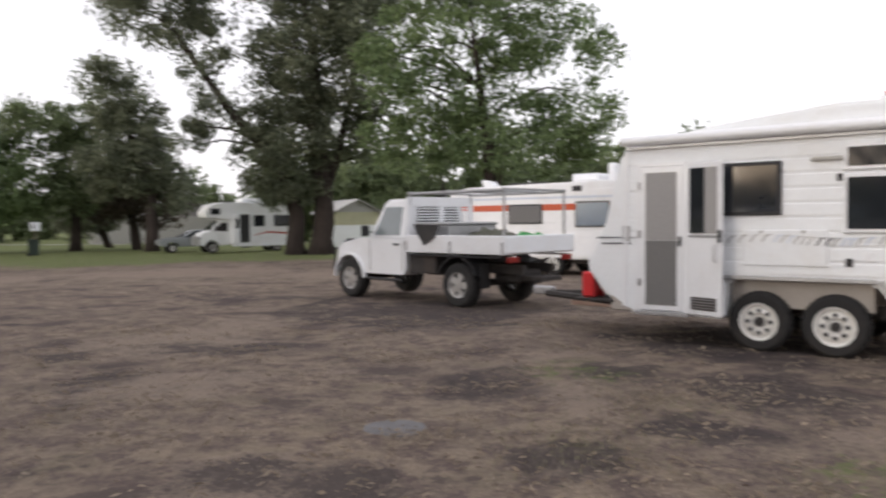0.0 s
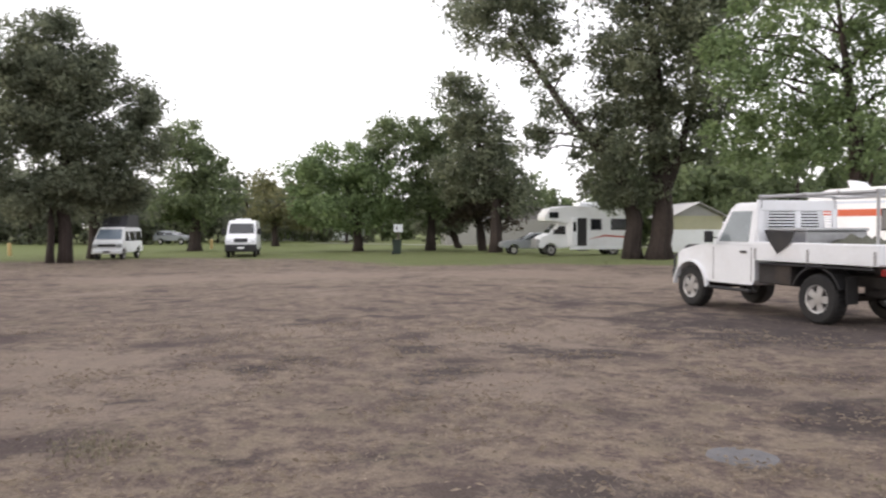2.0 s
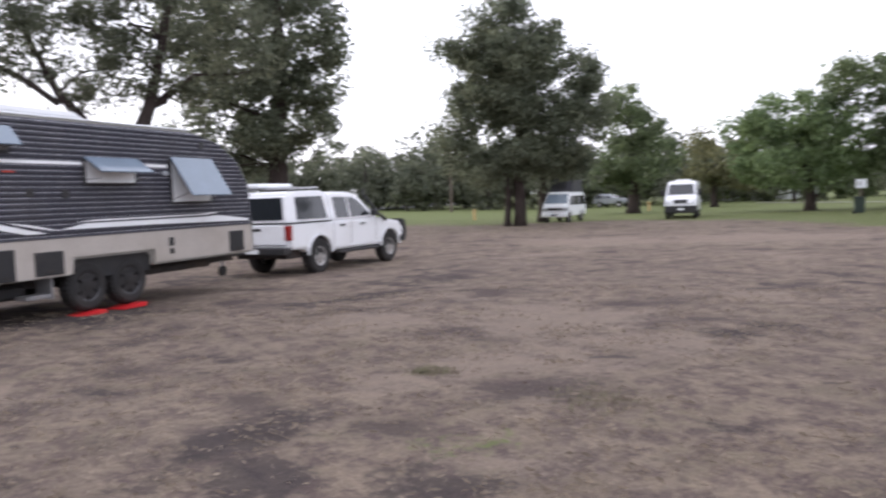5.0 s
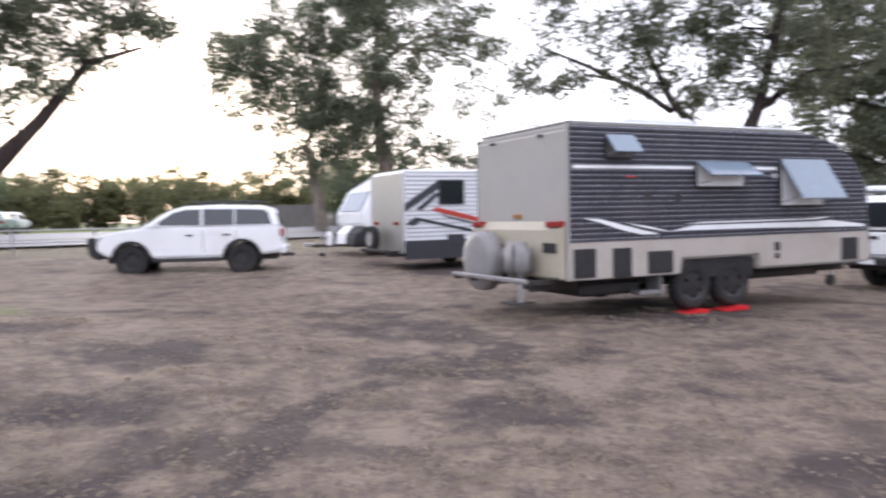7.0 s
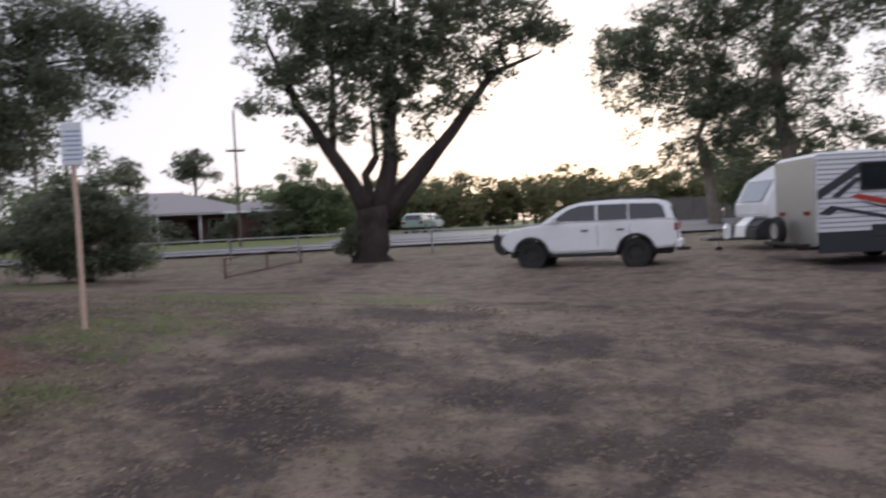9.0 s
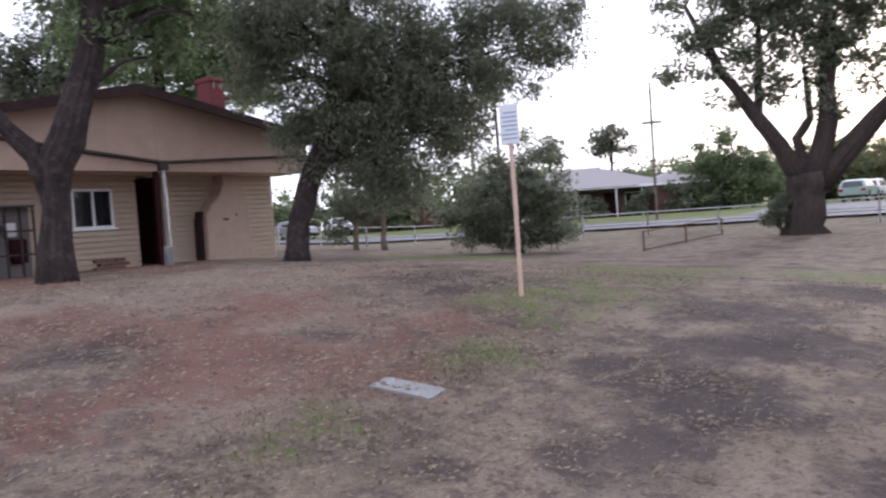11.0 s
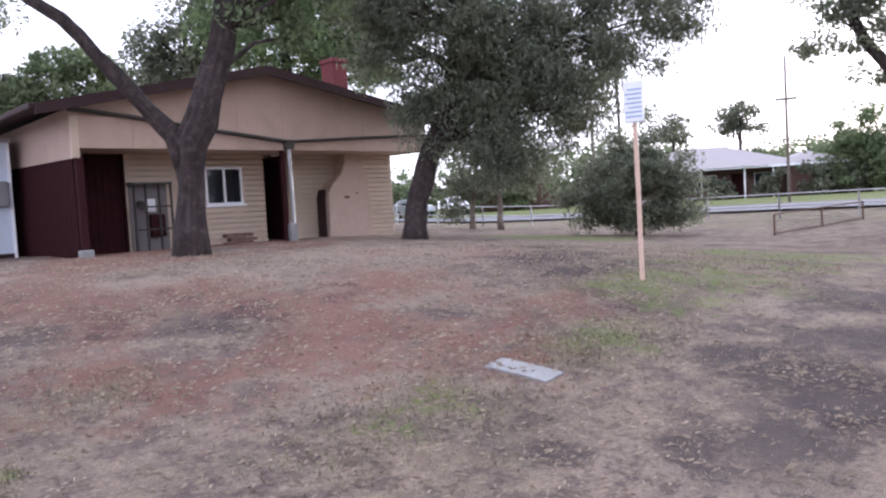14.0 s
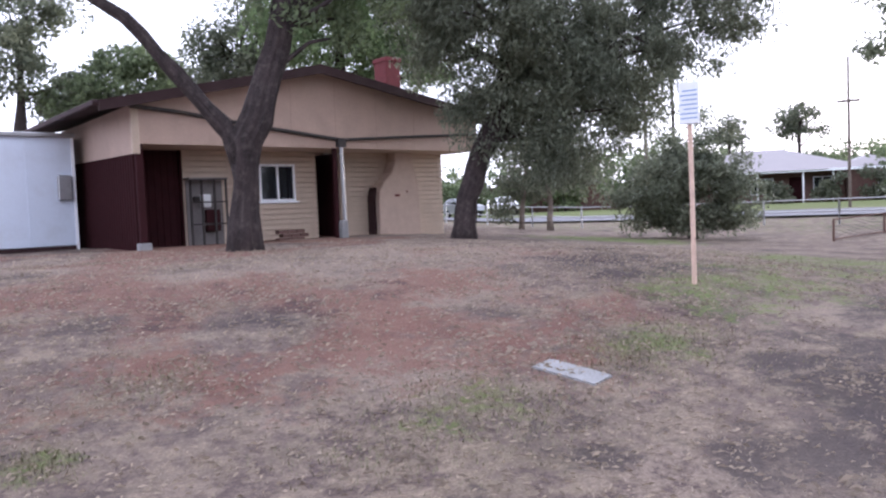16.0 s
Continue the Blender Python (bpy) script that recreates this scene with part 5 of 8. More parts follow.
# the spreading old gum by the road
tree("old spreading gum with forked limbs beside the road", 130.85, 27.2, px(0, 402, 27, 655, [(500, 40, 60, 50, 0.8), (580, 30, 70, 55), (650, 60, 70, 70), (740, 40, 80, 60), (840, 40, 80, 50), (940, 30, 80, 45, 0.8), (475, 150, 34, 34, 0.7), (560, 120, 50, 40), (700, 160, 55, 48), (800, 120, 55, 45), (600, 220, 34, 30, 0.6), (690, 260, 40, 30, 0.6), (850, 190, 30, 24, 0.6), (700, -90, 260, 90), (610, 170, 36, 30, 0.7), (450, 90, 30, 30, 0.6), (960, 60, 60, 22, 0.8), (990, 70, 40, 20), (900, 90, 40, 30), (880, 130, 30, 26), (520, 200, 30, 24, 0.6), (740, 110, 50, 40), (640, 130, 50, 40), (560, 70, 60, 40), (520, 120, 46, 40), (590, 170, 44, 40, 0.8), (660, 190, 50, 46, 0.8), (745, 175, 46, 40, 0.8), (560, 235, 30, 26, 0.5), (640, 235, 40, 30, 0.6), (730, 225, 40, 34, 0.6), (800, 190, 44, 36, 0.7), (860, 140, 40, 34, 0.7), (470, 195, 26, 22, 0.5), (690, 120, 70, 60), (610, 60, 70, 60), (790, 60, 70, 50)]),
     [([(0.0, 0.0), (0.1, 0.9), (0.1, 1.9)], [0.56, 0.50, 0.55]),
      ([(0.0, 1.7), (-0.9, 3.3), (-2.2, 5.4), (-3.2, 7.6)], [0.32, 0.22, 0.15, 0.06]),
      ([(0.1, 1.8), (-0.1, 3.0), (0.3, 3.6), (0.2, 5.2)], [0.21, 0.15, 0.11, 0.05]),
      ([(0.3, 1.8), (0.8, 3.6), (0.9, 6.0), (1.2, 9.0)], [0.32, 0.26, 0.18, 0.06]),
      ([(0.5, 1.7), (1.7, 2.9), (3.0, 4.4), (4.4, 6.3), (6.2, 7.0)], [0.34, 0.26, 0.19, 0.12, 0.03]),
      ([(-1.2, 3.7), (-1.1, 5.2), (-1.0, 7.5)], [0.15, 0.11, 0.04])],
     1, L_GUM, BARK, 0.20, 58, 1.0, 0.46, 60, 26, narrow=0.5)
tree("small dark shrub at the old gum's foot", 132.3, 27.0, [(0.0, 1.15, 0.42, 0.42), (-0.2, 0.95, 0.35, 0.3), (0.2, 1.45, 0.25, 0.25, 0.7)],
     ([(0.0, 0.0), (0.0, 0.3), (0.0, 0.7)], [0.04, 0.035, 0.02]), 1, L_DARK, BARK, 0.14, 80, 1.3, 0.25, 8, 39, name="bush", hollow=0.1)


def ang(az0, d, masses):
    """Crown masses given by bearing, slope and their half sizes, seen from the field's middle."""
    return [(radians(az0 - a) * d, 1.55 + e * d, radians(ra) * d, re * d, *m) for a, e, ra, re, *m in masses]


# beside the hut
tree("rough-barked tree with a leaning trunk before the hut", 182.5, 14.4, px(0, 405, 14.4, 310, [(470, 40, 90, 50, 0.7), (560, 10, 90, 60), (420, -60, 150, 70), (250, -80, 160, 60), (520, 110, 30, 30, 0.5)]),
     [([(0.35, 0.0), (0.37, 1.2), (0.48, 1.9), (0.95, 3.1), (1.3, 4.4), (1.25, 5.4)], [0.27, 0.245, 0.265, 0.225, 0.20, 0.14]),
      ([(0.36, 1.7), (0.06, 2.2), (-0.66, 3.1), (-1.4, 4.0), (-2.15, 4.5), (-2.85, 4.9)], [0.17, 0.13, 0.12, 0.11, 0.09, 0.06]),
      ([(1.25, 4.2), (1.6, 4.8), (2.2, 5.6)], [0.14, 0.11, 0.06])],
     1, L_MID, BARK_IRON, 0.15, 90, 0.8, 0.33, 26, 27)
tree("dark fine-leaved tree leaning beside the hut", 165.9, 17.6, px(0, 385, 17.6, 720, [(830, 60, 150, 90), (800, 190, 100, 75), (930, 140, 110, 80), (1070, 50, 95, 55, 0.9), (1170, 100, 70, 38, 0.55), (690, 110, 60, 70), (1000, 235, 50, 50, 0.7), (880, 250, 70, 55, 0.7), (830, -60, 250, 70), (1150, 20, 90, 40, 0.7), (740, 220, 40, 50, 0.7), (960, 60, 90, 70), (860, 150, 110, 90), (700, 40, 90, 60), (780, 290, 40, 30, 0.5), (920, 300, 50, 40, 0.6), (1040, 130, 70, 60, 0.8), (1180, 60, 60, 40, 0.7), (640, 30, 60, 50), (1215, 100, 50, 20, 0.7), (1225, 30, 45, 34, 0.8), (1150, 150, 40, 26, 0.5), (1040, 215, 50, 40, 0.6), (960, 270, 60, 40, 0.5), (900, 200, 70, 60), (965, 180, 80, 60), (1005, 250, 50, 50, 0.8), (930, 325, 50, 40, 0.7), (880, 310, 60, 50, 0.8), (850, 260, 60, 50, 0.8), (1060, 170, 60, 50, 0.7)]),
     [([(0.0, 0.0), (0.15, 0.9), (0.5, 1.9), (0.95, 2.9), (1.4, 5.0), (1.6, 7.0)], [0.27, 0.23, 0.23, 0.20, 0.12, 0.05]), ([(0.5, 2.0), (1.4, 2.6), (2.6, 3.6), (4.2, 4.8)], [0.14, 0.12, 0.08, 0.03])],
     1, L_HAZE, BARK_IRON, 0.14, 110, 2.15, 0.46, 50, 28, droop=1.2, narrow=0.3, hollow=0.05)
tree("weeping shrub with pale stems by the road fence", 160.7, 30, px(0, 380, 30, 850, [(850, 330, 60, 50), (830, 290, 50, 40), (890, 300, 40, 50), (800, 360, 30, 40)]),
     [([(-0.6, 0.0), (-0.5, 1.2), (-0.3, 2.6)], [0.1, 0.08, 0.04]), ([(0.5, 0.0), (0.5, 1.2), (0.3, 2.6)], [0.1, 0.08, 0.04])], 1, L_DARK, BARK_PALE, 0.2, 110, 1.1, 0.5, 12, 29, droop=1.2, narrow=0.3)
tree("wide dark green bush on the dry grass", 150.0, 25.0, px(0, 364, 25, 1110, [(1110, 340, 95, 62), (1050, 365, 60, 42), (1170, 360, 52, 46), (1110, 275, 50, 34, 0.6), (1150, 300, 50, 36, 0.7), (1080, 300, 40, 36), (1060, 400, 60, 26), (1120, 400, 70, 26), (1180, 395, 46, 26), (1030, 315, 22, 34, 0.5), (1130, 245, 14, 40, 0.5), (1075, 262, 12, 40, 0.5), (1175, 262, 13, 42, 0.5), (1005, 350, 30, 34, 0.5)]),
     ([(0.0, 0.0), (0.0, 0.8), (0.1, 1.6)], [0.12, 0.1, 0.05]), 1, L_HAZE, BARK, 0.18, 85, 1.2, 0.40, 20, 30, name="bush", hollow=0.1, droop=-0.4, narrow=0.35)
# behind the hut
tree("leafy gum behind the hut", 182.0, 34, ang(182, 34, [(181.5, 0.22, 2.4, 0.040, 0.8), (183.6, 0.20, 2.0, 0.030, 0.7), (180.0, 0.255, 2.2, 0.045, 0.8), (184.6, 0.18, 1.6, 0.026, 0.6), (182.0, 0.165, 3.5, 0.03), (179.0, 0.20, 2.0, 0.04)]),
     ([(0.0, 0.0), (0.0, 4.0), (0.5, 8.0)], [0.3, 0.22, 0.08]), 1, L_GUM, BARK, 0.24, 80, 1.3, 0.6, 24, 31)
tree("bright green tree behind the hut roof", 174.5, 30, ang(174.5, 30, [(178.0, 0.235, 2.6, 0.05), (175.0, 0.27, 3.2, 0.06), (172.0, 0.25, 3.0, 0.06), (169.5, 0.235, 2.6, 0.05), (174.0, 0.20, 4.0, 0.04), (170.0, 0.185, 3.0, 0.035), (172.0, 0.34, 5.0, 0.05), (177.5, 0.31, 3.0, 0.04), (167.5, 0.20, 2.5, 0.05)]),
     ([(0.0, 0.0), (0.0, 5.0), (0.2, 9.5)], [0.3, 0.22, 0.08]), 1, L_GREEN, BARK, 0.2, 90, 1.5, 0.55, 30, 32)
tree("rounded dark tree beyond the hut", 189.0, 42, ang(189, 42, [(188.4, 0.185, 2.0, 0.025), (190.6, 0.170, 2.0, 0.03), (187.0, 0.165, 2.0, 0.03), (192.2, 0.150, 2.2, 0.03), (186.0, 0.145, 3.0, 0.02), (190.0, 0.13, 4.0, 0.03)]),
     ([(0.0, 0.0), (0.0, 3.0), (0.2, 6.0)], [0.3, 0.22, 0.08]), 1, L_MID, BARK, 0.3, 80, 1.3, 0.7, 16, 38)
tree("grey gum beyond the white tank", 195.5, 42, px(0, 400, 42, 0, [(20, 60, 80, 60), (-60, 140, 100, 60), (40, 180, 60, 50)]),
     ([(0.0, 0.0), (0.0, 5.0), (0.2, 9.0)], [0.35, 0.25, 0.08]), 1, L_GUM, BARK, 0.34, 70, 1.0, 0.8, 16, 33)
# across the road
tree("slender tree with a high tuft across the road", 143.2, 88, px(0, 352, 88, 1300, [(1300, 230, 32, 22), (1285, 248, 20, 14), (1325, 250, 18, 12, 0.7)]),
     ([(0.0, 0.0), (0.1, 4.0), (0.2, 8.5)], [0.28, 0.2, 0.1]), 1, L_DARK, BARK, 0.5, 60, 1.0, 0.9, 10, 34)
tree("rounded green tree beside the brick house", 135.6, 70, px(0, 343, 70, 1490, [(1490, 260, 40, 36), (1465, 300, 40, 40), (1520, 310, 45, 40), (1490, 335, 60, 28), (1550, 300, 40, 40)]),
     ([(0.0, 0.0), (0.0, 2.5), (0.2, 5.0)], [0.3, 0.25, 0.1]), 1, L_MID, BARK, 0.42, 75, 1.1, 0.9, 12, 35)
tree("tall thin palm-like tree across the road", 147.5, 85, px(0, 357, 85, 1210, [(1208, 250, 16, 14), (1200, 265, 20, 10), (1222, 262, 16, 10)]),
     ([(0.0, 0.0), (0.0, 4.0), (0.0, 7.0)], [0.2, 0.16, 0.12]), 1, L_DARK, BARK, 0.8, 40, 1.0, 0.8, 8, 36, droop=0.2, narrow=0.2)
tree("slim pole-like gum by the road fence", 151.2, 52, px(0, 360, 52, 1150, [(1150, 110, 34, 24, 0.8), (1165, 150, 26, 18, 0.6), (1125, 140, 24, 18, 0.6)]),
     ([(0.0, 0.0), (0.1, 4.0), (0.0, 9.5)], [0.16, 0.12, 0.06]), 1, L_DARK, BARK, 0.34, 60, 1.0, 0.7, 8, 37)


def far_woods():
    """Bands of distant trees all round, as one leafy mass each with its stems."""
    rng = np.random.default_rng(77)
    bands = [(-40, 12, 75, 8.5, L_MID), (12, 46, 112, 8.0, L_MID), (30, 62, 98, 7.0, L_DARK), (52, 84, 105, 9.0, L_DARK), (84, 100, 70, 6.0, L_DARK), (100, 132, 96, 5.6, L_SUN), (126, 152, 100, 6.0, L_MID), (150, 172, 75, 5.0, L_MID), (172, 215, 60, 5.5, L_MID), (215, 320, 120, 11.0, L_DARK)]
    for a0, a1, d, h, leaf in bands:
        clumps, az = [], a0
        bm = nb()
        while az < a1:
            hh = h * (0.55 + 0.75 * rng.random())
            dd = d * (0.92 + 0.2 * rng.random())
            x, y, z = spot(az, dd)
            wdt = hh * (0.35 + 0.3 * rng.random())
            k = int(34 + 20 * rng.random())
            for _ in range(k):
                v = rng.normal(size=3)
                v *= rng.random() ** 0.4 / np.linalg.norm(v)
                clumps.append(((x + v[0] * wdt, y + v[1] * wdt, z + hh * 0.5 + v[2] * hh * 0.48), 0.16 * hh * (0.6 + 0.8 * rng.random())))
            tube(bm, [(x, y, z - 0.2), (x + 0.2, y, z + hh * 0.35), (x, y + 0.2, z + hh * 0.8)], [0.028 * hh, 0.02 * hh, 0.008 * hh], 6)
            az += math.degrees(wdt / dd) * (0.5 + 0.6 * rng.random()) * (0.5 if 99 < a0 < 130 or a0 < 0 else 1.0)
        w = tagged(new("far_woods"), "distant band of mixed trees and scrub", "woods", kind="stuff")
        part("stems", bm, BARK, w)
        part("foliage", leaf_cloud("foliage", clumps, 36, 0.075 * h, leaf, rng, 0.3, 0.6), None, w)


far_woods()


# ---- cars ----
def side_inset(z0, z1, amount):
    return lambda z: 0.0 if z <= z0 else amount * min(1.0, (z - z0) / (z1 - z0))


def lower_body(parent, pts, half, material, bevel=0.05):
    return part("body", prism(nb(), pts, -half, half, bevel), material, parent)


def side_panes(parent, quads, half, inset, material=None):
    """Side windows on both sides, as slabs that follow the lean of the cabin."""
    for s in (-1, 1):
        for q in quads:
            part("side_window", panel(nb(), [(x, s * (half - inset(z) - 0.004), z) for x, z in q], (0, s, 0.1), 0.012), material or GLASS, parent)


def cross_pane(parent, name, x0, z0, x1, z1, half0, half1, out, material=None):
    return part(name, panel(nb(), [(x0, -half0, z0), (x0, half0, z0), (x1, half1, z1), (x1, -half1, z1)], out, 0.012), material or GLASS, parent)


def flat_tray_ute():
    hx, hy = -0.70, 0.714
    c = thing("ute", "white single-cab flat-tray ute with tarpaulins on its tray", "ute", heading(0.30 + 0.714 * 0.76, 14.2 + 0.70 * 0.76, hx, hy))
    W, r = 0.87, 0.415
    # body: nose, bonnet, cab
    lower = [(1.42, 0.62), (1.42, 1.22), (2.52, 1.25), (2.95, 1.23), (3.46, 1.13), (3.60, 1.03), (3.64, 0.74), (3.60, 0.60)] + arch(3.18, 0.42, 0.47, 15, 165) + [(2.62, 0.52), (1.5, 0.52)]
    lower_body(c, lower, W, WHITE)
    ins = side_inset(1.2, 2.0, 0.14)
    part("cab", prism(nb(), [(1.42, 1.2), (1.42, 1.95), (1.55, 2.02), (2.05, 2.02), (2.22, 1.97), (2.62, 1.23)], -W + 0.01, W - 0.01, 0.05, ins), WHITE, c)
    side_panes(c, [[(1.62, 1.30), (1.62, 1.86), (2.14, 1.86), (2.40, 1.30)]], W - 0.01, ins, GLASS_CLEAR)
    cross_pane(c, "windscreen", 2.60, 1.28, 2.26, 1.92, 0.72, 0.64, (0.9, 0, 0.45))
    cross_pane(c, "rear_window", 1.415, 1.35, 1.415, 1.85, 0.6, 0.55, (-1, 0, 0))
    for s in (-1, 1):
        fl = [(x, z) for x, z in arch(3.18, 0.42, 0.51, 0, 180)] + [(x, z) for x, z in arch(3.18, 0.42, 0.47, 180, 0)]
        part("wheel_flare", prism(nb(), fl, s * (W - 0.02), s * (W + 0.06)), WHITE, c)
        part("mirror", boxed((2.42, s * (W + 0.08), 1.28), (2.50, s * (W + 0.26), 1.50), 0.02), BLACK, c)
        part("mirror_arm", tube(nb(), [(2.46, s * (W - 0.06), 1.36), (2.46, s * (W + 0.12), 1.38)], 0.012, 5), BLACK, c)
        part("door_handle", boxed((1.62, s * W, 1.10), (1.78, s * (W + 0.025), 1.14), 0.006), BLACK, c)
        part("door_seam", boxed((1.50, s * W, 0.58), (1.512, s * (W + 0.003), 1.2)), CHASSIS, c)
        part("door_seam", boxed((2.52, s * W, 0.58), (2.532, s * (W + 0.003), 1.2)), CHASSIS, c)
        part("headlamp", boxed((3.56, s * 0.80, 0.84), (3.66, s * 0.56, 1.01), 0.02), CLEARLAMP, c)
        part("side_step", tube(nb(), [(1.5, s * (W + 0.02), 0.42), (2.65, s * (W + 0.02), 0.42)], 0.03, 6), BLACK, c)
    part("bumper", boxed((3.62, -W - 0.02, 0.52), (3.80, W + 0.02, 0.72), 0.03), BLACK, c)
    bar = part("bull_bar", tube(nb(), [(3.74, -0.62, 0.7), (3.76, -0.62, 1.10), (3.76, -0.5, 1.18), (3.76, 0.5, 1.18), (3.76, 0.62, 1.10), (3.74, 0.62, 0.7)], 0.034, 8), BLACK, c, "black tubular bull bar")
    for s in (-1, 1):
        part("side_hoop", tube(nb(), [(3.74, s * 0.62, 1.05), (3.72, s * 0.86, 1.0), (3.70, s * 0.88, 0.72)], 0.028, 8), BLACK, bar)
    part("grille", boxed((3.62, -0.50, 0.80), (3.65, 0.50, 1.00)), BLACK, c)
    part("snorkel", tube(nb(), [(2.75, -W - 0.03, 1.15), (2.62, -W - 0.02, 1.3), (2.25, -W + 0.1, 2.0), (2.25, -W + 0.1, 2.12)], 0.04, 8), BLACK, c)
    # tray
    T0, T1, TW = -1.22, 1.34, 0.98
    t = part("tray_floor", boxed((T0, -TW, 0.98), (T1, TW, 1.03), 0.01), WHITE_OLD, c, "white steel tray")
    for s in (-1, 1):
        part("drop_side", boxed((T0, s * (TW - 0.03), 1.0), (T1, s * TW, 1.31), 0.012), WHITE, c, "white drop side of the tray")
        part("rope_rail", tube(nb(), [(T0 + 0.1, s * (TW - 0.04), 0.93), (T1 - 0.1, s * (TW - 0.04), 0.93)], 0.018, 6), BLACK, c)
        for x in (T0 + 0.05, 0.1, T1 - 0.05):
            part("tray_bracket", boxed((x - 0.02, s * TW - s * 0.01, 1.0), (x + 0.02, s * (TW + 0.012), 1.2)), STEEL, c)
        part("chassis_rail", boxed((-1.2, s * 0.42 - 0.04, 0.62), (3.7, s * 0.42 + 0.04, 0.78)), CHASSIS, c)
        part("under_box", boxed((0.55, s * 0.55, 0.58), (1.3, s * 0.9, 0.94), 0.02), CHASSIS, c)
        part("mudguard", prism(nb(), arch(0, 0.42, 0.52, 20, 160) + arch(0, 0.42, 0.49, 160, 20), s * 0.55, s * 0.92), BLACK, c)
        part("mudflap", boxed((-0.56, s * 0.62, 0.36), (-0.54, s * 0.86, 0.80)), RUBBER, c)
        part("tail_lamp", boxed((T0 - 0.03, s * 0.9, 0.84), (T0 + 0.03, s * 0.62, 0.94), 0.01), REDLAMP, c)
        for x in (0, 3.18):
            wheel(c, x, s * 0.76, r, 0.27, 0.225, "five", ALLOY, "ute")
    part("tail_gate", boxed((T0 - 0.03, -TW, 1.0), (T0, TW, 1.31), 0.012), WHITE_OLD, c, "scuffed white tailgate")
    # head board with louvres, and the roof rack
    part("head_board", boxed((T1 - 0.05, -0.92, 1.0), (T1, 0.92, 1.45), 0.01), WHITE, c)
    part("head_board", boxed((T1 - 0.05, -0.92, 1.86), (T1, 0.92, 2.05), 0.01), WHITE, c)
    for s in (-1, 0, 1):
        part("head_board_post", boxed((T1 - 0.05, s * 0.86 - 0.06, 1.45), (T1, s * 0.86 + 0.06, 1.86), 0.008), WHITE, c)
    for k in range(7):
        part("louvre", boxed((T1 - 0.04, -0.8, 1.48 + 0.055 * k), (T1 - 0.015, 0.8, 1.505 + 0.055 * k)), WHITE_OLD, c)
    for s in (-1, 1):
        part("rack_rail", tube(nb(), [(T1, s * 0.85, 2.10), (T0 + 0.1, s * 0.85, 2.10)], 0.03, 8), STEEL, c)
        part("rack_post", tube(nb(), [(T0 + 0.12, s * 0.85, 1.28), (T0 + 0.12, s * 0.85, 2.10)], 0.025, 8), STEEL, c)
        part("rack_post", tube(nb(), [(T1 - 0.03, s * 0.85, 1.9), (T1 - 0.03, s * 0.85, 2.12)], 0.025, 8), STEEL, c)
    for x in (T1 - 0.05, 0.3, -0.4, T0 + 0.12):
        part("rack_bar", tube(nb(), [(x, -0.9, 2.12), (x, 0.9, 2.12)], 0.022, 8), STEEL, c)
    part("axle", tube(nb(), [(0, -0.7, 0.4), (0, 0.7, 0.4)], 0.07), CHASSIS, c)
    part("axle", tube(nb(), [(3.18, -0.7, 0.4), (3.18, 0.7, 0.4)], 0.06), CHASSIS, c)
    part("tow_bar", boxed((T0 - 0.25, -0.3, 0.5), (T0 + 0.2, 0.3, 0.58), 0.01), CHASSIS, c)
    part("fuel_tank", boxed((-1.0, -0.35, 0.45), (-0.4, 0.35, 0.68), 0.04), CHASSIS, c)
    m = c.matrix_world
    # loads on the tray
    rng = np.random.default_rng(3)

    def heap(name, label, x0, x1, y0, y1, z0, h, material):
        bm = nb()
        n = 14
        grid = [[bm.verts.new((x0 + (x1 - x0) * i / n, y0 + (y1 - y0) * j / n, z0 + h * (math.sin(math.pi * i / n) * math.sin(math.pi * j / n)) ** 0.5 * (0.65 + 0.35 * noise.noise(Vector((i * 0.5, j * 0.5, x0 * 9))) + 0.2 * noise.noise(Vector((i * 1.3, j * 1.3, 4)))))) for j in range(n + 1)] for i in range(n + 1)]
        for i in range(n):
            for j in range(n):
                bm.faces.new((grid[i][j], grid[i + 1][j], grid[i + 1][j + 1], grid[i][j + 1]))
        th = thing(name, label, "load", m)
        part("cloth", bm, material, th, smooth=True)

    heap("tarpaulin", "bundled olive canvas on the ute tray", -0.7, 0.6, -0.7, 0.6, 1.03, 0.55, OLIVECLOTH)
    heap("tarpaulin", "bundled bright green tarpaulin on the ute tray", -1.15, -0.55, -0.9, 0.5, 1.03, 0.46, GREENCLOTH)
    tb = thing("toolbox", "grey metal toolbox on the ute tray", "toolbox", m)
    part("box", boxed((0.35, -0.6, 1.03), (1.2, 0.75, 1.50), 0.02), STEEL, tb)
    part("lid", boxed((0.33, -0.62, 1.50), (1.22, 0.77, 1.55), 0.015), STEEL, tb)
    nt = thing("cargo_net", "dark cargo net hung over the tray side", "net", m)
    part("net", panel(nb(), [(1.05, 0.99, 1.52), (0.35, 0.99, 1.50), (0.45, 1.0, 1.30), (0.75, 1.0, 1.12), (0.95, 1.0, 1.35)], (0, 1, 0), 0.01), BLACK, nt)


flat_tray_ute()


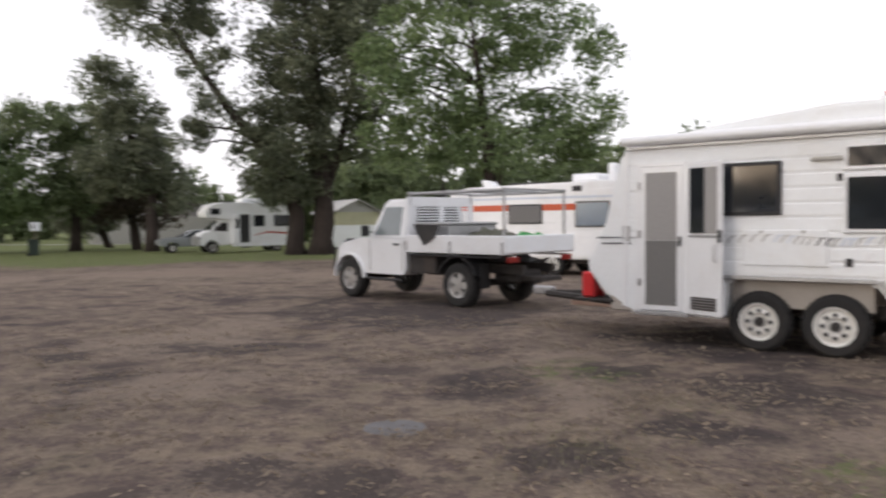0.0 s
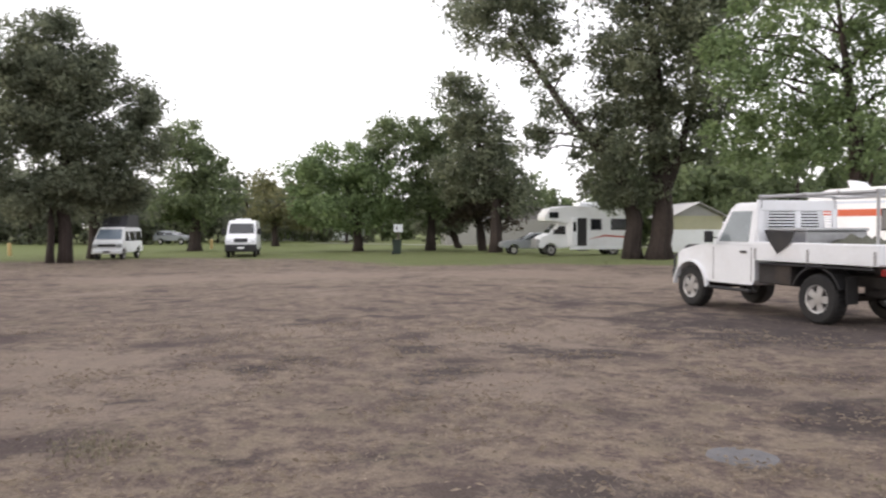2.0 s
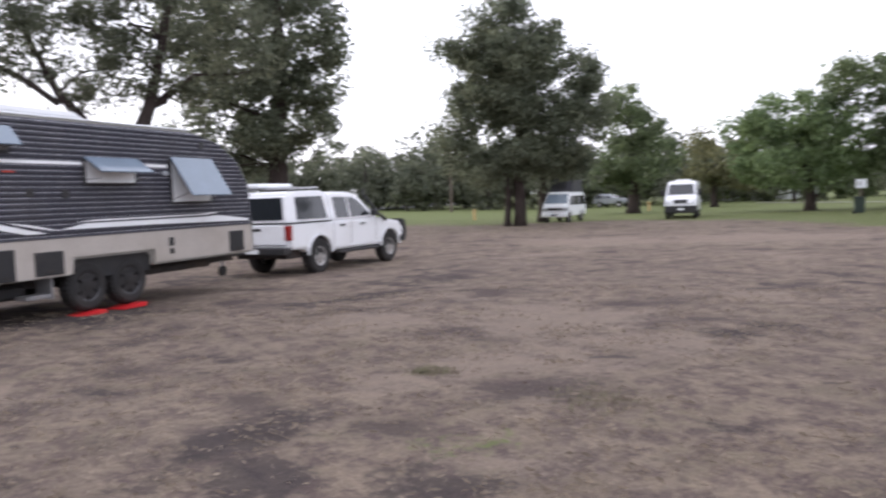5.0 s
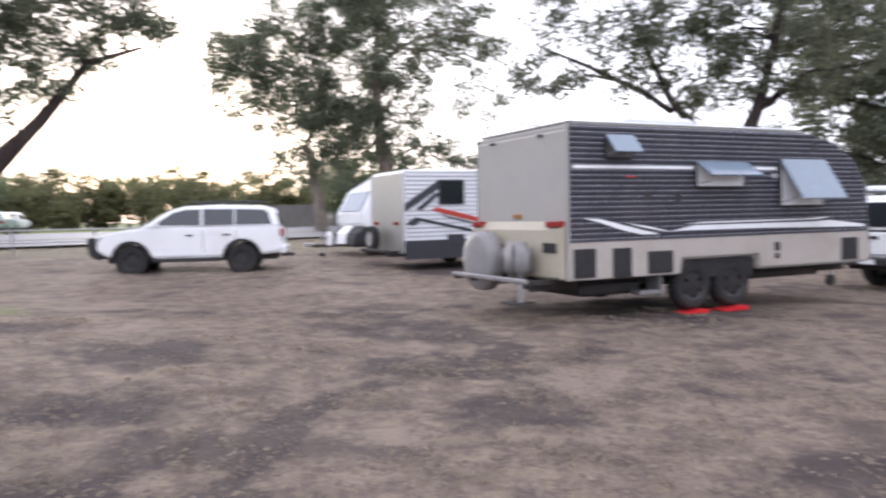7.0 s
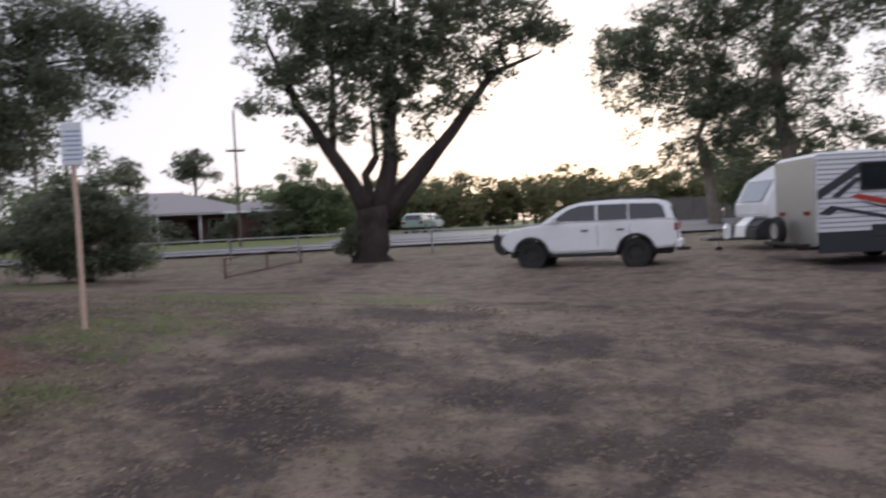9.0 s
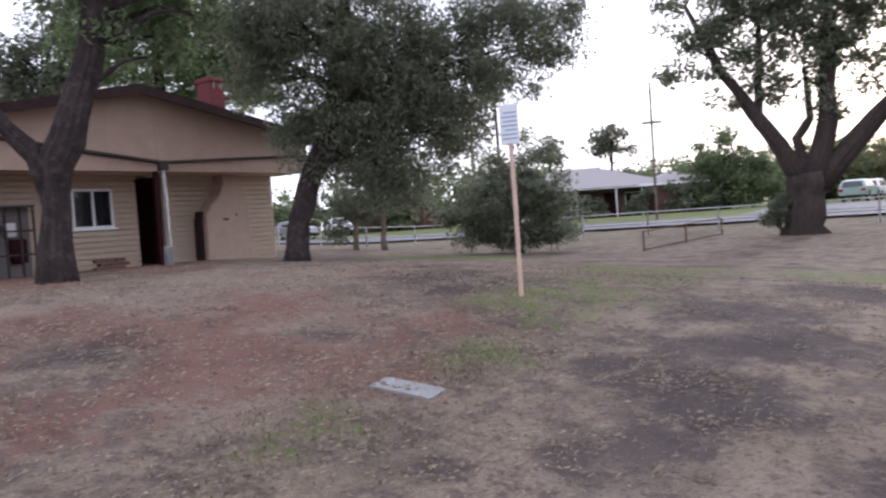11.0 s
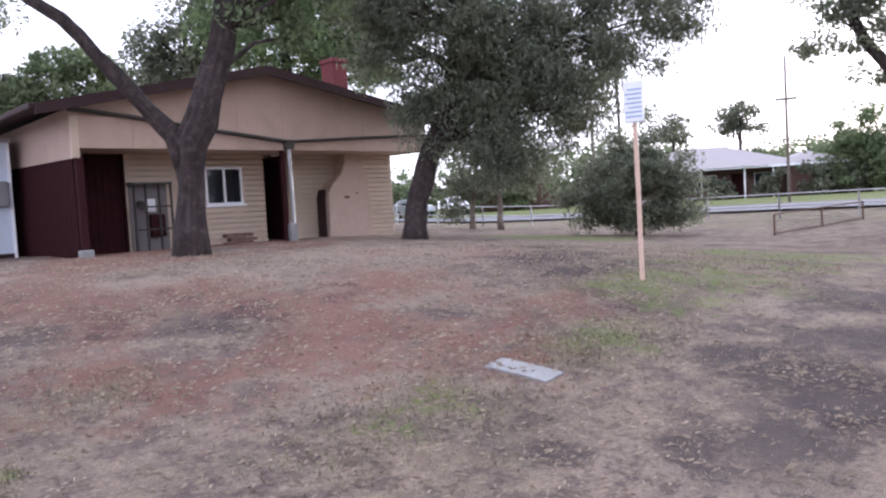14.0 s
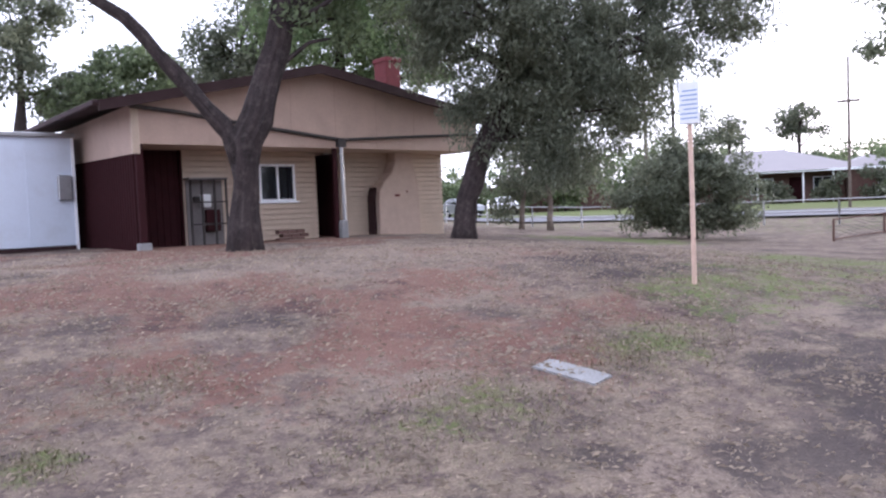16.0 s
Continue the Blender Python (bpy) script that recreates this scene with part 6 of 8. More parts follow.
def white_wagon():
    c = thing("wagon", "white four-wheel-drive wagon with black bull bar and roof rack", "car", heading(-21.38, -8.54, 0.28, -0.96, 0.12))
    # the near side is its right side
    W = 0.97
    low = [(-1.02, 0.55), (-1.08, 0.8), (-1.05, 1.22), (-0.9, 1.28), (2.5, 1.28), (2.9, 1.25), (3.40, 1.17), (3.62, 1.08), (3.74, 0.92), (3.76, 0.70), (3.62, 0.60)] + arch(2.85, 0.42, 0.48, 10, 170) + [(2.2, 0.46), (0.6, 0.46)] + arch(0, 0.42, 0.48, 0, 170) + [(-0.6, 0.52)]
    lower_body(c, low, W, WHITE, 0.06)
    ins = side_inset(1.25, 1.92, 0.18)
    part("cabin", prism(nb(), [(-1.02, 1.25), (-0.90, 1.62), (-0.78, 1.77), (-0.55, 1.83), (0.6, 1.87), (1.45, 1.84), (1.80, 1.76), (2.10, 1.60), (2.62, 1.26)], -W + 0.01, W - 0.01, 0.05, ins), WHITE, c)
    side_panes(c, [[(-0.80, 1.32), (-0.72, 1.62), (-0.60, 1.71), (0.16, 1.74), (0.16, 1.32)], [(0.20, 1.32), (0.20, 1.74), (1.0, 1.75), (1.0, 1.32)], [(1.06, 1.32), (1.06, 1.75), (1.48, 1.74), (1.78, 1.66), (2.28, 1.34)]], W - 0.01, ins)
    cross_pane(c, "windscreen", 2.56, 1.32, 1.90, 1.72, 0.82, 0.72, (0.6, 0, 0.8))
    cross_pane(c, "rear_window", -1.005, 1.30, -0.905, 1.62, 0.78, 0.7, (-1, 0, 0.2))
    part("bull_bar", prism(nb(), [(3.55, 0.48), (3.72, 1.02), (3.86, 1.08), (3.95, 0.95), (3.9, 0.62), (3.75, 0.46)], -W - 0.02, W + 0.02, 0.04), BLACK, c, "black steel bull bar")
    for s in (-1, 1):
        part("headlamp", boxed((3.40, s * 0.93, 0.94), (3.72, s * 0.60, 1.08), 0.03), CLEARLAMP, c)
        part("tail_lamp", boxed((-1.09, s * 0.96, 0.98), (-0.90, s * 0.80, 1.18), 0.02), REDLAMP, c)
        part("mirror", boxed((2.1, s * (W + 0.02), 1.30), (2.23, s * (W + 0.22), 1.48), 0.03), WHITE, c)
        for x in (0.42, 1.38):
            part("door_handle", boxed((x - 0.12, s * W, 1.04), (x + 0.06, s * (W + 0.03), 1.08), 0.006), BLACK, c)
        for x in (0.14, 1.0):
            part("door_seam", boxed((x, s * W, 0.6), (x + 0.012, s * (W + 0.003), 1.2)), CHASSIS, c)
        part("side_step", boxed((0.55, s * (W - 0.12), 0.36), (2.3, s * (W + 0.04), 0.44), 0.02), BLACK, c)
        part("roof_rail", tube(nb(), [(-0.5, s * 0.68, 1.95), (1.4, s * 0.68, 1.95)], 0.02, 6), BLACK, c)
        for x in (0, 2.85):
            wheel(c, x, s * 0.82, 0.42, 0.28, 0.22, "six", BLACK, "wagon")
            part("arch_trim", prism(nb(), arch(x, 0.42, 0.52, 5, 175) + arch(x, 0.42, 0.47, 175, 5), s * (W - 0.02), s * (W + 0.03)), BLACK, c)
    for k in range(6):
        x = -0.45 + 0.34 * k
        part("rack_slat", boxed((x - 0.04, -0.68, 1.94), (x + 0.04, 0.68, 1.97), 0.006), BLACK, c)
    part("underside", boxed((-0.9, -0.7, 0.36), (3.5, 0.7, 0.56)), CHASSIS, c)
    part("rear_bumper", boxed((-1.16, -W + 0.03, 0.52), (-1.0, W - 0.03, 0.72), 0.03), WHITE, c)
    part("tow_bar", boxed((-1.35, -0.3, 0.42), (-1.0, 0.3, 0.5), 0.01), CHASSIS, c)


white_wagon()


def dual_cab():
    c = thing("dual_cab_ute", "white dual-cab ute with matching canopy and dark windows", "ute", heading(-17.85, 7.39, -0.49, 0.87))
    W = 0.93
    low = [(-1.12, 0.62), (-1.14, 0.9), (-1.12, 1.20), (2.6, 1.20), (3.0, 1.17), (3.78, 1.06), (3.95, 0.9), (3.95, 0.66), (3.75, 0.58)] + arch(3.22, 0.42, 0.47, 10, 170) + [(2.65, 0.5), (0.6, 0.5)] + arch(0, 0.42, 0.47, 0, 170) + [(-0.58, 0.6)]
    lower_body(c, low, W, WHITE, 0.05)
    ins = side_inset(1.18, 1.9, 0.15)
    part("cabin", prism(nb(), [(0.52, 1.18), (0.52, 1.84), (0.7, 1.90), (1.45, 1.89), (1.75, 1.83), (2.05, 1.68), (2.72, 1.18)], -W + 0.01, W - 0.01, 0.05, ins), WHITE, c)
    part("canopy", prism(nb(), [(-1.10, 1.18), (-0.98, 1.84), (-0.85, 1.92), (0.35, 1.94), (0.50, 1.88), (0.50, 1.18)], -W + 0.02, W - 0.02, 0.05, ins), WHITE, c, "white fibreglass canopy")
    side_panes(c, [[(0.72, 1.26), (0.72, 1.76), (1.30, 1.76), (1.30, 1.26)], [(1.38, 1.26), (1.38, 1.76), (1.62, 1.74), (1.84, 1.64), (2.32, 1.28)], [(-0.82, 1.28), (-0.74, 1.78), (0.30, 1.80), (0.36, 1.28)]], W - 0.01, ins)
    cross_pane(c, "rear_window", -1.09, 1.28, -1.00, 1.78, 0.72, 0.64, (-1, 0, 0.15))
    cross_pane(c, "windscreen", 2.66, 1.24, 1.92, 1.76, 0.8, 0.7, (0.6, 0, 0.8))
    part("canopy_seal", boxed((-1.13, -W + 0.02, 1.19), (0.52, W - 0.02, 1.215)), BLACK, c)
    part("tail_gate", boxed((-1.16, -0.78, 0.72), (-1.13, 0.78, 1.17), 0.015), WHITE, c)
    part("gate_handle", boxed((-1.18, -0.14, 1.04), (-1.155, 0.14, 1.10), 0.006), BLACK, c)
    part("rear_bumper", boxed((-1.32, -W + 0.02, 0.50), (-1.05, W - 0.02, 0.68), 0.03), BLACK, c)
    part("plate_bar", boxed((-1.335, -0.18, 0.54), (-1.322, 0.18, 0.64)), WHITE_OLD, c)
    part("bull_bar", prism(nb(), [(3.85, 0.5), (3.95, 1.12), (4.1, 1.1), (4.2, 0.8), (4.1, 0.5)], -W, W, 0.03), BLACK, c)
    for s in (-1, 1):
        part("tail_lamp", boxed((-1.17, s * 0.94, 0.82), (-1.04, s * 0.80, 1.16), 0.02), REDLAMP, c)
        part("mirror", boxed((2.2, s * (W + 0.02), 1.26), (2.32, s * (W + 0.22), 1.42), 0.03), BLACK, c)
        part("side_step", boxed((0.7, s * (W - 0.1), 0.40), (2.6, s * (W + 0.04), 0.47), 0.02), BLACK, c)
        for x in (0.85, 1.75):
            part("door_handle", boxed((x, s * W, 1.06), (x + 0.2, s * (W + 0.03), 1.10), 0.006), BLACK, c)
        for x in (0.56, 1.33, 2.5):
            part("door_seam", boxed((x, s * W, 0.62), (x + 0.012, s * (W + 0.003), 1.18)), CHASSIS, c)
        for x in (0, 3.22):
            wheel(c, x, s * 0.79, 0.415, 0.26, 0.215, "six", ALLOY, "dualcab")
            part("arch_trim", prism(nb(), arch(x, 0.42, 0.51, 5, 175) + arch(x, 0.42, 0.47, 175, 5), s * (W - 0.02), s * (W + 0.03)), WHITE, c)
            part("wheel_well", prism(nb(), arch(x, 0.42, 0.465, 0, 180), s * 0.45, s * (W - 0.03)), BLACK, c)
    for x in (-0.6, 0.2):
        part("roof_bar", tube(nb(), [(x, -0.78, 2.0), (x, 0.78, 2.0)], 0.025, 6), STEEL, c)
    part("roof_load", boxed((-0.9, 0.1, 2.02), (0.4, 0.75, 2.12), 0.03), WHITE_OLD, c)
    part("snorkel", tube(nb(), [(3.0, -W - 0.03, 1.12), (2.6, -W - 0.03, 1.3), (2.1, -W + 0.1, 1.82), (2.1, -W + 0.1, 1.95)], 0.04, 8), BLACK, c)
    part("underside", boxed((-1.0, -0.7, 0.4), (3.7, 0.7, 0.6)), CHASSIS, c)


dual_cab()


def van_shell(c, prof, W, mid, top, lean, wheels, style="steel", paint=None):
    ins = side_inset(mid, top, lean)
    part("body", prism(nb(), prof, -W, W, 0.07, ins), paint or WHITE, c)
    for s in (-1, 1):
        for x in wheels:
            wheel(c, x, s * (W - 0.14), 0.34, 0.22, 0.19, style, ALLOY, "van" + style)
    return ins


def high_roof_van():
    x, y, z = spot(38.25, 52.5)
    a = radians(38.25)
    c = thing("van", "white high-roof van with dark windscreen and bumper", "van", heading(x - math.sin(a) * 3.2, y + math.cos(a) * 3.2, math.sin(a - 0.06), -math.cos(a - 0.06)))
    W = 0.98
    prof = [(-1.6, 0.4), (-1.62, 2.22), (-1.45, 2.38), (2.6, 2.38), (3.0, 2.28), (3.75, 1.50), (4.3, 1.22), (4.42, 0.95), (4.42, 0.45)] + arch(3.6, 0.35, 0.42, 10, 170) + arch(0, 0.35, 0.42, 10, 170)
    ins = van_shell(c, prof, W, 1.1, 2.6, 0.14, (0, 3.6))
    cross_pane(c, "windscreen", 3.74, 1.54, 3.14, 2.16, 0.80, 0.74, (0.78, 0, 0.62))
    part("bumper", boxed((4.30, -W - 0.01, 0.35), (4.50, W + 0.01, 0.82), 0.05), BLACK, c)
    part("grille", prism(nb(), [(4.36, 0.96), (4.28, 1.20), (4.32, 1.21), (4.44, 0.97)], -0.42, 0.42), BLACK, c)
    part("plate_bar", boxed((4.505, -0.2, 0.55), (4.515, 0.2, 0.67)), WHITE_OLD, c)
    for s in (-1, 1):
        part("headlamp", prism(nb(), [(4.1, 0.98), (4.0, 1.25), (4.22, 1.22), (4.43, 0.98)], s * 0.92, s * 0.62, 0.01), CLEARLAMP, c)
        part("mirror", boxed((3.5, s * (W + 0.03), 1.45), (3.62, s * (W + 0.25), 1.85), 0.03), BLACK, c)
        part("side_window", panel(nb(), [(x, s * (W - ins(z) + 0.0), z) for x, z in ((2.5, 1.5), (2.5, 2.1), (3.1, 2.1), (3.5, 1.5))], (0, s, 0.1), 0.012), GLASS, c)
    part("roof_pod", boxed((1.2, -0.5, 2.36), (2.2, 0.5, 2.50), 0.06), WHITE, c)
    part("sill", boxed((-1.5, -W - 0.005, 0.38), (4.3, W + 0.005, 0.50), 0.02), BLACK, c)


high_roof_van()


def pop_top_van():
    x, y, z = spot(46.2, 51.0)
    a = radians(47.4)
    c = thing("camper_van", "silver camper van with its roof tent raised", "van", heading(x - math.sin(a) * 2.3, y + math.cos(a) * 2.3, math.sin(a - 0.30), -math.cos(a - 0.30)))
    W = 0.86
    prof = [(-1.0, 0.4), (-1.05, 1.75), (-0.9, 1.92), (2.3, 1.95), (2.55, 1.86), (3.15, 1.15), (3.38, 1.0), (3.42, 0.45)] + arch(2.9, 0.33, 0.40, 10, 170) + arch(0, 0.33, 0.40, 10, 170)
    ins = van_shell(c, prof, W, 0.95, 1.9, 0.14, (0, 2.9), paint=WHITE_OLD)
    cross_pane(c, "windscreen", 3.10, 1.22, 2.62, 1.80, 0.74, 0.66, (0.78, 0, 0.62), GLASS_BLUE)
    part("grille", boxed((3.38, -0.5, 0.78), (3.45, 0.5, 0.94), 0.01), BLACK, c)
    part("bumper", boxed((3.35, -W, 0.36), (3.52, W, 0.60), 0.05), WHITE_OLD, c)
    part("plate_bar", boxed((3.525, -0.2, 0.44), (3.535, 0.2, 0.54)), BLACK, c)
    side_panes(c, [[(0.6, 1.1), (0.6, 1.68), (1.6, 1.68), (1.6, 1.1)], [(1.75, 1.1), (1.75, 1.68), (2.3, 1.68), (2.7, 1.12)], [(-0.8, 1.1), (-0.75, 1.68), (0.45, 1.68), (0.45, 1.1)]], W, ins)
    for s in (-1, 1):
        part("headlamp", boxed((3.30, s * 0.84, 0.74), (3.46, s * 0.54, 0.95), 0.03), CLEARLAMP, c)
        part("mirror", boxed((2.75, s * (W + 0.02), 1.12), (2.85, s * (W + 0.22), 1.32), 0.03), BLACK, c)
    part("roof_tent", prism(nb(), [(-0.7, 1.94), (-0.5, 2.7), (1.5, 2.78), (2.1, 1.96)], -0.72, 0.72, 0.02), CHARCOAL, c, "dark canvas pop-top tent")
    part("tent_window", prism(nb(), [(1.95, 2.15), (1.68, 2.6), (1.71, 2.62), (2.0, 2.16)], -0.3, 0.3), BLACK, c)
    part("tent_lid", boxed((-0.75, -0.74, 2.72), (1.6, 0.74, 2.80), 0.03), SLATE, c)


pop_top_van()


def motorhome():
    x, y, z = spot(13.5, 51.0)
    a = radians(13.5)
    th = a + math.pi / 2 + 0.28
    c = thing("motorhome", "white coachbuilt motorhome with overcab bed and open door", "motorhome", heading(x, y, -math.sin(th), math.cos(th)))
    # seen on its left side and front
    W = 1.12
    part("house_body", prism(nb(), [(-3.0, 0.55), (-3.0, 3.0), (-2.8, 3.1), (2.0, 3.1), (2.7, 2.95), (3.05, 2.5), (3.0, 2.2), (1.5, 2.0), (1.45, 0.55)], -W, W, 0.06), WHITE, c)
    part("cab", prism(nb(), [(1.4, 0.5), (1.4, 2.05), (2.1, 2.0), (2.75, 1.35), (3.2, 1.2), (3.35, 0.95), (3.35, 0.5)] + arch(2.6, 0.36, 0.42, 10, 170), -0.9, 0.9, 0.06), WHITE, c)
    cross_pane(c, "windscreen", 2.72, 1.40, 2.18, 1.96, 0.78, 0.72, (0.75, 0, 0.65), GLASS)
    for s in (-1, 1):
        part("cab_window", panel(nb(), [(1.65, s * 0.9, 1.32), (1.65, s * 0.9, 1.85), (2.05, s * 0.9, 1.85), (2.5, s * 0.9, 1.35)], (0, s, 0), 0.012), GLASS, c)
        part("mirror", boxed((2.35, s * 1.0, 1.35), (2.45, s * 1.2, 1.65), 0.02), BLACK, c)
        part("headlamp", boxed((3.2, s * 0.86, 0.82), (3.38, s * 0.5, 1.0), 0.03), CLEARLAMP, c)
        for xx in (-1.4, 2.6):
            wheel(c, xx, s * 0.92, 0.36, 0.23, 0.2, "steel", ALLOY, "mh")
    part("bull_bar", prism(nb(), [(3.35, 0.45), (3.38, 1.05), (3.48, 1.05), (3.52, 0.45)], -0.9, 0.9, 0.03), STEEL, c)
    part("grille", boxed((3.345, -0.45, 0.7), (3.37, 0.45, 0.98)), BLACK, c)
    y0 = W + 0.003
    part("doorway", boxed((0.35, y0, 0.62), (0.95, y0 + 0.012, 2.35)), BLACK, c, "dark open doorway")
    od = part("entry_door", boxed((0, 0, 0.62), (0.6, 0.04, 2.35), 0.01), WHITE, c, "white entry door standing open")
    od.matrix_basis = pose(0.98, W + 0.02, 0, 0, 0, 40)
    part("pane", boxed((0.15, 0.042, 1.5), (0.45, 0.048, 2.1)), GLASS, od)
    part("pane", boxed((0.15, -0.008, 1.5), (0.45, -0.002, 2.1)), GLASS, od)
    window_part(c, -0.6, 0.1, 1.6, 2.3, y0, 1)
    window_part(c, -2.4, -1.2, 1.6, 2.3, y0, 1)
    window_part(c, 2.15, 2.75, 2.35, 2.72, y0, 1)
    part("band", panel(nb(), [(-2.9, y0, 1.05), (-2.9, y0, 1.15), (-0.8, y0, 1.3), (0.3, y0, 1.0), (-0.8, y0, 1.2)], (0, 1, 0), 0.006), REDBAND, c)
    part("skirt", boxed((-2.9, W - 0.05, 0.38), (1.4, W, 0.56), 0.01), WHITE_OLD, c)
    part("step", boxed((0.4, W, 0.3), (0.95, W + 0.3, 0.36), 0.01), BLACK, c)
    part("air_conditioner", boxed((-0.6, -0.5, 3.1), (0.7, 0.5, 3.38), 0.08), WHITE_OLD, c)
    part("roof_hatch", boxed((1.2, -0.3, 3.1), (1.8, 0.3, 3.2), 0.03), BLACK, c)
    # small dark four-wheel drive parked against it
    x, y, z = spot(16.3, 55.0)
    k = thing("car", "dark four-wheel-drive car beside the motorhome", "car", heading(x, y, -math.sin(th), math.cos(th)))
    far_car_parts(k, GREYCAR)


def far_car_parts(c, paint):
    W = 0.86
    lower_body(c, [(-0.9, 0.45), (-0.95, 0.92), (2.5, 0.98), (3.35, 0.85), (3.45, 0.5)] + arch(2.6, 0.32, 0.38, 10, 170) + arch(0, 0.32, 0.38, 10, 170), W, paint, 0.06)
    ins = side_inset(0.92, 1.45, 0.18)
    part("cabin", prism(nb(), [(-0.85, 0.92), (-0.6, 1.42), (0.2, 1.5), (1.2, 1.46), (2.2, 0.95)], -W + 0.01, W - 0.01, 0.05, ins), paint, c)
    side_panes(c, [[(-0.55, 0.99), (-0.42, 1.36), (0.5, 1.40), (0.5, 0.99)], [(0.58, 0.99), (0.58, 1.40), (1.1, 1.37), (1.85, 1.0)]], W - 0.01, ins)
    cross_pane(c, "windscreen", 2.12, 1.0, 1.28, 1.42, 0.72, 0.6, (0.5, 0, 0.85))
    cross_pane(c, "rear_window", -0.83, 1.0, -0.64, 1.36, 0.68, 0.58, (-0.9, 0, 0.35))
    for s in (-1, 1):
        part("headlamp", boxed((3.28, s * 0.82, 0.66), (3.42, s * 0.52, 0.80), 0.02), CLEARLAMP, c)
        part("tail_lamp", boxed((-0.97, s * 0.82, 0.7), (-0.9, s * 0.55, 0.86), 0.01), REDLAMP, c)
        for x in (0, 2.6):
            wheel(c, x, s * 0.74, 0.31, 0.2, 0.18, "five", ALLOY, "car")


motorhome()
for az, d, hd, paint, label in ((127.7, 60, 205, GREENCAR, "pale green hatchback parked on the forecourt"), (126.9, 64, 205, WHITE, "white hatchback parked on the forecourt"), (166.6, 62, 100, GREYCAR, "silver car parked across the road"), (163.2, 66, 80, WHITE, "white car parked across the road"),
                                (56.6, 112, 60, GREYCAR, "silver car beyond the far lawn"), (43.9, 92, 10, GREYCAR, "silver car parked beyond the trees")):
    x, y, z = spot(az, d)
    k = thing("car", label, "car", pose(x, y, z + 0.06, 0, 0, hd), "parked cars")
    far_car_parts(k, paint)


# ---- the hut ----
def hut():
    """Gable-fronted hut. Local +x runs along its front, +y into it, z from the ground at its front."""
    o = pose(2.03, -17.26, 0.98, 0, 0, math.degrees(math.atan2(-0.47, -0.883)))
    # seen from the field +x goes to the right; into the hut is local +y after a half turn
    h = thing("hut", "cream weatherboard hut with a wide low gable and red chimney", "hut", o)
    Ln, back, B = 9.3, -7.5, 2.16
    apex, e0, e1 = (4.25, 3.95), (0.0, 3.02), (9.45, 3.10)
    part("gable", prism(nb(), [(-0.02, B), (-0.02, 2.95), apex, (9.40, 3.05), (9.40, B)], -0.06, 0.0), GABLE, h, "pinkish beige sheeted gable front")
    for x in (1.2, 2.4, 3.6, 4.8, 6.0, 7.2, 8.4):
        top = 2.95 + (apex[1] - 2.95) * min(1, x / 4.25) if x < 4.25 else apex[1] - (apex[1] - 3.05) * (x - 4.25) / 5.15
        part("cover_strip", boxed((x - 0.02, 0.0, B + 0.01), (x + 0.02, 0.006, top - 0.06)), GABLE, h)
    part("gable_return", prism(nb(), [(-7.5, B - 0.05), (-7.5, 2.9), (0.0, 2.95), (0.0, B - 0.2)], -0.04, 0.02), GABLE, h).matrix_basis = Matrix(((0, -1, 0, 0), (1, 0, 0, 0), (0, 0, 1, 0), (0, 0, 0, 1)))
    part("corner_board", boxed((-0.05, -0.06, 1.96), (0.10, 0.012, 2.95), 0.006), CLADDING, h)
    # roof: two sheets with an overhang, dark barge boards
    for (xa, za), (xb, zb) in (((-0.75, 2.84), apex), ((10.1, 2.95), apex)):
        part("roof_sheet", prism(nb(), [(xa, za + 0.06), (xb, zb + 0.06), (xb, zb + 0.11), (xa, za + 0.11)], back, 0.36), ROOFDARK, h, "dark corrugated iron roof")
        part("barge_board", prism(nb(), [(xa, za - 0.10), (xb, zb - 0.10), (xb, zb + 0.06), (xa, za + 0.06)], 0.30, 0.36), ROOFDARK, h)
        part("roof_soffit", prism(nb(), [(xa, za + 0.02), (xb, zb + 0.02), (xb, zb + 0.05), (xa, za + 0.05)], 0.0, 0.30), ROOFDARK, h)
    part("eave_gutter", boxed((-0.85, back, 2.84), (-0.72, 0.3, 2.96), 0.02), ROOFDARK, h)
    part("porch_ceiling", boxed((0.0, -1.25, B), (9.3, -0.06, B + 0.03)), CLADDING, h)
    # drain pipes sloping to the middle
    part("drain_pipe", tube(nb(), [(-0.1, 0.10, 2.90), (1.0, 0.06, 2.82), (2.5, 0.05, 2.62), (4.85, 0.05, 2.36)], 0.045, 8), CHASSIS, h)
    part("drain_pipe", tube(nb(), [(9.4, 0.06, 2.62), (7.5, 0.05, 2.52), (4.9, 0.05, 2.36)], 0.035, 8), CHASSIS, h)
    part("rain_head", boxed((4.76, -0.02, 2.18), (5.0, 0.12, 2.40), 0.015), CHASSIS, h)
    part("down_pipe", tube(nb(), [(4.88, 0.04, 2.2), (4.90, 0.04, 0.0)], 0.045, 8), STEEL, h, "pale galvanised down pipe")
    part("porch_post", boxed((4.70, -0.12, -0.15), (4.80, -0.02, B), 0.008), MAROON, h)
    part("pipe_sleeve", boxed((4.76, -0.08, -0.15), (4.96, 0.10, 0.42), 0.02), CONCRETE, h)
    part("porch_post", boxed((0.02, -0.14, 0.08), (0.16, -0.02, B), 0.008), MAROON, h, "dark maroon corner post")
    part("post_footing", boxed((-0.02, -0.2, -0.2), (0.22, 0.04, 0.14), 0.02), CONCRETE, h)
    # recessed wall of lapped boards
    r = -1.2
    part("wall_core", boxed((1.40, r - 0.12, -0.35), (4.88, r - 0.04, B)), CLADDING, h)
    part("wall_core", boxed((5.60, r - 0.12, -0.35), (9.06, r - 0.04, B)), CLADDING, h)
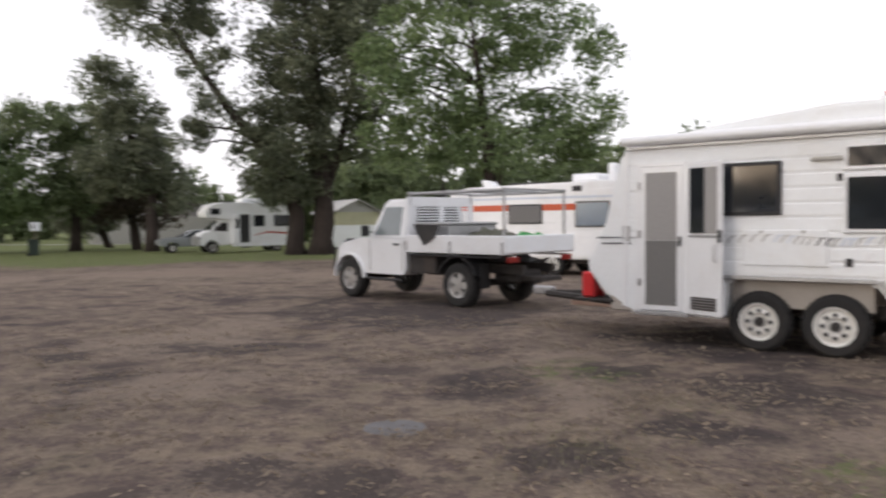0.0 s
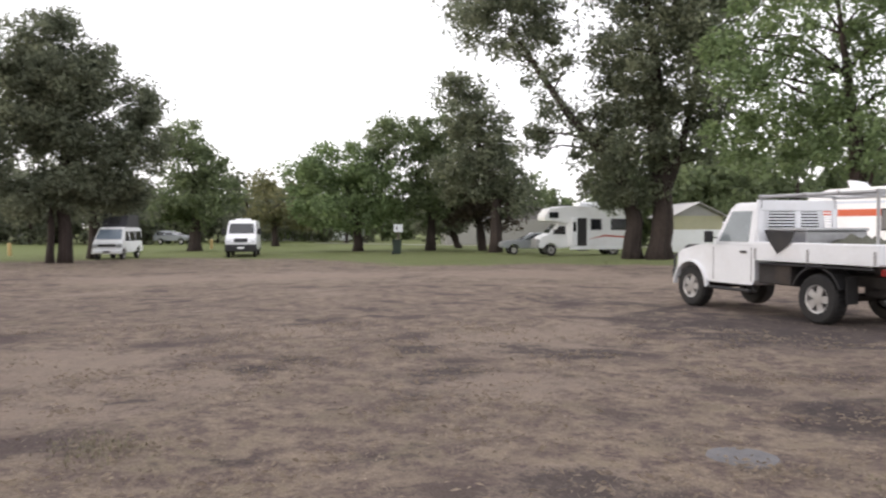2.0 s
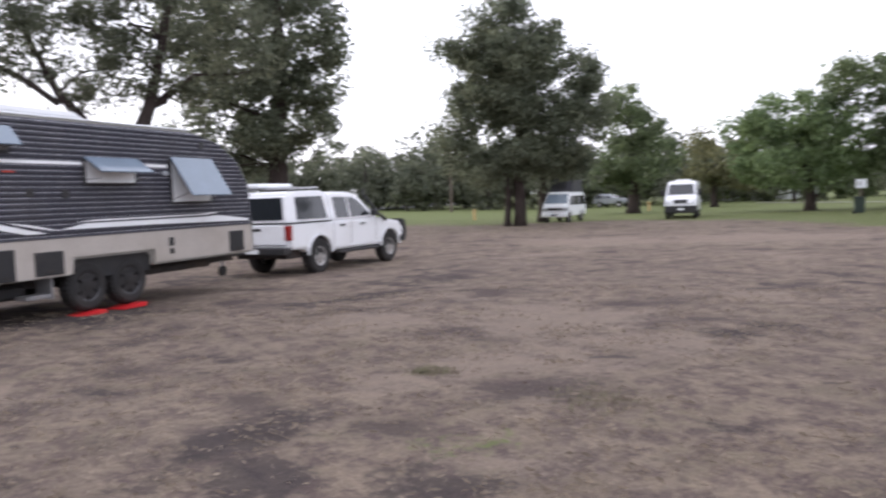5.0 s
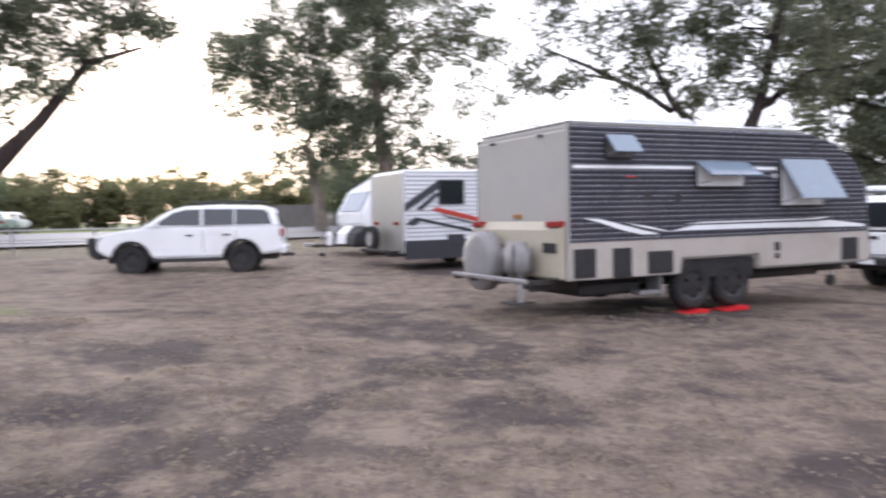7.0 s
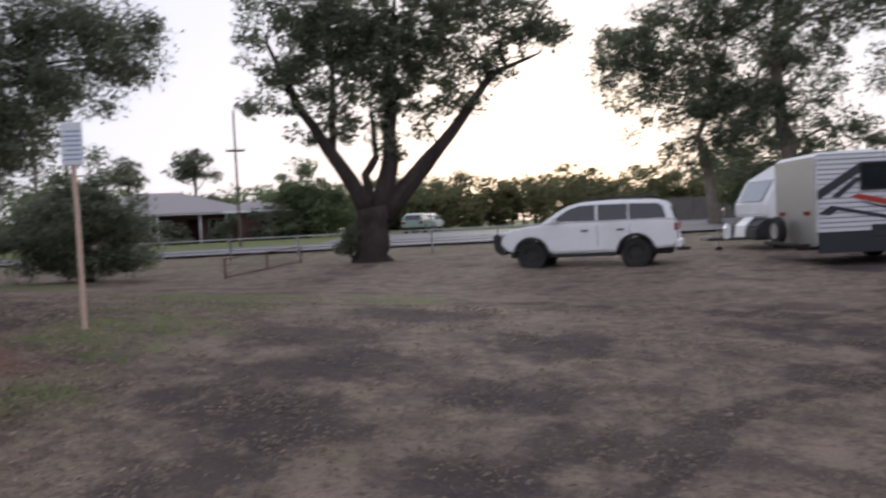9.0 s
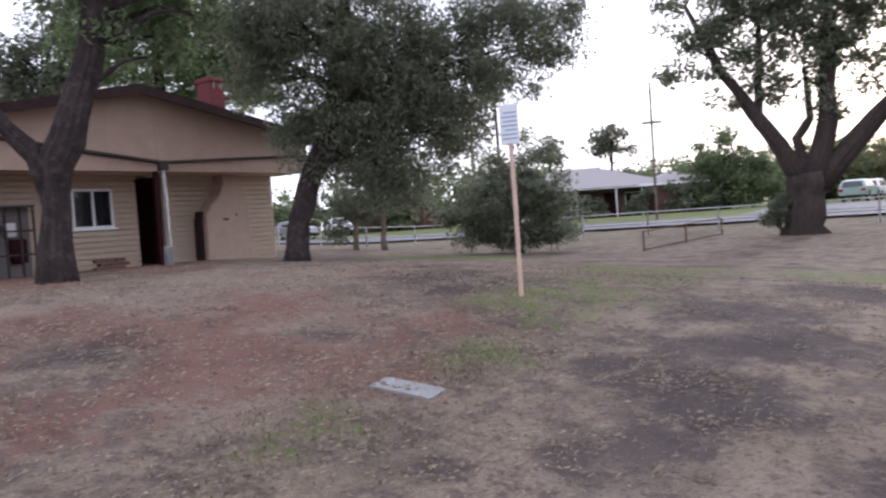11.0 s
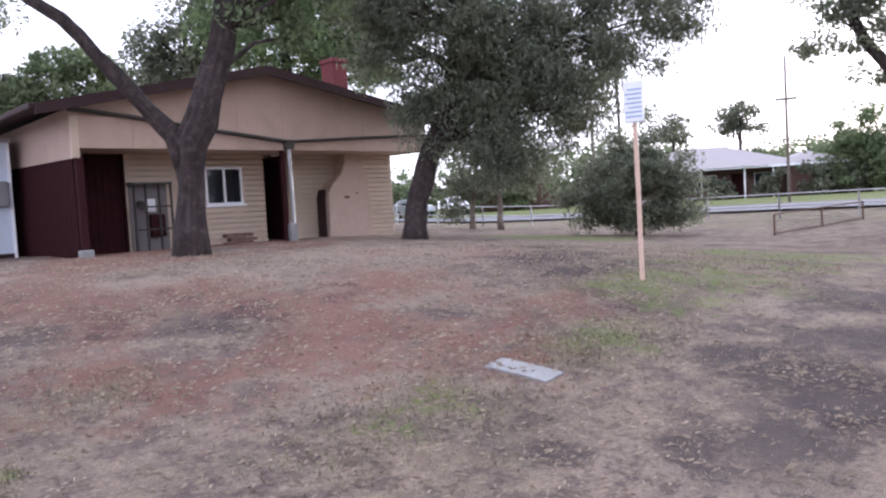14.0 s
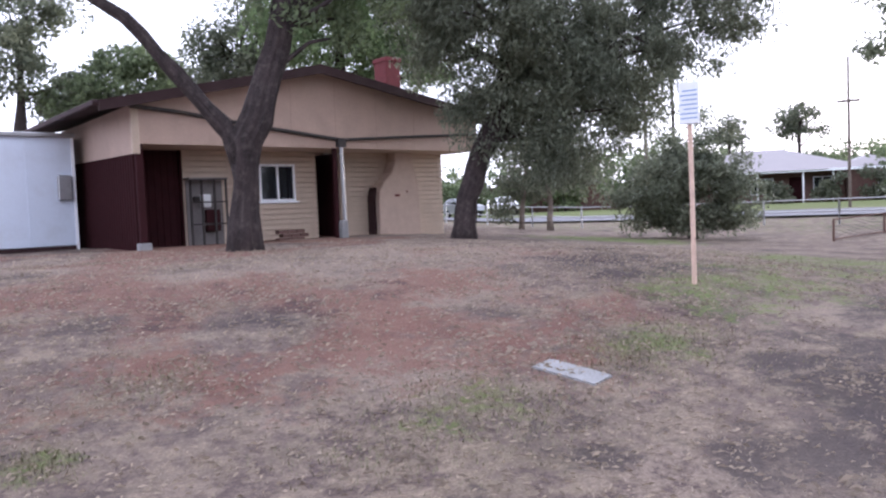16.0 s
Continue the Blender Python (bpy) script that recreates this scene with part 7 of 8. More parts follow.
    part("side_wall", boxed((8.94, back + 0.1, -0.35), (9.06, r - 0.02, 3.0)), CLADDING, h)
    part("back_wall", boxed((-0.0, back, -0.35), (9.06, back + 0.1, 2.95)), CLADDING, h)
    part("carport_lining", boxed((0.0, -1.42, -0.35), (1.40, -1.34, B)), MAROON, h, "dark maroon iron lining")
    part("carport_lining", boxed((1.38, -1.42, -0.35), (1.42, r - 0.02, B)), MAROON, h)
    part("side_lining", boxed((0.0, back, -0.35), (0.04, -0.2, 2.1)), MAROON, h, "dark maroon corrugated side wall")
    for k in range(46):
        y = -0.3 - 0.155 * k
        part("corrugation", tube(nb(), [(-0.012, y, -0.3), (-0.002, y, 2.08)], 0.016, 6), MAROON, h)
    for k in range(9):
        part("corrugation", tube(nb(), [(0.1 + 0.15 * k, -1.33, -0.2), (0.1 + 0.15 * k, -1.335, B)], 0.014, 6), MAROON, h)
    pitch = 0.128
    for k in range(19):
        z = -0.28 + pitch * k
        for x0, x1 in ((1.42, 3.32), (4.26, 4.88), (5.60, 9.06)) if 0.92 < z + pitch and z < 1.82 else ((1.42, 4.88), (5.60, 9.06)):
            part("plank", prism(nb(), [(r - 0.02, z + 0.022), (r + 0.030, z + 0.022), (r + 0.022, z + pitch), (r - 0.02, z + pitch)], x0, x1), CLADDING, h).matrix_basis = Matrix(((0, 1, 0, 0), (1, 0, 0, 0), (0, 0, 1, 0), (0, 0, 0, 1)))
    # window in the wall
    w = part("window", boxed((3.30, r - 0.03, 0.94), (4.28, r + 0.035, 1.00), 0.006), WHITE_OLD, h, "white framed sliding window")
    part("window_frame", boxed((3.30, r - 0.03, 1.80), (4.28, r + 0.035, 1.86), 0.006), WHITE_OLD, w)
    for x in (3.30, 3.77, 4.22):
        part("window_frame", boxed((x, r - 0.03, 1.0), (x + 0.055, r + 0.03, 1.80), 0.006), WHITE_OLD, w)
    for x0, x1 in ((3.355, 3.77), (3.825, 4.22)):
        part("pane", boxed((x0, r - 0.012, 1.0), (x1, r - 0.004, 1.80)), GLASS, w)
    part("window_sill", boxed((3.24, r, 0.90), (4.34, r + 0.07, 0.94), 0.006), WHITE_OLD, w)
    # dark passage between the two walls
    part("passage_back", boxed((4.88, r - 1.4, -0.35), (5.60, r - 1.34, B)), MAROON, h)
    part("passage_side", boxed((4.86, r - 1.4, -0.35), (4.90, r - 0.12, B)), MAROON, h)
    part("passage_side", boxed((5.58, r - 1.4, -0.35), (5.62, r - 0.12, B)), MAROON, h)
    # outside chimney breast
    part("chimney_breast", prism(nb(), [(6.52, -0.3), (6.54, 1.12), (6.70, 1.36), (6.98, 1.62), (7.12, 1.92), (7.12, B), (7.68, B), (7.70, 1.92), (7.78, 1.62), (7.88, 1.30), (7.90, -0.3)], r - 0.05, r + 0.42, 0.02), STUCCO, h, "rendered chimney breast tapering to the eave")
    # dark board along the breast's left outline, putting in the shadow there
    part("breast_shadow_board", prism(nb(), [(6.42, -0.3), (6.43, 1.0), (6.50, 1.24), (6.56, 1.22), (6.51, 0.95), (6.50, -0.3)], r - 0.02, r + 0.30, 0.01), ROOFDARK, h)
    part("chimney", boxed((7.85, -2.6, 2.9), (8.35, -2.0, 4.95), 0.02), REDCHIM, h, "red painted brick chimney")
    part("chimney_cap", boxed((7.82, -2.64, 4.86), (8.38, -1.96, 4.99), 0.02), REDCHIM, h)
    part("numeral_bar", boxed((7.05, r + 0.42, 0.98), (7.22, r + 0.428, 1.04)), REDCHIM, h)
    part("numeral_bar", boxed((7.45, r + 0.42, 1.08), (7.49, r + 0.428, 1.14)), REDCHIM, h)
    # meter cabinet standing against the wall
    m = h.matrix_world
    g = thing("meter_cage", "grey weathered mesh cage with meters on the hut wall", "cage", m)
    part("backing", boxed((1.46, r + 0.024, -0.1), (2.32, r + 0.06, 1.48)), FENCEWOOD, g)
    for x in (1.46, 1.72, 2.02, 2.30):
        part("bar", boxed((x - 0.02, r + 0.30, -0.15), (x + 0.02, r + 0.34, 1.50)), CHASSIS, g)
    for z in (-0.1, 0.45, 0.95, 1.46):
        part("bar", boxed((1.44, r + 0.30, z), (2.32, r + 0.335, z + 0.035)), CHASSIS, g)
    part("cage_roof", boxed((1.42, r + 0.02, 1.48), (2.34, r + 0.36, 1.52), 0.006), FENCEWOOD, g)
    part("meter", boxed((1.78, r + 0.06, 0.85), (2.0, r + 0.18, 1.15), 0.02), WHITE_OLD, g)
    part("meter", boxed((1.86, r + 0.06, 0.3), (2.2, r + 0.2, 0.8), 0.02), MAROON, g)
    part("meter", boxed((1.60, r + 0.06, 0.95), (1.74, r + 0.16, 1.1), 0.02), CHASSIS, g)
    b = thing("brick_box", "low red brick garden box beside the hut wall", "planter", m @ pose(3.75, 0.62, -0.02))
    for k in range(3):
        for j in range(3):
            part("brick", boxed((-0.34 + 0.235 * j + 0.1 * (k % 2), -0.1, 0.09 * k), (-0.115 + 0.235 * j + 0.1 * (k % 2), 0.1, 0.09 * k + 0.08), 0.006), BRICK, b)
    t = thing("white_shed", "bluish white sheet-metal shed beside the hut", "shed", m @ pose(-3.3, 3.1, 0, 0, 0, 4))
    part("shell", boxed((0, -2.4, 0.1), (3.0, 0, 2.62), 0.02), TANKBLUE, t)
    part("roof_edge", boxed((-0.05, -2.45, 2.58), (3.06, 0.08, 2.68), 0.015), STEEL, t)
    part("base_rail", boxed((0, -2.4, -0.2), (3.0, 0.02, 0.10)), ROOFDARK, t)
    for x in (1.0, 2.0):
        part("seam", boxed((x - 0.015, 0, 0.1), (x + 0.015, 0.012, 2.58)), TANKBLUE, t)
    part("meter_box", boxed((2.62, 0.0, 1.15), (2.92, 0.12, 1.72), 0.02), STEEL, t)
    part("corner_rail", boxed((2.97, -0.02, 0.0), (3.03, 0.03, 2.62)), WHITE_OLD, t)
    return h, g, b, t


for ob in hut():
    for k in (ob, *ob.children_recursive):
        if k.data:                                    # the outline was drawn with the field on +y: turn it about
            flip = (-1, 1, 1, 1) if k.matrix_basis != Matrix.Identity(4) else (1, -1, 1, 1)
            k.data.transform(Matrix.Diagonal(flip))
            k.data.flip_normals()


# ---- things on the field ----
def lie(x, y):
    """The turf's own height, with its small humps."""
    p = Vector((x, y, 0))
    return gz(x, y) + 0.035 * noise.noise(p * 0.7) + 0.015 * noise.noise(p * 2.1)


def notice():
    x, y = -5.20, -8.46
    z = gz(x, y)
    s = thing("notice_sign", "blue and white notice on a slim peach-painted post", "sign", pose(x, y, z, 0, 0, 312))
    part("post", tube(nb(), [(0, 0, -0.3), (0, 0, 1.0), (0.01, 0, 1.90)], 0.027, 10), TIMBERPOST, s)
    f = part("sign_face", boxed((-0.115, 0.03, 1.78), (0.115, 0.05, 2.25), 0.012), SIGNWHITE, s)
    part("sign_brace", boxed((-0.10, 0.0, 1.78), (0.06, 0.03, 1.82)), STEEL, s)
    for k, w in enumerate((0.16, 0.19, 0.17, 0.19, 0.15, 0.19, 0.18)):
        part("text_bar", boxed((-0.095, 0.05, 2.14 - 0.05 * k), (-0.095 + w, 0.053, 2.154 - 0.05 * k)), SIGNBLUE, f)


notice()
x, y = -2.71, -5.87
up = Vector((-(lie(x + 0.3, y) - lie(x - 0.3, y)) / 0.6, -(lie(x, y + 0.3) - lie(x, y - 0.3)) / 0.6, 1)).normalized()
slab = thing("concrete_slab", "worn grey concrete slab lying in the turf", "slab", Matrix.Translation((x, y, lie(x, y) - 0.010)) @ up.to_track_quat("Z", "Y").to_matrix().to_4x4() @ Matrix.Rotation(radians(127), 4, "Z"))
part("slab", prism(nb(), [(-0.25, -0.08), (-0.26, 0.016), (-0.1, 0.020), (0.22, 0.020), (0.29, 0.012), (0.29, -0.08)], -0.125, 0.115, 0.006), CONCRETE, slab)

x, y = -0.42, 5.70
cover = thing("ground_cover", "flush bluish grey concrete cover in the bare earth", "cover", pose(x, y, lie(x, y) - 0.006, 0, 0, 12))
part("cover", tube(nb(), [(0, 0, -0.08), (0, 0, 0.008), (0, 0, 0.014)], [0.25, 0.25, 0.22], 11), mat("dusty_grey_concrete", (0.13, 0.125, 0.128), 0.9, vary=0.3, scale=5, bump=0.3, dirt=(0.09, 0.07, 0.06), dirt_amount=0.8), cover)


def pole(az, d, hgt, r, arms, label, lamp=False):
    x, y, z = spot(az, d)
    p = thing("power_pole" if not lamp else "street_lamp", label, "pole" if not lamp else "street lamp", pose(x, y, z, 0, 0, az))
    part("post", tube(nb(), [(0, 0, -0.5), (0, 0, hgt * 0.5), (0, 0, hgt)], [r, r * 0.85, r * 0.65], 12), POLEWOOD, p)
    for zz, w in arms:
        part("cross_arm", boxed((-w, -0.05, zz), (w, 0.05, zz + 0.12), 0.01), POLEWOOD, p)
        for s in (-0.9, -0.35, 0.35, 0.9):
            part("insulator", tube(nb(), [(s * w, 0, zz + 0.12), (s * w, 0, zz + 0.26)], 0.035, 8), WHITE, p)
    return p


pole(140.22, 47.5, 8.0, 0.085, ((5.6, 0.55),), "weathered timber power pole beside the street")
p = pole(54.9, 82, 7.6, 0.15, (), "timber pole carrying a lit street lamp", True)
LAMPGLOW = bpy.data.materials.new("lit_lamp_glass")
LAMPGLOW.use_nodes = True
LAMPGLOW.node_tree.nodes["Principled BSDF"].inputs["Emission Color"].default_value = (1, 0.95, 0.9, 1)
LAMPGLOW.node_tree.nodes["Principled BSDF"].inputs["Emission Strength"].default_value = 12
part("lamp_arm", tube(nb(), [(0, 0, 5.6), (0.5, -0.1, 5.75), (0.9, -0.2, 5.7)], 0.04, 6), STEEL, p)
bm = nb()
bmesh.ops.create_icosphere(bm, subdivisions=2, radius=0.3)
bmesh.ops.scale(bm, vec=(1.2, 1, 0.7), verts=bm.verts)
bmesh.ops.translate(bm, vec=(1.0, -0.22, 5.6), verts=bm.verts)
part("lamp_glass", bm, LAMPGLOW, p, "lit white lamp", True)
pole(153.0, 50, 8.0, 0.12, (), "slender pole behind the bush")


def fence(points, hgt, label, rails=(0.95, 0.5), mesh=False, metal=None, girth=1.0):
    """Tubular steel posts and rails along ground points, each a part."""
    f = tagged(new("fence"), label, "fence")
    for (x0, y0), (x1, y1) in zip(points, points[1:]):
        n = max(1, int(math.hypot(x1 - x0, y1 - y0) / 2.4))
        for i in range(n + 1):
            x, y = x0 + (x1 - x0) * i / n, y0 + (y1 - y0) * i / n
            z = gz(x, y)
            part("post", tube(nb(), [(x, y, z - 0.2), (x, y, z + hgt)], 0.032 * girth, 8), metal or STEEL, f)
        for rr in rails:
            part("rail", tube(nb(), [(x0 + (x1 - x0) * i / n, y0 + (y1 - y0) * i / n, gz(x0 + (x1 - x0) * i / n, y0 + (y1 - y0) * i / n) + hgt * rr) for i in range(n + 1)], 0.02 * girth, 6), metal or STEEL, f)
        if mesh:
            bm = nb()
            L0 = math.hypot(x1 - x0, y1 - y0)
            k = int(L0 / 0.4)
            for i in range(k):
                for sgn in (-1, 1):
                    a, b = i / k, min(1, max(0, (i + sgn * 5) / k))
                    xa, ya, xb, yb = x0 + (x1 - x0) * a, y0 + (y1 - y0) * a, x0 + (x1 - x0) * b, y0 + (y1 - y0) * b
                    tube(bm, [(xa, ya, gz(xa, ya) + 0.03), (xb, yb, gz(xb, yb) + hgt * 0.95 * (abs(b - a) * k / 5))], 0.004, 3)
            part("wire_mesh", bm, CHASSIS, f)
    return f


def band_points(w, s0, s1, step=12):
    k = math.hypot(0.79, 0.61)
    nx, ny = 0.79 / k, 0.61 / k
    n = max(1, int(abs(s1 - s0) / step))
    return [(-nx * w + ny * (s0 + (s1 - s0) * i / n), -ny * w - nx * (s0 + (s1 - s0) * i / n)) for i in range(n + 1)]


fence(band_points(31.5, -6, 60), 0.95, "low steel rail fence along the street verge", girth=1.2)
x0, y0, _ = spot(141.25, 24.0)
x1, y1, _ = spot(136.0, 29.0)
fence([(x0, y0), (x1, y1)], 0.58, "short rusty pipe and wire mesh fence on the dry grass", (1.0, 0.08), True, RUST, 1.0)


def brick_house():
    x, y, z = spot(143.3, 71)
    a = 143.3
    hx, hy = x, y
    h = thing("house", "red brick bungalow with a pale hipped iron roof", "house", pose(x, y, z, 0, 0, a + 8))
    L2, D, E = 8.2, 9.0, 2.65
    part("wall", boxed((-L2, 0, -0.4), (3.6, D, E)), BRICK, h)
    part("wall", boxed((3.6, -1.6, -0.4), (L2, D, E)), BRICK, h)

    def hip(x0, x1, y0, y1, top):
        bm = nb()
        o = 0.7
        m = min((x1 - x0), (y1 - y0)) / 2 + o
        c = [bm.verts.new(p) for p in ((x0 - o, y0 - o, E - 0.05), (x1 + o, y0 - o, E - 0.05), (x1 + o, y1 + o, E - 0.05), (x0 - o, y1 + o, E - 0.05))]
        if x1 - x0 > y1 - y0:
            r = [bm.verts.new((x0 - o + m, (y0 + y1) / 2, top)), bm.verts.new((x1 + o - m, (y0 + y1) / 2, top))]
            bm.faces.new((c[0], c[1], r[1], r[0])), bm.faces.new((c[2], c[3], r[0], r[1])), bm.faces.new((c[1], c[2], r[1])), bm.faces.new((c[3], c[0], r[0]))
        else:
            r = [bm.verts.new(((x0 + x1) / 2, y0 - o + m, top)), bm.verts.new(((x0 + x1) / 2, y1 + o - m, top))]
            bm.faces.new((c[1], c[2], r[1], r[0])), bm.faces.new((c[3], c[0], r[0], r[1])), bm.faces.new((c[0], c[1], r[0])), bm.faces.new((c[2], c[3], r[1]))
        bm.faces.new(c[::-1])
        return bm

    part("roof", hip(-L2 - 1.5, 4.6, -1.6, D, 4.65), ROOFWHITE, h, "pale iron roof")
    part("roof", hip(3.2, L2, -0.8, D - 2, 3.75), ROOFWHITE, h, "pale iron roof")
    for x0, x1, y0, y1 in ((-L2 - 0.72, 3.4, -2.16, -2.06), (2.0, L2 + 0.72, -2.56, -2.46)):
        part("fascia", boxed((x0, y0, E - 0.2), (x1, y1, E - 0.02)), WHITE_OLD, h)
    for x in (-6.5, -3.2, 0.2, 2.4):
        part("verandah_post", boxed((x - 0.06, -1.9, -0.3), (x + 0.06, -1.78, E - 0.06)), WHITE_OLD, h)
    for x0, x1, y0 in ((-6.6, -4.8, 0), (-3.6, -1.8, 0), (1.2, 2.6, 0), (5.6, 7.0, -1.6)):
        w = part("window", boxed((x0, y0 - 0.03, 0.75), (x1, y0, 2.1), 0.01), WHITE_OLD, h)
        part("pane", boxed((x0 + 0.08, y0 - 0.045, 0.83), ((x0 + x1) / 2 - 0.04, y0 - 0.031, 2.02)), GLASS, w)
        part("pane", boxed(((x0 + x1) / 2 + 0.04, y0 - 0.045, 0.83), (x1 - 0.08, y0 - 0.031, 2.02)), GLASS, w)
    part("door", boxed((-0.6, -0.03, 0), (0.35, 0, 2.1), 0.01), MAROON, h)
    for k, (lx, ly, s) in enumerate(((-5.4, -2.8, 1.3), (-2.2, -2.8, 1.3), (1.9, -2.8, 1.2), (5.6, -3.2, 1.5), (7.9, -3.2, 1.3))):
        px_, py_ = hx + math.cos(radians(a + 8)) * lx - math.sin(radians(a + 8)) * ly, hy + math.sin(radians(a + 8)) * lx + math.cos(radians(a + 8)) * ly
        rng = np.random.default_rng(200 + k)
        b = thing("garden_shrub", "clipped dark shrub before the brick house", "shrub", Matrix.Translation((px_, py_, gz(px_, py_))), "garden shrubs")
        cl = [((rng.normal() * 0.4 * s, rng.normal() * 0.4 * s, 0.7 * s + rng.normal() * 0.35 * s), 0.5 * s) for _ in range(14)]
        part("stem", tube(nb(), [(0, 0, -0.1), (0, 0, 0.7 * s)], 0.05, 6), BARK, b)
        part("crown", leaf_cloud("crown", cl, 70, 0.30, L_DARK, rng, 0.1, 0.6), None, b)


brick_house()


def shed(az, d, w, dep, eave, ridge, wall, roof, label, turn=0.0, fence_too=False):
    x, y, z = spot(az, d)
    h = thing("shed", label, "shed", pose(x, y, z, 0, 0, az + turn))
    part("wall", boxed((-w / 2, 0, -0.4), (w / 2, dep, eave)), wall, h)
    part("gable", prism(nb(), [(-w / 2, eave), (0, ridge), (w / 2, eave)], 0.02, dep - 0.02), roof, h)
    for s in (-1, 1):
        part("roof", prism(nb(), [(s * (w / 2 + 0.3), eave - 0.12), (0, ridge + 0.02), (0, ridge + 0.10), (s * (w / 2 + 0.3), eave - 0.04)], -0.3, dep + 0.3), roof, h)
    for k in range(int(w / 0.9)):
        xx = -w / 2 + 0.45 + 0.9 * k
        part("wall_rib", boxed((xx - 0.02, -0.03, -0.3), (xx + 0.02, 0, eave - 0.05)), wall, h)
    return h


s = shed(5.9, 57, 3.4, 5.0, 2.5, 3.35, PALEGREEN, GREYROOF, "pale green shed with a grey gabled roof", 20)
part("lower_wall", boxed((-3.0, -0.5, -0.4), (4.0, -0.42, 1.55)), WHITE_OLD, s, "pale sheet fence before the shed")
shed(18.5, 84, 16, 8, 2.7, 4.2, CREAM, ROOFWHITE, "long pale house behind the motorhome", 10)
shed(20.5, 92, 12, 8, 2.6, 4.0, WHITE_OLD, ROOFWHITE, "pale house beyond the far trees", -5)
shed(34.5, 112, 14, 8, 2.6, 3.8, WHITE_OLD, ROOFWHITE, "low white building behind the far trees", 0)
shed(160.0, 78, 12, 8, 2.5, 3.8, BRICK, ROOFWHITE, "brick house glimpsed beyond the trees", -12)
# dark sheet fence across the street behind the wagon
x0, y0, _ = spot(113.5, 62)
x1, y1, _ = spot(96, 60)
f = tagged(new("sheet_fence"), "dark grey sheet-metal fence across the street", "fence")
n = 9
for i in range(n):
    a = Vector((x0, y0, 0)).lerp(Vector((x1, y1, 0)), i / n)
    b = Vector((x0, y0, 0)).lerp(Vector((x1, y1, 0)), (i + 0.97) / n)
    d = (b - a).normalized()
    nrm = Vector((-d.y, d.x, 0)) * 0.04
    bm = nb()
    za, zb = gz(a.x, a.y), gz(b.x, b.y)
    panel(bm, [(a.x, a.y, za - 0.3), (b.x, b.y, zb - 0.3), (b.x, b.y, zb + 1.75), (a.x, a.y, za + 1.75)], nrm.normalized(), 0.05)
    part("panel", bm, FENCEWOOD, f)


def litter_bin():
    x, y, z = spot(27.4, 54.0)
    b = thing("litter_bin", "dark green wheeled litter bin on the lawn", "bin", pose(x, y, z, 0, 0, 30))
    part("tub", prism(nb(), [(-0.26, 0.06), (-0.32, 0.95), (0.32, 0.95), (0.26, 0.06)], -0.32, 0.32, 0.02), BINGREEN, b)
    part("lid", prism(nb(), [(-0.36, 0.95), (-0.3, 1.05), (0.3, 1.02), (0.37, 0.95)], -0.36, 0.36, 0.02), BINGREEN, b)
    for s in (-1, 1):
        part("wheel", tube(nb(), [(-0.28, s * 0.3, 0.1), (-0.28, s * 0.22, 0.1)], 0.1, 12), RUBBER, b)


litter_bin()
for az, d, hgt, w in ((27.3, 55.5, 2.1, 0.62), (30.0, 62.5, 1.75, 0.42)):
    x, y, z = spot(az, d)
    s = thing("park_sign", "small white sign on a timber post at the lawn's edge", "sign", pose(x, y, z, 0, 0, az), "park signs")
    part("post", boxed((-0.06, -0.06, -0.3), (0.06, 0.06, hgt - 0.3), 0.01), POLEWOOD, s)
    part("sign_face", boxed((-w / 2, -0.09, hgt - 0.55), (w / 2, -0.06, hgt), 0.01), SIGNWHITE, s)
    part("text_bar", boxed((-w / 4, -0.094, hgt - 0.4), (-w / 8, -0.09, hgt - 0.12)), CHARCOAL, s)
for az, d in ((40.7, 72.0), (53.2, 60.0)):
    x, y, z = spot(az, d)
    s = thing("bollard", "short pale yellow bollard on the lawn", "bollard", pose(x, y, z), "bollards")
    part("shaft", tube(nb(), [(0, 0, -0.2), (0, 0, 0.8), (0, 0, 0.86)], [0.13, 0.13, 0.08], 12), YELLOWPAINT, s)


# ---- small stuff on the ground ----
def scatter(name, label, category, material, n, seed, where, length, width, flat=0.1, upright=0.0):
    """Small blades or leaves on the ground, where(rng) giving places."""
    rng = np.random.default_rng(seed)
    pts = where(rng, n)
    verts, faces = [], []
    for x, y in pts:
        p = Vector((x, y, 0))
        z = gz(x, y) + 0.035 * noise.noise(p * 0.7) + 0.015 * noise.noise(p * 2.1)
        a = rng.random() * 2 * math.pi
        s = length * (0.5 + rng.random())
        w = width * (0.6 + 0.8 * rng.random())
        if upright:
            hgt = s * upright * (0.5 + rng.random() * 0.6)
            dx, dy = math.cos(a) * s * 0.5, math.sin(a) * s * 0.5
            ox, oy = -math.sin(a) * w, math.cos(a) * w
            k = len(verts)
            verts += [(x - ox, y - oy, z - 0.005), (x + ox, y + oy, z - 0.005), (x + dx, y + dy, z + hgt)]
            faces.append((k, k + 1, k + 2))
        else:
            dx, dy = math.cos(a) * s * 0.5, math.sin(a) * s * 0.5
            ox, oy = -math.sin(a) * w * 0.5, math.cos(a) * w * 0.5
            k = len(verts)
            t = rng.normal() * flat * s
            verts += [(x - dx, y - dy, z + 0.012), (x + ox, y + oy, z + 0.02 + abs(t)), (x + dx, y + dy, z + 0.012 + abs(t)), (x - ox, y - oy, z + 0.012)]
            faces.append((k, k + 1, k + 2, k + 3))
    me = quads_object(name, verts, faces, material)
    return tagged(new(name, me), label, category, kind="stuff")


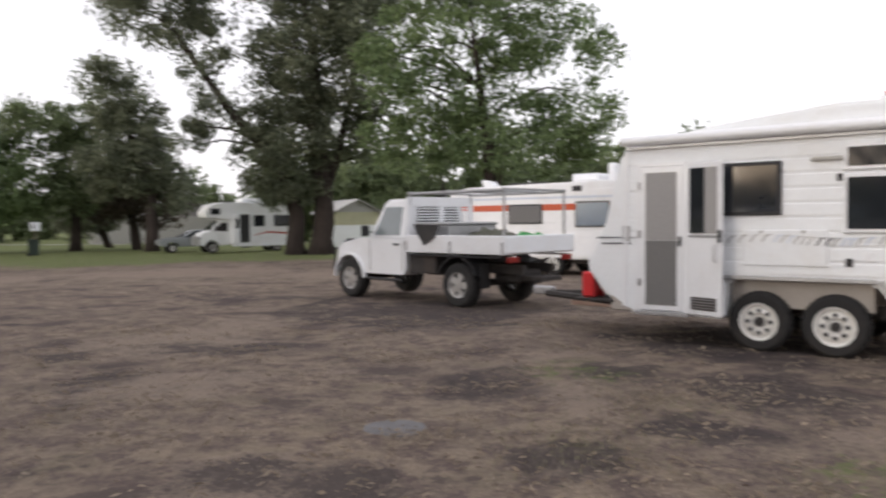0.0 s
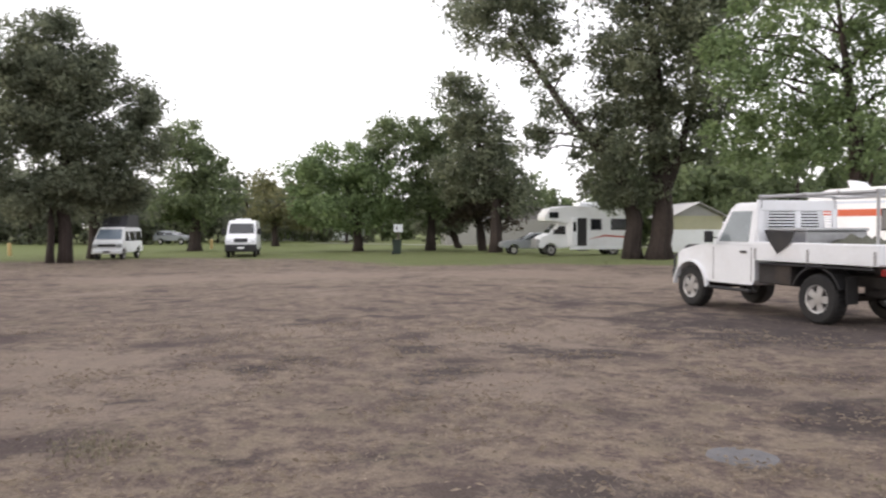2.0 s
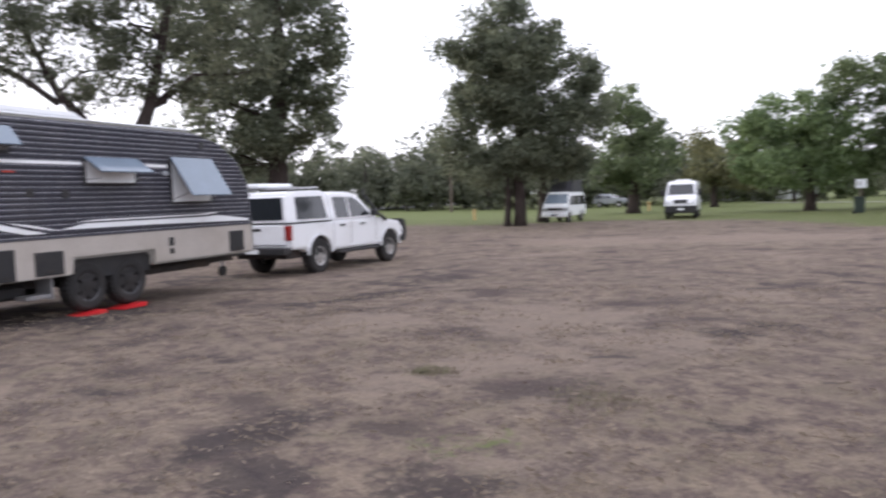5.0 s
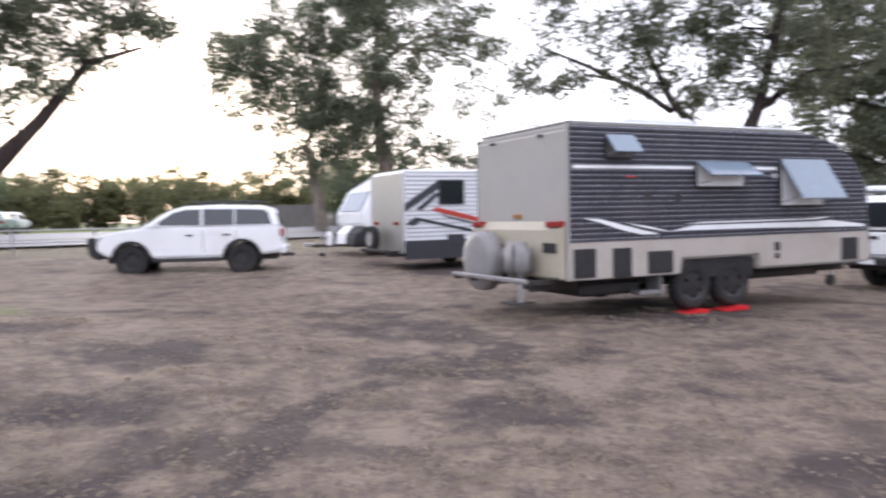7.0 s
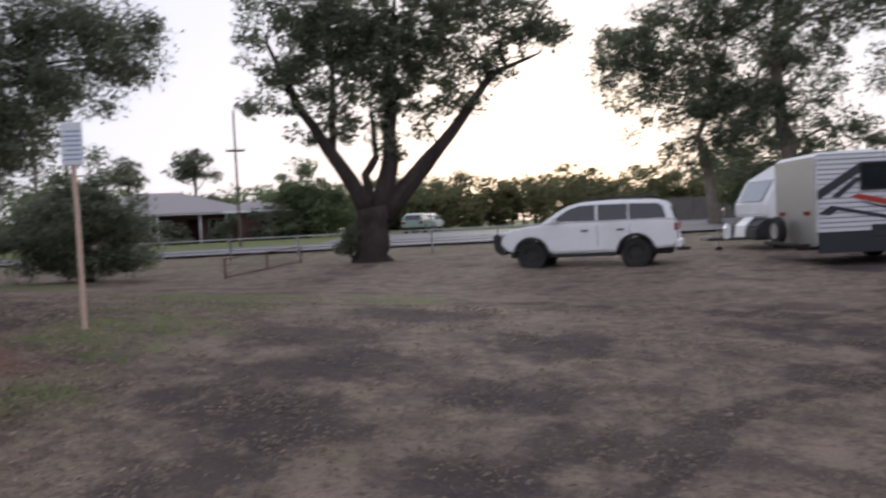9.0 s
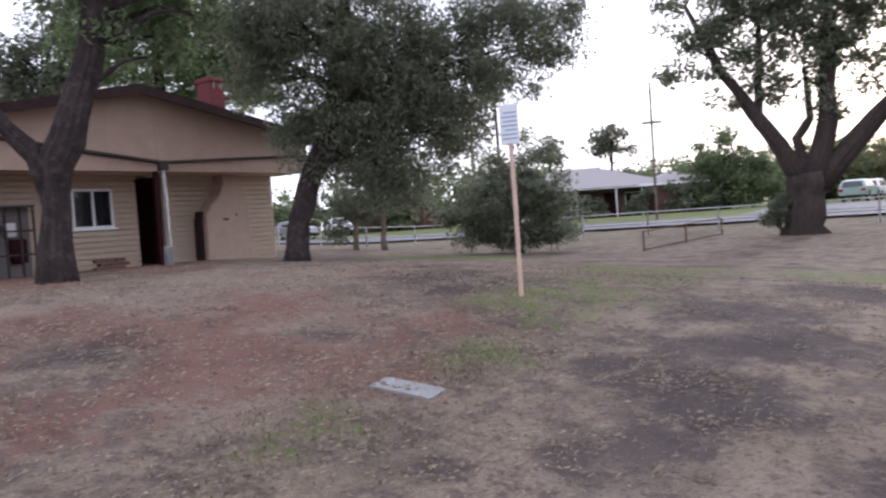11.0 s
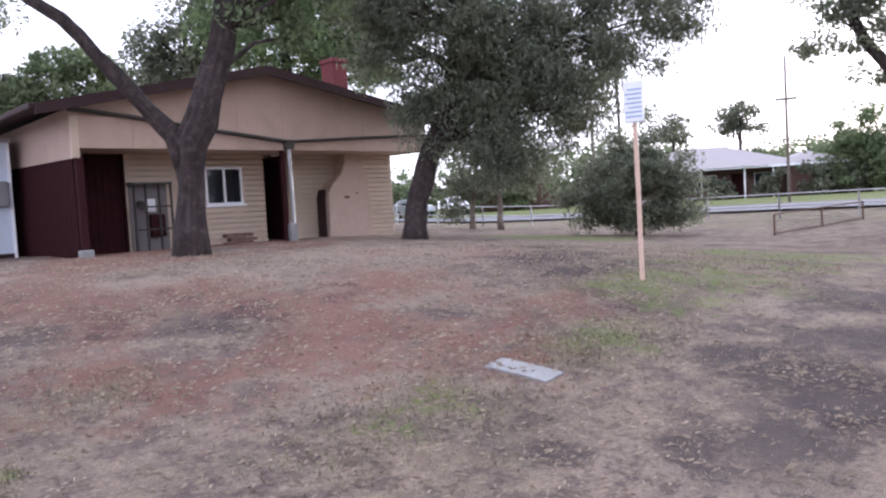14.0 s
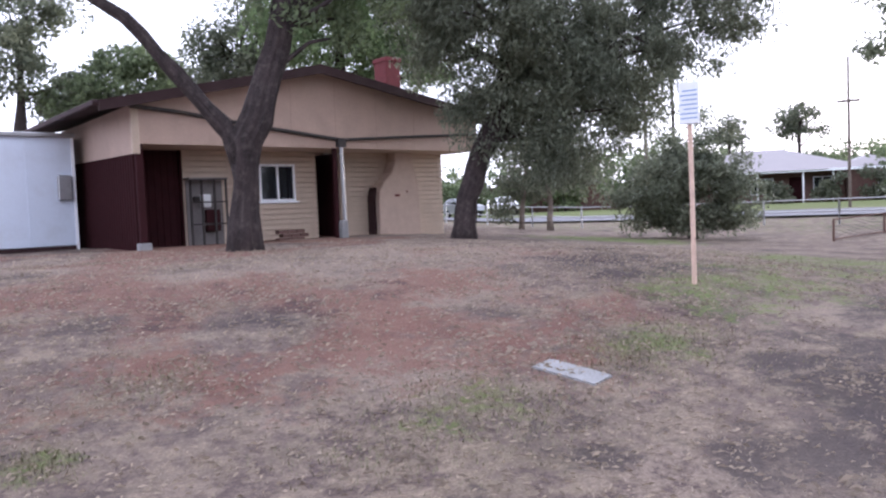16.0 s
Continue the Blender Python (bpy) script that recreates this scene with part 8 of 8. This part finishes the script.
def ring(r0, r1, a0, a1):
    def where(rng, n):
        r = r0 + (r1 - r0) * rng.random(n) ** 0.9
        a = np.radians(a0 + (a1 - a0) * rng.random(n))
        return np.stack([-0.4 - np.sin(a) * r, -0.2 + np.cos(a) * r], 1)
    return where


def patches(seed, count, spread, r0, r1, a0, a1):
    def where(rng, n):
        c = ring(r0, r1, a0, a1)(rng, count)
        return c[rng.integers(0, count, n)] + rng.normal(size=(n, 2)) * spread * (0.4 + rng.random((n, 1)))
    return where


def spots(centres):
    def where(rng, n):
        c = np.array(centres)
        k = c[rng.integers(0, len(c), n)]
        return k[:, :2] + rng.normal(size=(n, 2)) * k[:, 2:3]
    return where


scatter("leaf_litter", "scattered pale dry gum leaves", "leaves", LITTER, 11000, 41, ring(4.2, 17, 146, 215), 0.042, 0.007)
scatter("leaf_litter", "drifts of pale dry gum leaves", "leaves", LITTER, 7000, 48, patches(6, 260, 0.35, 4.2, 14, 146, 212), 0.048, 0.0055)
scatter("leaf_litter", "scattered pale dry gum leaves", "leaves", LITTER, 900, 42, ring(3, 16, -35, 150), 0.036, 0.012)
scatter("twigs", "dark bark scraps and twigs", "twigs", LITTER_DARK, 150, 43, ring(3, 16, -35, 215), 0.05, 0.006)
scatter("dry_grass", "short dry grass blades", "grass", STRAW, 80000, 44, patches(3, 1500, 0.17, 2.2, 15, -40, 215), 0.055, 0.0035, upright=0.28)
scatter("dry_grass", "matted lying straw", "grass", STRAW, 30000, 47, patches(4, 900, 0.22, 2.0, 13, -40, 215), 0.055, 0.003, 0.15)
scatter("green_grass", "sparse green grass tufts", "grass", BLADE, 13000, 45, spots([(-5.6, -8.6, 0.7), (-6.6, -9.6, 0.7), (-4.7, -8.2, 0.6), (-4.0, -6.6, 0.35), (-3.5, -6.4, 0.3), (0.7, -5.2, 0.15), (-1.6, -5.5, 0.35), (-8.5, -10.5, 1.0), (-6.16, 3.71, 0.10), (-4.5, 4.12, 0.2), (-2.2, -5.5, 0.3), (-1.9, -5.3, 0.35), (-3.7, -6.4, 0.4), (-3.2, -6.0, 0.25), (-1.2, -4.9, 0.3), (0.2, -6.4, 0.25), (0.9, 5.2, 0.35), (1.8, 6.4, 0.35)]), 0.05, 0.004, upright=0.7)
scatter("lawn_grass", "green lawn blades at the field's edge", "grass", BLADE, 40000, 46, ring(36, 62, -8, 60), 0.14, 0.012, upright=0.25)
